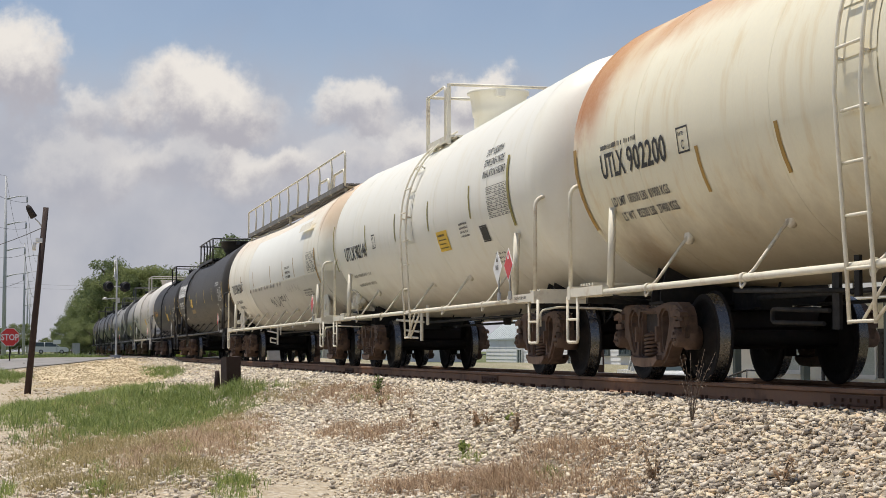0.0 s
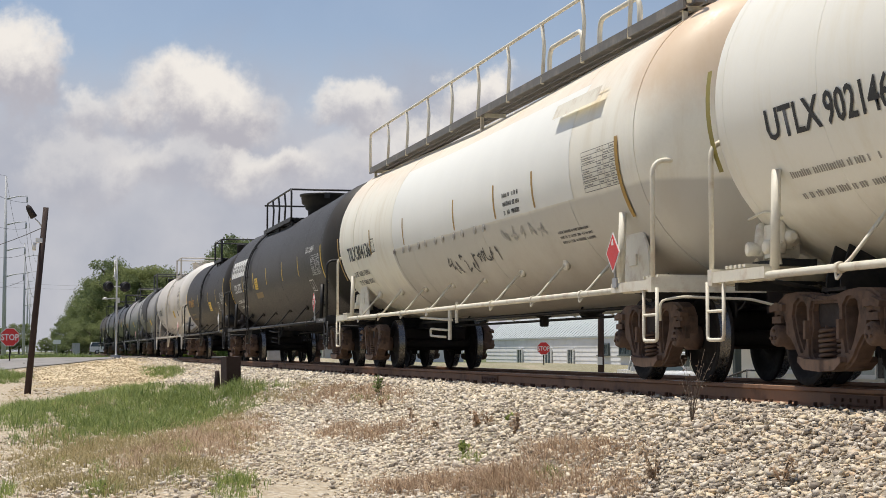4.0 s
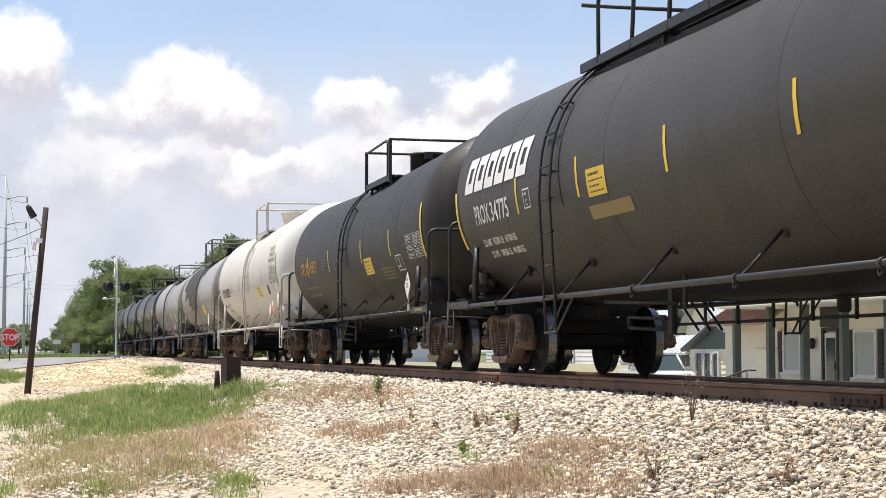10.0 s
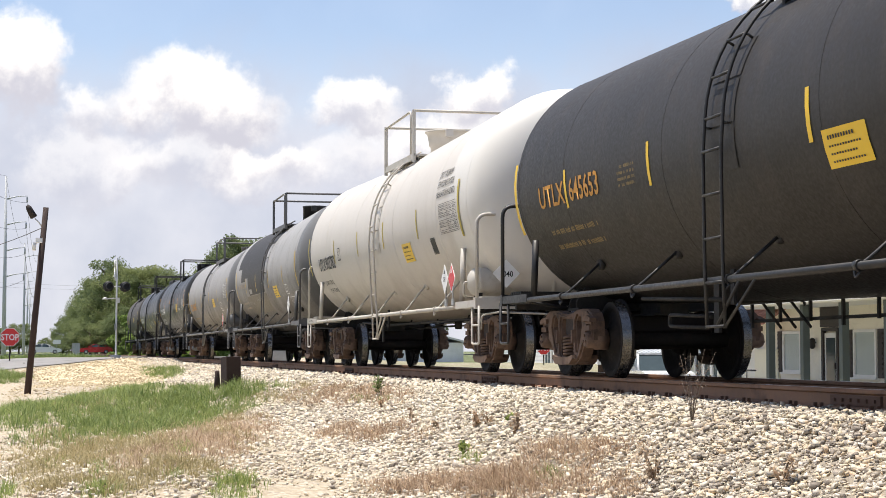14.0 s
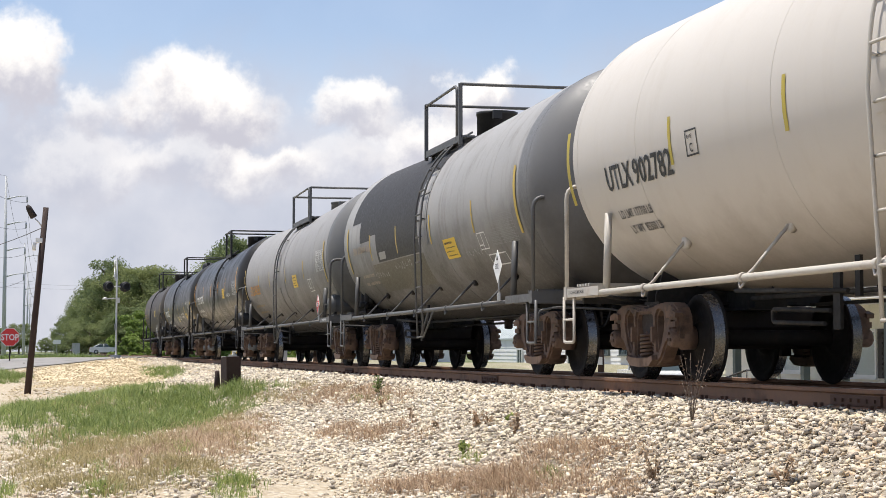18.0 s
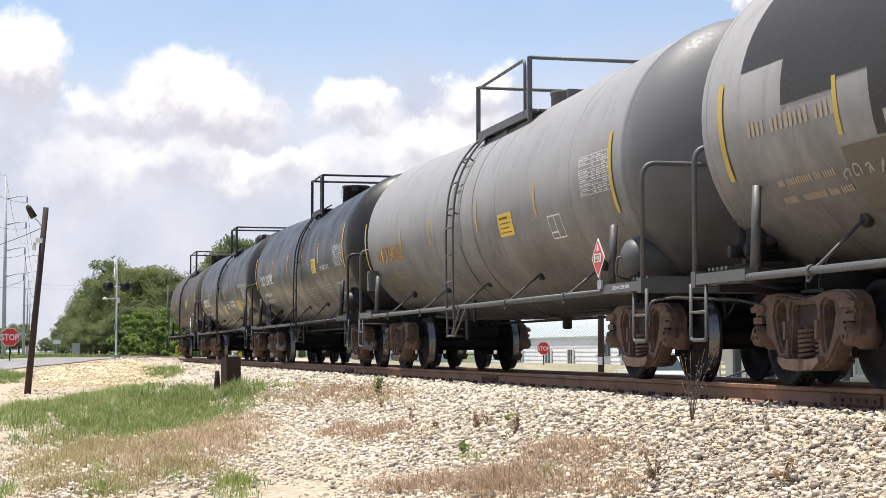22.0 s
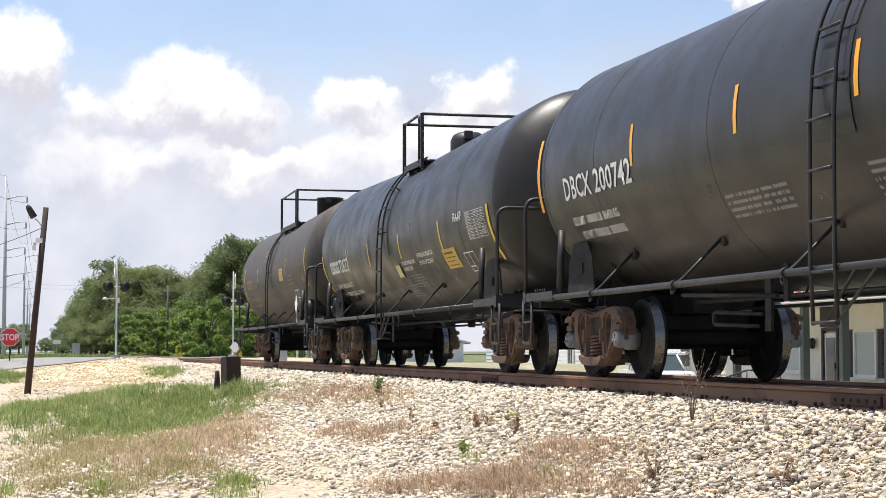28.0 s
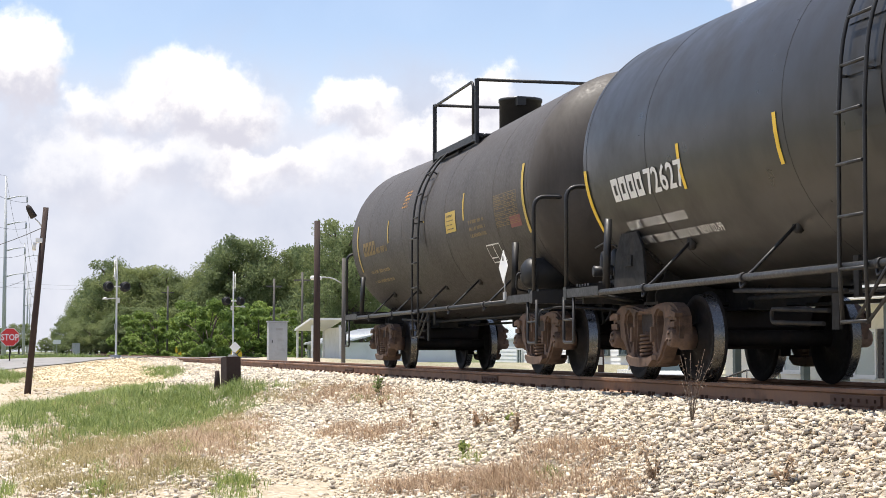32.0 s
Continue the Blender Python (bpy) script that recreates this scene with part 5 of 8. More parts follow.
    for x0, x1, z in ((-5.61, -4.74, 2.76), (-4.74, -3.82, 2.36), (-3.82, -3.22, 2.44), (-3.22, 0.25, 1.93)):
        patch(bm, x0, x1, round_v(z, r, zc), top, r, zc, 0.004)
    patch(bm, 0.25, 0.93, round_v(2.64, r, zc), top * 0.9, r, zc, 0.004)
    part("paint_patch", bm, PATCH_DARK, car, "dark repainted area")
    bm = B()
    patch(bm, -3.84, 0.4, round_v(1.42, r, zc), round_v(1.91, r, zc), r, zc, 0.004)
    part("paint_patch", bm, PATCH_OLIVE, car, "olive brown painted-over area")
    bm = B()
    patch(bm, -3.05, -2.5, round_v(1.97, r, zc), round_v(2.10, r, zc), r, zc, 0.007)
    part("paint_patch", bm, PATCH_PALE, car)
    text_bars(car, "faded_mark", -5.45, 2.17, 1.7, 0.26, 1, PATCH_PEACH, r, zc, seed=61)
    for k in range(2):
        text_bars(car, "faded_mark", -5.2, 1.72 - 0.14 * k, 1.3, 0.12, 1, PATCH_PEACH, r, zc, seed=62 + k)
    scrawl(car, -2.0, 1.72, 1.4, 0.16, 7, GREY_INK, r, zc, 3, 0.018)
    scrawl(car, -4.0, 1.66, 1.3, 0.14, 7, GREY_INK, r, zc, 4, 0.018)
    scrawl(car, 2.9, 1.68, 1.1, 0.14, 7, GREY_INK, r, zc, 6, 0.018)
    bm = B()
    patch(bm, 4.0, 4.85, round_v(1.52, r, zc), round_v(1.66, r, zc), r, zc)
    frame_sheet(car, 4.0, 4.85, 1.52, 1.68, WHITE_INK, None, r, zc, "contents_panel", False)
    bm.free()
    # glossy black cars: stencils
    car, _, s = TRAIN[8]
    r, zc = s["r"], s["zc"]
    wrap_text(car, "contents_stencil", "URETHANE POLYOL", 3.5, 2.09, 0.105, WHITE_INK, r, zc, 0.85)
    text_bars(car, "notice_text", -1.9, 1.55, 1.35, 0.28, 4, GREY_INK, r, zc, seed=3)
    text_bars(car, "notice_text", 0.9, 1.45, 1.4, 0.42, 6, GREY_INK, r, zc, seed=13)
    text_bars(car, "notice_text", 3.2, 1.62, 1.2, 0.22, 3, GREY_INK, r, zc, seed=23)
    car, _, s = TRAIN[9]
    r, zc = s["r"], s["zc"]
    wrap_text(car, "class_stencil", "FRA-AIP", 4.85, 2.25, 0.13, WHITE_INK, r, zc, 0.85)
    wrap_text(car, "notice_text", "# FIBERGLASS INSULATION", 2.05, 1.87, 0.075, WHITE_INK, r, zc, 0.9)
    wrap_text(car, "notice_text", "DO NOT EXCEED 450 F", 2.08, 1.75, 0.075, WHITE_INK, r, zc, 0.9)
    wrap_text(car, "notice_text", "CONSULT OWNER BEFORE", 0.78, 1.80, 0.07, WHITE_INK, r, zc, 0.85)
    wrap_text(car, "notice_text", "REPAIRING TANK", 0.82, 1.70, 0.07, WHITE_INK, r, zc, 0.85)
    text_bars(car, "notice_text", 0.95, 1.42, 0.9, 0.28, 5, GREY_INK, r, zc, seed=3)
    text_bars(car, "notice_text", 0.3, 1.28, 0.7, 0.3, 5, GREY_INK, r, zc, seed=33)
    bm = B()
    patch(bm, 0.28, 0.62, round_v(1.62, r, zc), round_v(1.82, r, zc), r, zc, 0.02)
    part("notice_card", bm, paint("pale yellow card", (0.62, 0.55, 0.26), 0.08, 0.5), car)
    # the tail car
    car, _, s = TRAIN[10]
    r, zc = s["r"], s["zc"]
    text_bars(car, "notice_text", -1.8, 2.75, 0.45, 0.34, 5, ORANGE_INK, r, zc, seed=3)
    text_bars(car, "notice_text", 2.9, 1.95, 0.9, 0.3, 3, FAINT_INK, r, zc, seed=5)
    bm = B()
    patch(bm, 5.0, 5.5, round_v(1.95, r, zc), round_v(2.1, r, zc), r, zc)
    part("paint_patch", bm, paint("dull red paint", (0.22, 0.07, 0.06), 0.2, 0.6), car)


markings()

# ---- ground ----
def ground_material():
    m = bpy.data.materials.new("verge")
    m.use_nodes = True
    n = Nodes(m.node_tree)
    co = n.add("TexCoord").outputs["Object"]
    vor = n.add("TexVoronoi", {"Vector": co, "Scale": 22.0})
    stone = n.ramp(n.add("SeparateColor", {0: vor.outputs["Color"]}).outputs[0], [(0.0, (0.24, 0.21, 0.175)), (0.45, (0.44, 0.38, 0.29)), (1.0, (0.58, 0.53, 0.44))])
    big = n.noise(co, 0.35, 5.0, 0.6)
    fine = n.noise(co, 7.0, 6.0, 0.65)
    dirt = n.ramp(fine, [(0.3, (0.30, 0.24, 0.16)), (0.7, (0.54, 0.44, 0.31))])
    col = n.mix(n.add("MapRange", {0: fine, 1: 0.42, 2: 0.6, 3: 0.1, 4: 0.9}).outputs[0], dirt, stone)
    xyz = n.add("SeparateXYZ", {0: co})
    # turf away from the ballast
    turf = n.ramp(fine, [(0.3, (0.045, 0.075, 0.022)), (0.7, (0.13, 0.15, 0.05))])
    # away from the line all is turf; between, patches of it
    far = n.add("MapRange", {0: xyz.outputs[0], 1: -96.0, 2: -104.0, 3: 0.0, 4: 1.0}).outputs[0]
    side = n.add("MapRange", {0: xyz.outputs[1], 1: 13.0, 2: 15.0, 3: 0.0, 4: 0.5}).outputs[0]
    near = n.add("MapRange", {0: xyz.outputs[1], 1: -6.0, 2: -12.0, 3: 0.0, 4: 1.0}).outputs[0]
    k = n.math("MAXIMUM", n.math("MAXIMUM", far, side), near)
    k = n.math("MULTIPLY", k, n.add("MapRange", {0: big, 1: 0.3, 2: 0.5, 3: 0.4, 4: 1.0}).outputs[0])
    col = n.mix(k, col, turf)
    b = n.add("Bump", {"Height": n.math("ADD", vor.outputs["Distance"], fine), "Strength": 0.5, "Distance": 0.02}).outputs[0]
    # fines between the ballast stones, darkened to give the shade of the gaps
    bed = n.math("MULTIPLY", n.add("MapRange", {0: xyz.outputs[1], 1: 3.3, 2: 4.2, 3: 0.0, 4: 1.0}).outputs[0], n.add("MapRange", {0: xyz.outputs[0], 1: -62.0, 2: -46.0, 3: 0.0, 4: 0.75}).outputs[0])
    bed = n.math("MULTIPLY", bed, n.add("MapRange", {0: xyz.outputs[1], 1: 11.5, 2: 10.5, 3: 0.0, 4: 1.0}).outputs[0])
    col = n.mix(bed, col, (0.22, 0.19, 0.15, 1))
    # oil and brake dust between the rails, darkened to throw less light at the tanks
    oily = n.math("MULTIPLY", n.add("MapRange", {0: xyz.outputs[1], 1: 6.4, 2: 6.8, 3: 0.0, 4: 1.0}).outputs[0], n.add("MapRange", {0: xyz.outputs[1], 1: 8.8, 2: 8.4, 3: 0.0, 4: 0.85}).outputs[0])
    col = n.mix(oily, col, (0.05, 0.042, 0.035, 1))
    s = n.add("BsdfPrincipled", {"Base Color": col, "Roughness": 0.95, "Normal": b})
    n.add("OutputMaterial", {0: s.outputs[0]})
    return m


def steps(parts):
    out = []
    for a, b, d in parts:
        k = max(1, round(abs(b - a) / d))
        out += [a + (b - a) * i / k for i in range(k)]
    return out + [parts[-1][1]]


def sheet(name, xs, ys, zf, mat):
    vs = [(x, y, zf(x, y)) for x in xs for y in ys]
    n = len(ys)
    fs = [(i * n + j, (i + 1) * n + j, (i + 1) * n + j + 1, i * n + j + 1) for i in range(len(xs) - 1) for j in range(n - 1)]
    me = bpy.data.meshes.new(name)
    me.from_pydata(vs, [], fs)
    me.shade_smooth()
    me.materials.append(mat)
    return new(name, me)


GROUND = ground_material()
gx = steps([(-4000, -600, 400), (-600, -200, 20), (-200, -108, 4), (-108, -70, 0.75), (-70, -6, 0.4), (-6, 40, 3), (40, 400, 60), (400, 3000, 500)])
gy = steps([(-3000, -300, 400), (-300, -40, 20), (-40, -5, 2.5), (-5, 13, 0.3), (13, 60, 2), (60, 300, 20), (300, 4000, 400)])
tagged(sheet("ground", gx, gy, lambda x, y: ground_z(x, y) + (0.02 * noise.noise((x * 1.7, y * 1.7, 0)) if -70 < x < -5 else 0), GROUND),
       "gravel and dry turf verge beside the track", "ground", kind="structure")

# ---- track ----
RAIL = paint("rusty rail steel", (0.27, 0.15, 0.09), 0.3, 0.75, 0.2, 14.0, 0.4, (0.07, 0.04, 0.03), 1.2, 0.6)
RAIL_TOP = paint("polished rail head", (0.40, 0.38, 0.36), 0.15, 0.3, 1.0, 20.0, 0.05)
TIE = paint("grey creosoted timber", (0.085, 0.07, 0.058), 0.4, 0.9, 0.0, 9.0, 0.5, (0.16, 0.14, 0.12), 2.0, 0.5)
STEEL = paint("rusty plate steel", (0.12, 0.065, 0.042), 0.35, 0.8, 0.1, 12.0, 0.4)


def rail(y):
    """A flat-bottomed rail, following the line."""
    prof = [(-0.07, -0.172), (-0.07, -0.162), (-0.012, -0.148), (-0.009, -0.05), (-0.036, -0.036), (-0.036, -0.006), (-0.028, 0.0),
            (0.028, 0.0), (0.036, -0.006), (0.036, -0.036), (0.009, -0.05), (0.012, -0.148), (0.07, -0.162), (0.07, -0.172)]
    xs = [30, 0, -30, -60, -90, -120, -150, -180] + [-196 - 8 * k for k in range(40)]
    bm = B()
    rings = []
    for x in xs:
        s = -2 * max(0, BEND - x) / 900.0
        k = math.sqrt(1 + s * s)
        rings.append([bm.verts.new((x + s * (y + a) / k, line_y(x) + (y + a) / k, b)) for a, b in prof])
    n = len(prof)
    for a, b in zip(rings, rings[1:]):
        for j in range(n):
            f = bm.faces.new((a[j], a[(j + 1) % n], b[(j + 1) % n], b[j]))
            f.material_index = 1 if j == 6 else 0
    ob = part("rail", bm, [RAIL, RAIL_TOP])
    return tagged(ob, "brown rusty steel rail with a polished top", "rail", "rails of the track")


RAILS = [rail(-0.755), rail(0.755)]
rnd = random.Random(11)
bm = B()
box(bm, 0, 0, -0.19 - 0.085, 0.22, 2.6, 0.17)
TIE_MESH = mesh_of("tie", bm, 0.015)
TIE_MESH.materials.append(TIE)
bm = B()
for s in (-1, 1):
    box(bm, 0, s * 0.755, -0.181, 0.19, 0.36, 0.018)
    for dy in (-0.1, 0.1):
        for dx in (-0.06, 0.06):
            box(bm, dx, s * 0.755 + dy, -0.155, 0.018, 0.03, 0.05)
PLATE_MESH = mesh_of("tie_plate", bm)
PLATE_MESH.materials.append(STEEL)
track = tagged(new("track_bed"), "timber ties with rusty plates under the rails", "track ties", kind="structure")
x = -5.0
while x > -84:
    t = part("tie", TIE_MESH, None, track, m=pose(x, YC + rnd.uniform(-0.04, 0.04), rnd.uniform(-0.01, 0.0), 0, 0, rnd.uniform(-1.5, 1.5)))
    part("tie_plate", PLATE_MESH, None, track, m=pose(x, YC, 0))
    x -= 0.52 + rnd.uniform(-0.02, 0.02)


def stones(name, spots, mat, label):
    """Broken stones, joined into one heap. spots: rows of x, y, z, size."""
    spots = np.array(spots)
    rs = np.random.RandomState(4)
    ico = np.array([(-1, -1, -1), (1, -1, -1), (1, 1, -1), (-1, 1, -1), (-1, -1, 1), (1, -1, 1), (1, 1, 1), (-1, 1, 1)]) * 0.62
    tri = np.array([(0, 2, 1), (0, 3, 2), (4, 5, 6), (4, 6, 7), (0, 1, 5), (0, 5, 4), (1, 2, 6), (1, 6, 5), (2, 3, 7), (2, 7, 6), (3, 0, 4), (3, 4, 7)])
    n = len(spots)
    kinds = ico[None] * rs.uniform(0.45, 1.35, (60, 8, 1)) + rs.normal(0, 0.19, (60, 8, 3))
    v = kinds[rs.randint(0, 60, n)]
    v = v * np.stack([rs.uniform(0.75, 1.5, n), rs.uniform(0.65, 1.1, n), rs.uniform(0.45, 0.85, n)], 1)[:, None] * spots[:, 3][:, None, None] * 0.5
    a, b = rs.uniform(0, 6.28, n), rs.normal(0, 0.7, n)
    ca, sa, cb, sb = np.cos(a), np.sin(a), np.cos(b), np.sin(b)
    x, y, z = v[..., 0], v[..., 1], v[..., 2]
    y, z = y * cb[:, None] - z * sb[:, None], y * sb[:, None] + z * cb[:, None]
    x, y = x * ca[:, None] - y * sa[:, None], x * sa[:, None] + y * ca[:, None]
    v = np.stack([x, y, z], -1) + spots[:, None, :3]
    f = (tri[None] + 8 * np.arange(n)[:, None, None]).reshape(-1, 3)
    me = bpy.data.meshes.new(name)
    me.vertices.add(n * 8)
    me.vertices.foreach_set("co", v.reshape(-1))
    me.loops.add(len(f) * 3)
    me.loops.foreach_set("vertex_index", f.reshape(-1))
    me.polygons.add(len(f))
    me.polygons.foreach_set("loop_start", np.arange(len(f)) * 3)
    me.update(calc_edges=True)
    me.validate()
    me.materials.append(mat)
    return tagged(new(name, me), label, "gravel", kind="stuff")


def stone_material(name, stops, pale=False):
    """Broken stone, each its own tone; pale: mixed towards cream away from the near end of the bed."""
    m = bpy.data.materials.new(name)
    m.use_nodes = True
    n = Nodes(m.node_tree)
    r = n.add("NewGeometry").outputs["Random Per Island"]
    co = n.add("TexCoord").outputs["Object"]
    col = n.ramp(r, stops)
    fine = n.noise(co, 45.0, 4.0, 0.6)
    wide = n.noise(co, 0.7, 4.0, 0.6)
    col = n.mix(0.6, col, n.ramp(fine, [(0.3, (0.55, 0.53, 0.5)), (0.7, (1.0, 1.0, 1.0))]), "MULTIPLY")
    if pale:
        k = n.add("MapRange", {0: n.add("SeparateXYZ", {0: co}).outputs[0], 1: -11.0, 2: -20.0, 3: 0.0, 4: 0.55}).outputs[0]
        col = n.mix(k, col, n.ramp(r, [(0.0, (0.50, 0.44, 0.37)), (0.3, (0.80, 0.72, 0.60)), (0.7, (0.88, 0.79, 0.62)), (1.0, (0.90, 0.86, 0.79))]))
    col = n.mix(0.8, col, n.ramp(wide, [(0.35, (0.78, 0.76, 0.74)), (0.65, (1.0, 0.98, 0.93))]), "MULTIPLY")
    b = n.add("Bump", {"Height": fine, "Strength": 0.4, "Distance": 0.006}).outputs[0]
    s = n.add("BsdfPrincipled", {"Base Color": col, "Roughness": 0.9, "Normal": b})
    n.add("OutputMaterial", {0: s.outputs[0]})
    return m


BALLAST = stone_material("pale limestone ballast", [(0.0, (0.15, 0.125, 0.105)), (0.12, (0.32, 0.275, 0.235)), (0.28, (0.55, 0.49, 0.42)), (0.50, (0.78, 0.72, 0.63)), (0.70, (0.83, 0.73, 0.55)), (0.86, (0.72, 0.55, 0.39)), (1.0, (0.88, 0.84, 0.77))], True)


def ballast():
    rs = np.random.RandomState(8)
    spots = []
    # (x from, x to, y from, y to, stones a square metre, size)
    for x0, x1, y0, y1, dens, size in [(-8.5, -16, 3.4, 6.75, 980, 0.051), (-16, -26, 3.2, 6.75, 600, 0.056), (-26, -42, 3.2, 6.75, 250, 0.066),
                                       (-12, -18, -1.2, 3.4, 560, 0.046), (-18, -26, -1.4, 3.2, 360, 0.05), (-26, -36, -1.6, 3.2, 130, 0.058),
                                       (-42, -60, 3.2, 6.8, 110, 0.075), (-60, -84, 3.5, 6.8, 45, 0.09), (-9, -40, 6.9, 9.6, 50, 0.07)]:
        k = int(abs(x1 - x0) * abs(y1 - y0) * dens)
        xs, ys = rs.uniform(x1, x0, k), rs.uniform(y0, y1, k)
        for x, y in zip(xs, ys):
            d = 1.0
            if y < 3.6:
                d = 0.5 + 1.3 * noise.noise((x * 0.45, y * 0.7, 3.0)) + 0.5 * noise.noise((x * 1.6, y * 2.2, 7.0))
            if 6.30 < y < 8.8 and rs.rand() < 0.35:
                continue
            if rs.rand() < d:
                s = size * (0.45 + 1.05 * rs.rand() ** 1.9)
                spots.append((x, y, ground_z(x, y) - 0.004 + 0.034 * rs.rand() ** 2, s))
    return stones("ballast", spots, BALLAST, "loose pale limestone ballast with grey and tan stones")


ballast()
TRAFFIC = []
bm = B()
for s in (-1, 1):
    box(bm, 0, s * 0.024, -0.10, 0.9, 0.022, 0.085)
    for k in range(6):
        box(bm, -0.36 + 0.145 * k, s * 0.045, -0.10, 0.03, 0.02, 0.03)
JOINT = mesh_of("joint_bar", bm)
JOINT.materials.append(STEEL)
for r_ in RAILS:
    for k, x in enumerate((-13.2, -25.1, -37.0, -48.9, -60.8, -72.7)):
        part("joint_bar", JOINT, None, r_, m=pose(x - (0 if r_ is RAILS[0] else 5.9), YC - 0.755 if r_ is RAILS[0] else YC + 0.755, 0))

# ---- road, crossing and the left side ----
ASPHALT = paint("worn grey asphalt", (0.24, 0.23, 0.22), 0.12, 0.9, 0.0, 40.0, 0.4, (0.10, 0.10, 0.10), 0.5, 0.5)
SAND = paint("pale tan gravel", (0.62, 0.51, 0.34), 0.2, 0.95, 0.0, 7.0, 0.9, (0.44, 0.32, 0.18), 0.6, 0.6)
TIMBER = paint("dark brown weathered pole", (0.045, 0.026, 0.022), 0.3, 0.85, 0.0, 14.0, 0.4, (0.03, 0.02, 0.017), 1.5, 0.6)
GREY_WOOD = paint("grey weathered pole", (0.11, 0.10, 0.09), 0.3, 0.85, 0.0, 14.0, 0.4)
STEEL_POLE = paint("dull steel pole", (0.50, 0.51, 0.52), 0.08, 0.7, 0.0, 20.0, 0.1)
SILVER = paint("silver painted steel", (0.60, 0.59, 0.56), 0.08, 0.5, 0.2, 25.0, 0.1)


def road_z(y):
    d = abs(y - YC)
    return -0.02 - 0.62 * smooth(3.2, 7.5, d) - 0.35 * smooth(8, 20, d)


def strip(name, x0, x1, ys, zf, mat, label, category):
    bm = B()
    rows = [[bm.verts.new((x, y, zf(y))) for x in (x0, (x0 + x1) / 2, x1)] + [bm.verts.new((x, y, zf(y) - 0.15)) for x in (x1, x0)] for y in ys]
    for a, b in zip(rows, rows[1:]):
        for j in range(5):
            bm.faces.new((a[j], a[(j + 1) % 5], b[(j + 1) % 5], b[j]))
    bm.faces.new(rows[0]), bm.faces.new(rows[-1][::-1])
    return tagged(part(name, bm, mat), label, category, kind="structure")


strip("road", -95.5, -87.5, steps([(-60, -4, 2), (-4, 5.6, 0.4)]), lambda y: road_z(y) + 0.05, ASPHALT, "worn grey asphalt road up to the crossing", "road")
strip("road_beyond", -95.5, -87.5, steps([(9.6, 20, 0.5), (20, 80, 4)]), lambda y: road_z(y) + 0.05, ASPHALT, "worn grey asphalt road past the crossing", "road")
crossing = tagged(new("crossing_deck"), "grey level crossing panels between the rails", "crossing", kind="structure")
for k in range(4):
    for y0, y1 in ((5.62, 6.70), (6.90, 8.20), (8.40, 9.58)):
        bm = B()
        box(bm, -88.5 - 2.0 * k, (y0 + y1) / 2, -0.10, 1.98, y1 - y0, 0.16)
        part("panel", bm, ASPHALT, crossing, bevel=0.01)
strip("far_road", -257, -249, steps([(-80, 80, 8)]), lambda y: -0.08, ASPHALT, "distant grey road crossing the line", "road")



def kerb_x(y):
    """The near edge of the flared road."""
    return -84.5 + 2.0 * smooth(4.6, 3.4, y) + 5.4 * smooth(3.8, 0.2, y) + 9.0 * smooth(1.5, -12, y)


bm = B()
rows = [[bm.verts.new((-88.0 + (kerb_x(y) + 88.0) * k / 8, y, ground_z(-88.0 + (kerb_x(y) + 88.0) * k / 8, y) + 0.035)) for k in range(9)] for y in steps([(-14, 5.0, 0.5)])]
for a, b in zip(rows, rows[1:]):
    for k in range(8):
        bm.faces.new((a[k], a[k + 1], b[k + 1], b[k]))
tagged(part("road_apron", bm, ASPHALT), "worn grey asphalt flare of the road at the crossing", "road", kind="structure")


def heap(x, y):
    """How high the gravel lies over the ground."""
    wx, wy = x + 1.6 * noise.noise((x * 0.3, y * 0.6, 1)), y + 0.7 * noise.noise((x * 0.35, y * 0.8, 4))
    k = kerb_x(y)
    return 0.33 * smooth(k + 0.3, k + 2.2, x) * smooth(-54, -62, wx) * smooth(-0.7, 0.6, wy) * smooth(5.6, 4.2, wy) - 0.25


hx, hy = steps([(-84, -52, 0.4)]), steps([(-2.4, 6.0, 0.25)])
tagged(sheet("gravel_bank", hx, hy, lambda x, y: ground_z(x, y) + heap(x, y) + 0.03 * noise.noise((x * 1.3, y * 1.3, 2)), SAND), "bank of pale tan gravel beside the road", "gravel bank", kind="structure")
TAN_STONE = stone_material("tan gravel stones", [(0.0, (0.40, 0.31, 0.19)), (0.5, (0.66, 0.54, 0.35)), (1.0, (0.80, 0.70, 0.52))])
rs_ = np.random.RandomState(12)
spots = []
for _ in range(12000):
    x, y = rs_.uniform(-83.5, -50), rs_.uniform(-0.8, 5.4)
    if heap(x, y) > -0.19 or (x > kerb_x(y) + 0.4 and rs_.rand() < 0.35):
        spots.append((x, y, ground_z(x, y) + max(heap(x, y), 0.0), rs_.uniform(0.03, 0.11)))
stones("tan_gravel", spots, TAN_STONE, "loose tan gravel stones on the bank")


def post(bm, x, y, z0, z1, r, r2=None, lean=(0, 0)):
    tube(bm, [(x, y, z0), (x + lean[0] * 0.5, y + lean[1] * 0.5, (z0 + z1) / 2), (x + lean[0], y + lean[1], z1)], r, 12, r2)


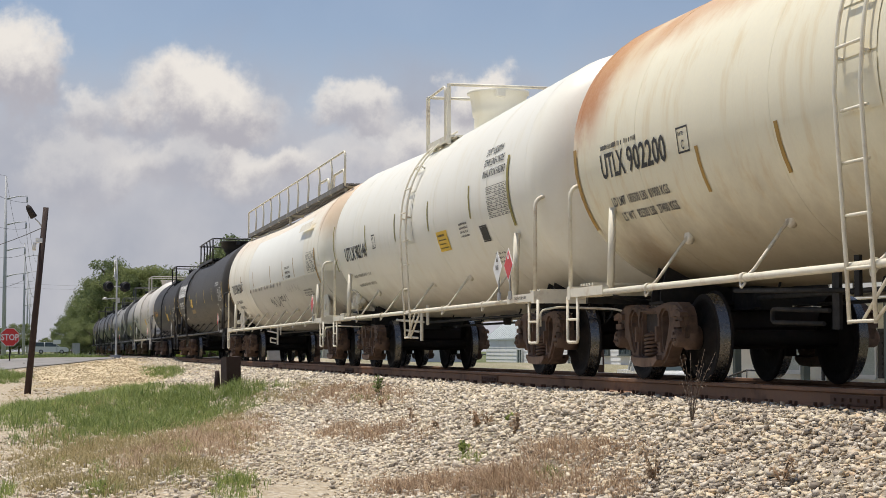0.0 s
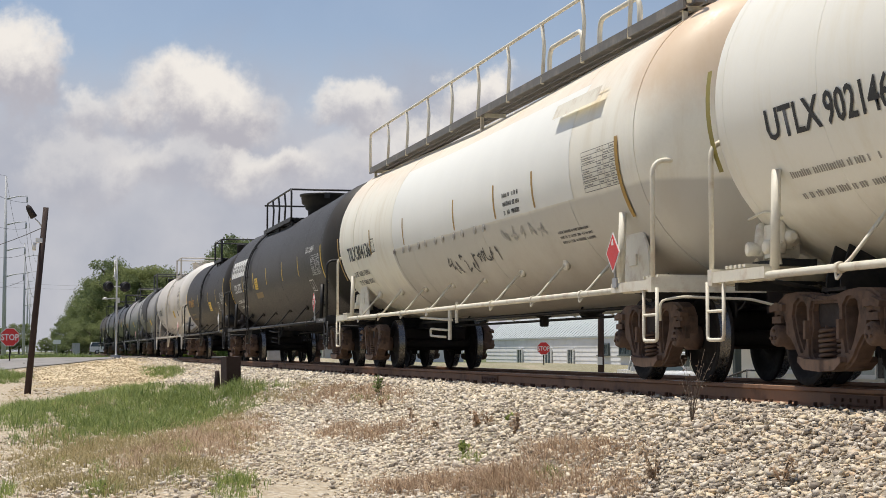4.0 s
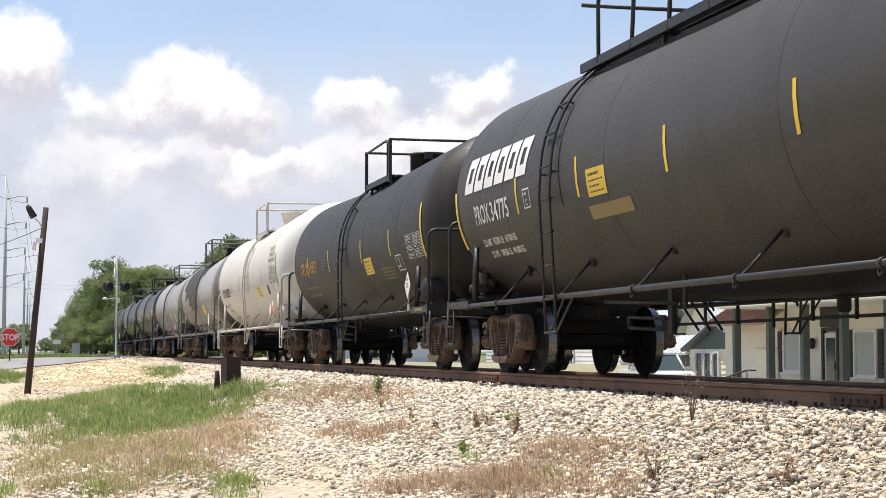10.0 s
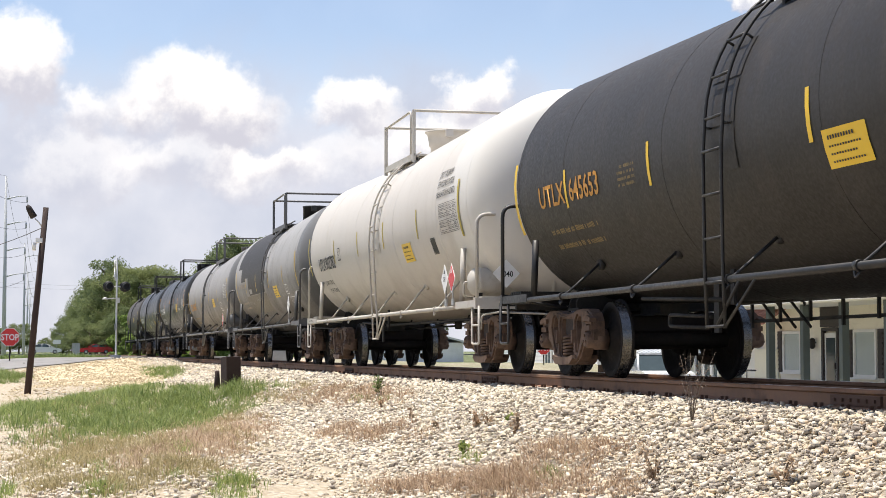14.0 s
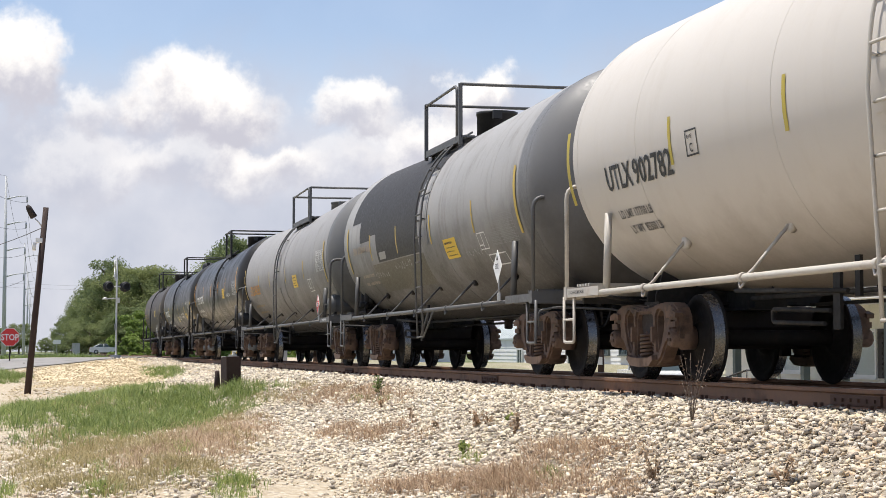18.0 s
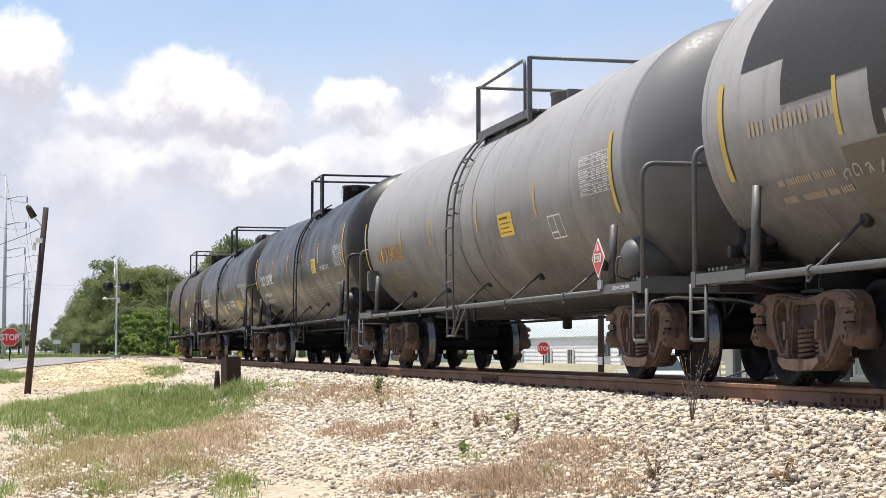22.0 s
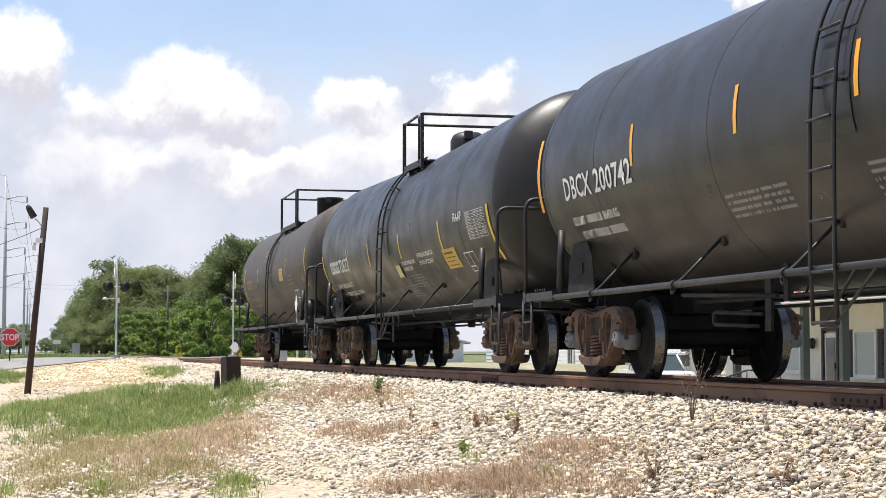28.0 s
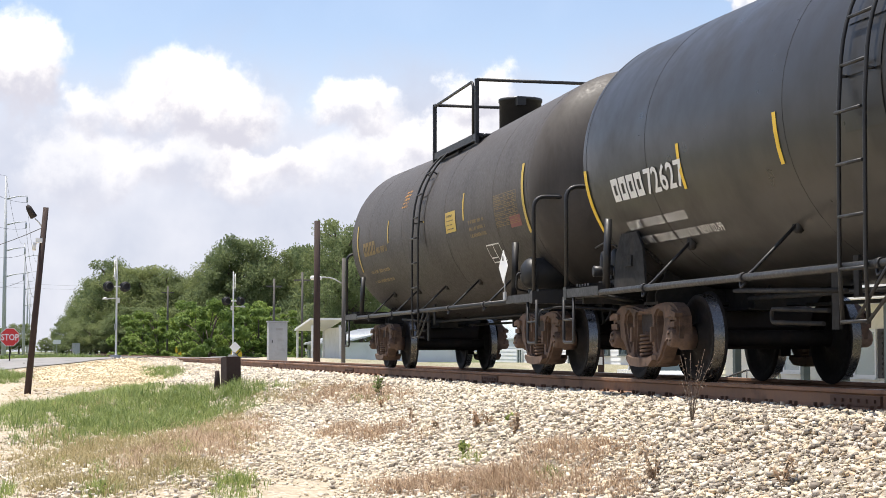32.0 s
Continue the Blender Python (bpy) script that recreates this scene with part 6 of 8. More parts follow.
def utility_pole():
    x, y, z = -52.05, -0.19, ground_z(-52.05, -0.19) - 0.1
    pole = tagged(part("utility_pole", mesh_pole(x, y, z, 4.62, 0.105, 0.085, (0, 0.47)), TIMBER), "dark brown leaning wooden utility pole with lamp and meter box", "utility pole")
    bm = B()
    tube(bm, smooth_pts([(x, y + 0.42, 3.9), (x, y + 0.30, 4.15), (x, y + 0.15, 4.28)], 0.15), 0.02, 7)
    part("lamp_arm", bm, STEEL_POLE, pole)
    bm = B()
    lathe(bm, [(-0.22, 0.07), (-0.2, 0.11), (0.1, 0.09), (0.2, 0.05)], 14, "Z")
    part("flood_lamp", bm, RUST_DARK, pole, m=pose(x, y + 0.02, 4.5, 30, 10, 0))
    bm = B()
    box(bm, x + 0.12, y + 0.28, 3.62, 0.16, 0.20, 0.14)
    lathe(bm, [(-0.12, 0.05), (0.1, 0.07), (0.12, 0.03)], 12, "Z", (x + 0.1, y + 0.14, 3.44))
    part("meter_box", bm, WHITE_SIGN, pole, bevel=0.01)


def mesh_pole(x, y, z0, z1, r, r2, lean=(0, 0)):
    bm = B()
    post(bm, x, y, z0, z1, r, r2, lean)
    return mesh_of("pole", bm)


utility_pole()


def stop_sign(x, y, z, radius, base, yaw, label="red octagonal stop sign on a steel post"):
    """Faces +x turned by yaw."""
    root = tagged(new("stop_sign"), label, "stop sign")
    root.matrix_basis = pose(x, y, base, 0, 0, yaw)
    h = z - base
    bm = B()
    box(bm, -0.03, 0, h / 2 + 0.1, 0.05, 0.06, h + 0.4)
    part("post", bm, RUST_DARK, root)
    for nm, rr, off, mat in (("border", radius, 0.0, WHITE_SIGN), ("face", radius * 0.94, 0.006, RED_SIGN)):
        bm = B()
        q = [(rr * math.cos(a), rr * math.sin(a)) for a in (math.pi / 8 + math.pi / 4 * k for k in range(8))]
        f = [bm.verts.new((off, a, h + b)) for a, b in q], [bm.verts.new((off + 0.004, a, h + b)) for a, b in q]
        bm.faces.new(f[0]), bm.faces.new(f[1][::-1])
        for k in range(8):
            bm.faces.new((f[0][k], f[1][k], f[1][(k + 1) % 8], f[0][(k + 1) % 8]))
        part(nm, bm, mat, root)
    me = lettering("STOP", radius * 0.66, 0.8)
    w = max(v.co.x for v in me.vertices)
    me.transform(Matrix.Translation((0.016, -w / 2, h - radius * 0.32)) @ Matrix.Rotation(math.pi / 2, 4, "Z") @ Matrix.Rotation(math.pi / 2, 4, "X"))
    part("word", me, WHITE_INK, root)


stop_sign(-81.99, -1.12, 0.98, 0.46, -0.75, -2)
stop_sign(-85.5, 26.0, 0.47, 0.36, -1.6, -14, "small red stop sign far behind the track")
bm = B()
box(bm, -80.0, -0.45, -0.45, 0.06, 0.06, 0.5)
tagged(part("marker_post", bm, GREY_WOOD), "short grey wooden marker post in grass", "post")

# rotten stump posts
bm = B()
box(bm, 0, 0, 0.2, 0.36, 0.34, 0.9)
me = mesh_of("stump", bm, 0.04)
rs_ = random.Random(3)
for v in me.vertices:
    v.co += Vector((rs_.uniform(-0.02, 0.02), rs_.uniform(-0.02, 0.02), rs_.uniform(-0.03, 0.03)))
tagged(part("wooden_stump", me, TIMBER, m=pose(-38.8, 4.36, ground_z(-38.8, 4.36) + 0.02, 2, 3, 15)), "dark charred square timber stump in the grass", "stump")
bm = B()
tube(bm, [(0, 0, -0.2), (0.01, 0.01, 0.2), (0.03, 0.0, 0.44)], 0.085, 7, 0.05)
tagged(part("wooden_stump", bm, TIMBER, m=pose(-38.6, 4.02, ground_z(-38.6, 4.02), 0, 6, 0)), "dark splintered thin post stump in the grass", "stump")


def crossing_signal(x, y, z, turn, height, label, plates, drop=1.42):
    """Mast with crossbuck, a pair of lamps on a cross arm and a bell; the lamps face -y before the turn."""
    s = tagged(new("crossing_signal"), label, "crossing signal")
    s.matrix_basis = pose(x, y, z, 0, 0, turn)
    bm = B()
    lathe(bm, [(-0.3, 0.16), (0.12, 0.16), (0.14, 0.07), (0.3, 0.05), (height, 0.042), (height + 0.02, 0.02)], 14, "Z")
    part("mast", bm, SILVER, s)
    bm = B()
    box(bm, 0, 0, 0.05, 0.5, 0.5, 0.22)
    part("base", bm, GALV, s, bevel=0.02)
    for a in (45, -45):
        bm = B()
        box(bm, 0, 0, 0, 1.2, 0.02, 0.22)
        part("crossbuck_board", bm, WHITE_SIGN, s, m=pose(0, -0.09 - 0.02 * (a > 0), height - 0.62, 0, a, 0))
    bm = B()
    tube(bm, [(-0.42, -0.02, height - drop), (0.42, -0.02, height - drop)], 0.035, 8)
    arm = part("cross_arm", bm, SILVER, s, m=pose(0, 0, 0, 0, 0, -72))
    for sx in (-1, 1):
        for sy in (-1, 1):
            bm = B()
            lathe(bm, [(0.0, 0.255), (0.015 * sy, 0.255), (0.02 * sy, 0.10)], 20, "Y", (sx * 0.42, sy * 0.08, height - drop))
            part("background_disc", bm, BLACK, arm)
            bm = B()
            lathe(bm, [(0, 0.16), (sy * 0.26, 0.165), (sy * 0.26, 0.15), (sy * 0.05, 0.145)], 18, "Y", (sx * 0.42, sy * 0.10, height - drop))
            part("lamp_hood", bm, BLACK, arm)
    bm = B()
    tube(bm, [(0, 0, height - 2.0), (0, -0.5, height - 2.02)], 0.03, 7)
    lathe(bm, [(-0.06, 0.14), (0.0, 0.13), (0.06, 0.05)], 14, "Z", (0, -0.55, height - 2.0))
    box(bm, 0, 0.06, height - 2.1, 0.16, 0.18, 0.26)
    part("bell", bm, SILVER, s)
    for z_, w, h, mat in plates:
        bm = B()
        box(bm, 0, -0.09, z_, w, 0.012, h)
        part("sign_plate", bm, mat, s)


BLUE_SIGN = paint("blue sign sheet", (0.06, 0.12, 0.35), 0.06, 0.5)
crossing_signal(-84.9, 3.90, ground_z(-84.9, 3.90), -6, 4.95, "silver crossing signal mast with black lamp discs near the road", [(1.55, 0.45, 0.3, GALV)])
crossing_signal(-98.4, 11.17, ground_z(-98.4, 11.17), 174, 4.95, "silver crossing signal mast with lamps beyond the track", [(1.6, 0.45, 0.22, BLUE_SIGN)], 1.7)
bm = B()
box(bm, 0, 0, -0.9, 0.05, 0.05, 1.8)
root = tagged(part("diamond_sign", bm, GALV, m=pose(-97.4, 11.17, 0.55, 0, 0, 0)), "white diamond sign on a thin post beside the crossing", "road sign")
bm = B()
box(bm, 0.04, 0, 0, 0.01, 0.46, 0.46)
part("face", bm, WHITE_SIGN, root, m=pose(0, 0, 0, 45, 0, 0))


def warning_disc(x, y, z, base):
    root = tagged(new("railroad_warning_sign"), "round yellow railroad warning sign with black cross", "road sign")
    root.matrix_basis = pose(x, y, base, 0, 0, -5)
    bm = B()
    box(bm, -0.04, 0, (z - base) / 2, 0.06, 0.06, z - base)
    part("post", bm, GALV, root)
    bm = B()
    lathe(bm, [(0, 0.38), (0.01, 0.38)], 28, "X", (0, 0, z - base))
    part("disc", bm, YELLOW, root)
    for a in (45, -45):
        bm = B()
        box(bm, 0.02 + (0.004 if a > 0 else 0), 0, 0, 0.006, 0.72, 0.08)
        part("cross_bar", bm, BLACK_INK, root, m=pose(0, 0, z - base, a, 0, 0))


for px_, d_, z_ in ((320, 130.0, 0.41), (419, 112.0, 0.10)):
    a_ = radians(13.526) - math.atan((784 - px_) / 3000)
    warning_disc(-d_ * math.cos(a_), d_ * math.sin(a_), z_, -0.6)


def bearing(px, d):
    """A place d metres off, on the bearing of a mark of the view."""
    a = radians(13.526) - math.atan((784 - px) / 3000)
    return -d * math.cos(a), d * math.sin(a)


# small roadside things far down the line
x, y = bearing(102, 240)
bm = B()
box(bm, x, y, 0.6, 0.08, 0.08, 2.2)
root = tagged(part("road_sign", bm, GALV), "small white road sign on a post far down the road", "road sign")
bm = B()
box(bm, x + 0.06, y, 1.6, 0.02, 1.0, 0.6)
part("face", bm, WHITE_SIGN, root)
x, y = bearing(136, 235)
bm = B()
box(bm, x, y, 0.55, 0.8, 0.95, 1.6)
box(bm, x, y, 1.38, 0.9, 1.05, 0.08)
tagged(part("signal_cabinet", bm, GALV, bevel=0.02), "grey steel signal cabinet far down the line", "cabinet")
for px_, d_, h_, r_, lab in ((297, 140, 5.6, 0.09, "thin dark pole among the trees"), (485, 110, 5.0, 0.09, "thin dark pole with insulators near the crossing"), (535, 105, 5.2, 0.08, "thin grey wooden pole near the trees")):
    x, y = bearing(px_, d_)
    p_ = tagged(part("pole", mesh_pole(x, y, -0.6, h_, r_, r_ * 0.8), GREY_WOOD), lab, "utility pole")
    bm = B()
    box(bm, x, y, h_ - 0.5, 0.08, 1.0, 0.1)
    part("cross_arm", bm, GREY_WOOD, p_)
x, y = bearing(561, 72)
p_ = tagged(part("utility_pole", mesh_pole(x, y, -0.8, 5.85, 0.155, 0.125), TIMBER), "tall dark wooden utility pole behind the track", "utility pole")
x, y = bearing(608, 78)
p_ = tagged(part("street_lamp", mesh_pole(x, y, -1.0, 4.6, 0.10, 0.08), GREY_WOOD), "street lamp on a dark wooden pole", "street lamp")
bm = B()
tube(bm, smooth_pts([(x, y, 3.4), (x - 0.3, y - 0.5, 3.7), (x - 0.3, y - 1.1, 3.72)], 0.2), 0.03, 7)
part("arm", bm, GALV, p_)
bm = B()
lathe(bm, [(-0.25, 0.04), (-0.2, 0.10), (0.2, 0.12), (0.28, 0.05)], 14, "Y", (x - 0.3, y - 1.25, 3.68))
part("lamp_head", bm, WHITE_SIGN, p_)
x, y = bearing(491, 75)
c_ = tagged(new("signal_cabinet"), "pale grey steel signal cabinet beside the track", "cabinet")
bm = B()
box(bm, x, y, 0.72, 0.6, 0.82, 1.72)
part("body", bm, GALV, c_, bevel=0.015)
bm = B()
box(bm, x, y, 1.62, 0.68, 0.9, 0.06)
part("roof", bm, GALV, c_, bevel=0.01)
bm = B()
box(bm, x + 0.31, y + 0.02, 0.72, 0.02, 0.7, 1.5)
d_ = part("door", bm, GALV, c_, bevel=0.004)
bm = B()
box(bm, x + 0.335, y - 0.26, 0.75, 0.03, 0.03, 0.14)
part("handle", bm, BLACK, d_)
bm = B()
box(bm, x + 0.325, y + 0.05, 1.28, 0.006, 0.3, 0.1)
part("number_bars", bm, GREY_INK, c_)


# ---- transmission line ----
WIRE = plain("dull cable", (0.10, 0.10, 0.11), 0.6)


def transmission():
    tops = []
    for px_, d_, h_ in ((8, 232, 24.4), (43, 372, 24.2), (49, 500, 24.0), (53, 640, 24.0), (57, 820, 24.0)):
        x, y = bearing(px_, d_)
        t = tagged(new("transmission_pole"), "tall grey steel transmission pole with curved arms", "power pole", "line of steel power poles")
        t.matrix_basis = pose(x, y, -0.8)
        part("shaft", mesh_pole(0, 0, -1, h_, 0.32, 0.15), STEEL_POLE, t)
        arms = []
        for k in range(4):
            z = h_ - 2.6 - 3.45 * k
            bm = B()
            e = 2.75 - 0.1 * k
            tube(bm, smooth_pts([(0, 0, z - 0.5), (0, e * 0.5, z - 0.1), (0, e, z)], 0.6), 0.10, 8, 0.05)
            part("arm", bm, STEEL_POLE, t)
            bm = B()
            lathe(bm, [(-0.9, 0.05), (-0.8, 0.11), (-0.2, 0.11), (0, 0.04)], 10, "Z", (0, e, z))
            part("insulator", bm, GALV, t)
            arms.append(Vector((x, y + e, z - 1.7)))
        tops.append(arms + [Vector((x, y, h_ - 0.8))])
    start = [p + Vector((150.0, -12.0, 0.0)) for p in tops[0]]
    line = [start] + tops
    root = tagged(new("power_line"), "thin power cables slung between the steel poles", "power cable")
    for a, b in zip(line, line[1:]):
        for p, q in zip(a, b):
            bm = B()
            pts = []
            for k in range(17):
                t = k / 16
                v = p.lerp(q, t)
                v.z -= 4 * t * (1 - t) * (q - p).length * 0.022
                pts.append(v)
            tube(bm, pts, 0.022, 5, caps=False)
            part("cable", bm, WIRE, root)


transmission()
root = tagged(new("service_line"), "thin service cables across the road", "power cable")
for (pa, da, za), (pb, db, zb) in (((72, 52.05, 4.0), (-200, 60, 3.3)), ((-30, 320, 13.0), (330, 330, 12.6)), ((-30, 320, 12.2), (330, 330, 12.0))):
    a, b = bearing(pa, da), bearing(pb, db)
    bm = B()
    pts = [Vector((*a, za)).lerp(Vector((*b, zb)), k / 12) - Vector((0, 0, 1.2 * (k / 12) * (1 - k / 12))) for k in range(13)]
    tube(bm, pts, 0.012, 5, caps=False)
    part("cable", bm, WIRE, root)

# ---- buildings behind the track ----
WALL_CREAM = paint("cream painted siding", (0.83, 0.79, 0.68), 0.06, 0.7, 0.0, 20.0, 0.15, (0.5, 0.46, 0.37), 0.6, 0.3)
WALL_WHITE = paint("white painted siding", (0.80, 0.80, 0.80), 0.05, 0.65, 0.0, 20.0, 0.1, (0.5, 0.5, 0.48), 0.6, 0.3)
GREEN_PAINT = paint("dark grey-green paint", (0.085, 0.105, 0.10), 0.2, 0.6, 0.0, 20.0, 0.1)
ROOF_GREY = paint("grey-green metal roof", (0.42, 0.46, 0.46), 0.1, 0.5, 0.0, 12.0, 0.1)
ROOF_PALE = paint("pale metal roof", (0.55, 0.57, 0.58), 0.08, 0.4, 0.3, 12.0, 0.1)
RED_ROOF = paint("faded red painted metal", (0.42, 0.20, 0.16), 0.25, 0.6, 0.0, 9.0, 0.15, (0.5, 0.36, 0.32), 1.5, 0.5)
YELLOW_WALL = paint("pale yellow boards", (0.83, 0.78, 0.60), 0.06, 0.7, 0.0, 20.0, 0.1)
TRIM = paint("white trim paint", (0.76, 0.76, 0.74), 0.05, 0.5, 0.0, 30.0, 0.08)
DARK_TRIM = paint("dark brown trim", (0.035, 0.028, 0.025), 0.2, 0.6, 0.0, 30.0, 0.08)
GLASS = paint("dark window glass", (0.05, 0.07, 0.075), 0.15, 0.08, 0.0, 3.0, 0.02)
BLIND = paint("pale window blind", (0.42, 0.48, 0.47), 0.08, 0.25, 0.0, 30.0, 0.05)
FAR_GROUND = -1.45


def window(parent, x0, x1, z0, z1, y, frame, pane, bars=1, shutters=None):
    """A window in a wall that faces -y: frame, sill, panes, bars."""
    bm = B()
    t = 0.09
    for a in (x0, x1):
        box(bm, a, y - 0.03, (z0 + z1) / 2, t, 0.10, z1 - z0 + t)
    for c in (z0, z1):
        box(bm, (x0 + x1) / 2, y - 0.03, c, x1 - x0 - t, 0.10, t)
    w = part("window", bm, frame, parent)
    bm = B()
    box(bm, (x0 + x1) / 2, y - 0.07, z0 - 0.07, x1 - x0 + 0.25, 0.16, 0.05)
    part("sill", bm, frame, w)
    n = bars + 1
    for k in range(n):
        a, b = x0 + (x1 - x0) * k / n, x0 + (x1 - x0) * (k + 1) / n
        bm = B()
        box(bm, (a + b) / 2, y - 0.012, (z0 + z1) / 2, b - a - 0.05, 0.02, z1 - z0 - t)
        part("pane", bm, pane, w)
        if k:
            bm = B()
            box(bm, a, y - 0.03, (z0 + z1) / 2, 0.05, 0.08, z1 - z0 - t)
            part("mullion", bm, frame, w)
    if shutters:
        for a in (x0 - 0.3, x1 + 0.3):
            bm = B()
            box(bm, a, y - 0.03, (z0 + z1) / 2, 0.36, 0.05, z1 - z0 + 0.1)
            for k in range(9):
                box(bm, a, y - 0.065, z0 + (z1 - z0) * (k + 0.5) / 9, 0.28, 0.03, 0.06)
            part("shutter", bm, shutters, w)


def siding(parent, x0, x1, y, z0, z1, mat, pitch=0.2, name="board"):
    """Lapped boards on a wall that faces -y."""
    z = z0
    n = 0
    while z < z1 - 0.02 and n < 40:
        h = min(pitch, z1 - z)
        bm = B()
        vs = [(x0, y - 0.035, z), (x1, y - 0.035, z), (x1, y - 0.012, z + h), (x0, y - 0.012, z + h), (x0, y, z), (x1, y, z), (x1, y, z + h), (x0, y, z + h)]
        v = [bm.verts.new(p) for p in vs]
        for f in ((0, 1, 2, 3), (4, 7, 6, 5), (0, 4, 5, 1), (3, 2, 6, 7), (0, 3, 7, 4), (1, 5, 6, 2)):
            bm.faces.new([v[i] for i in f])
        part(name, bm, mat, parent)
        z += pitch
        n += 1


def restaurant():
    y = 25.0
    g = FAR_GROUND
    h = tagged(new("restaurant"), "cream roadside restaurant with red canopy and dark porch posts", "restaurant")
    bm = B()
    box(bm, -46.0, y + 5, 0.6, 26.0, 10.0, 4.1)
    wall = part("wall", bm, WALL_CREAM, h)
    # walls between the openings
    siding(h, -58.95, -33.05, y, g, 2.6, WALL_CREAM, 0.22)
    window(h, -53.75, -52.45, -0.35, 0.95, y - 0.04, TRIM, BLIND, 0, DARK_TRIM)
    window(h, -48.6, -47.2, -0.45, 0.95, y - 0.04, TRIM, BLIND, 0, DARK_TRIM)
    window(h, -44.6, -43.2, -0.45, 0.95, y - 0.04, TRIM, BLIND, 0, DARK_TRIM)
    bm = B()
    for x in (-50.75, -49.7):
        box(bm, x, y - 0.07, -0.1, 0.12, 0.14, 2.16)
    box(bm, -50.22, y - 0.07, 1.02, 1.17, 0.14, 0.12)
    box(bm, -50.22, y - 0.06, 1.45, 1.4, 0.12, 0.7)
    d = part("door_frame", bm, DARK_TRIM, h)
    bm = B()
    box(bm, -50.22, y - 0.05, -0.1, 0.9, 0.06, 2.0)
    d = part("door", bm, TRIM, h)
    bm = B()
    box(bm, -50.22, y - 0.09, 0.0, 0.62, 0.02, 1.5)
    part("pane", bm, GLASS, d)
    bm = B()
    box(bm, -49.9, y - 0.11, -0.15, 0.05, 0.06, 0.2)
    part("handle", bm, BLACK, d)
    bm = B()
    lathe(bm, [(0.30, 0.05), (0.36, 0.10), (0.60, 0.10), (0.66, 0.03)], 10, "Z", (-51.4, y - 0.16, 0.1))
    box(bm, -51.4, y - 0.06, 0.6, 0.05, 0.12, 0.05)
    part("wall_lamp", bm, BLACK, h)
    # alcove with yellow steps of boards
    bm = B()
    box(bm, -55.1, y - 0.10, -0.3, 1.9, 0.08, 1.4)
    part("shuttered_opening", bm, YELLOW_WALL, h)
    siding(h, -56.0, -54.2, y - 0.14, -1.0, 0.4, YELLOW_WALL, 0.2, "louvre")
    # porch: posts, flat roof with white fascia and sign, low red awning behind
    for x in (-53.3, -50.6, -48.1, -45.5, -42.8):
        bm = B()
        box(bm, x, y - 2.0, (g + 1.75) / 2, 0.22, 0.22, 1.75 - g)
        box(bm, x, y - 2.0, g + 0.15, 0.34, 0.34, 0.3)
        part("porch_post", bm, GREEN_PAINT, h)
    bm = B()
    box(bm, -46.6, y - 1.2, 1.80, 15.0, 2.5, 0.10)
    part("porch_roof", bm, TRIM, h)
    bm = B()
    box(bm, -46.4, y - 2.5, 2.1, 14.6, 0.1, 0.62)
    part("fascia_sign", bm, TRIM, h)
    me = lettering("RESTAURANT", 0.26, 1.0)
    w = max(v.co.x for v in me.vertices)
    me.transform(Matrix.Translation((-49.3, y - 2.562, 1.98)) @ Matrix.Rotation(math.pi / 2, 4, "X") @ Matrix.Diagonal((3.3 / w, 1, 1, 1)))
    part("sign_word", me, RED_SIGN, h)
    canopy = part("awning", mesh_canopy(-58.6, -53.4, y, 1.32, 1.94, 1.0), RED_ROOF, h)
    for k in range(16):
        x = -58.5 + 5.0 * k / 15
        bm = B()
        tube(bm, [(x, y - 0.98, 1.335), (x, y - 0.02, 1.93)], 0.03, 5)
        part("seam", bm, RED_ROOF, canopy)
    # ramp and hand rails
    bm = B()
    box(bm, -50.5, y - 1.2, g + 0.12, 12.5, 2.4, 0.24)
    part("porch_floor", bm, GALV, h)
    bm = B()
    for a, b in (((-55.5, g + 0.55), (-51.6, g + 1.15)), ((-55.5, g + 0.25), (-51.6, g + 0.85)), ((-51.6, g + 1.15), (-50.9, g + 1.15))):
        tube(bm, [(a[0], y - 2.4, a[1]), (b[0], y - 2.4, b[1])], 0.03, 6)
    for k in range(6):
        x = -55.5 + 3.9 * k / 5
        tube(bm, [(x, y - 2.4, g), (x, y - 2.4, g + 0.55 + 0.6 * k / 5)], 0.025, 6)
    part("ramp_rail", bm, BLACK, h)
    bm = B()
    box(bm, -46.0, y + 4.4, 2.9, 27.5, 12.2, 0.25)
    part("roof", bm, ROOF_PALE, h)


def mesh_canopy(x0, x1, y, z0, z1, out):
    bm = B()
    plate_ = [(y - out, z0), (y, z1), (y, z1 - 0.1), (y - out, z0 - 0.1)]
    a = [bm.verts.new((x0, p, q)) for p, q in plate_]
    b = [bm.verts.new((x1, p, q)) for p, q in plate_]
    bm.faces.new(a), bm.faces.new(b[::-1])
    for i in range(4):
        bm.faces.new((a[i], b[i], b[(i + 1) % 4], a[(i + 1) % 4]))
    return mesh_of("canopy", bm)


restaurant()
# pale slab, mostly unseen behind the track, added to bounce light onto the buildings
BOUNCE_CONCRETE = paint("pale concrete", (0.58, 0.56, 0.51), 0.1, 0.9, 0.0, 9.0, 0.3, (0.42, 0.40, 0.36), 0.4, 0.5)
bm = B()
box(bm, -62.0, 20.4, FAR_GROUND - 0.16, 66.0, 13.0, 0.2)
tagged(part("bounce_slab", bm, BOUNCE_CONCRETE), "pale concrete slab added to bounce light at the buildings", "parking lot", kind="structure")


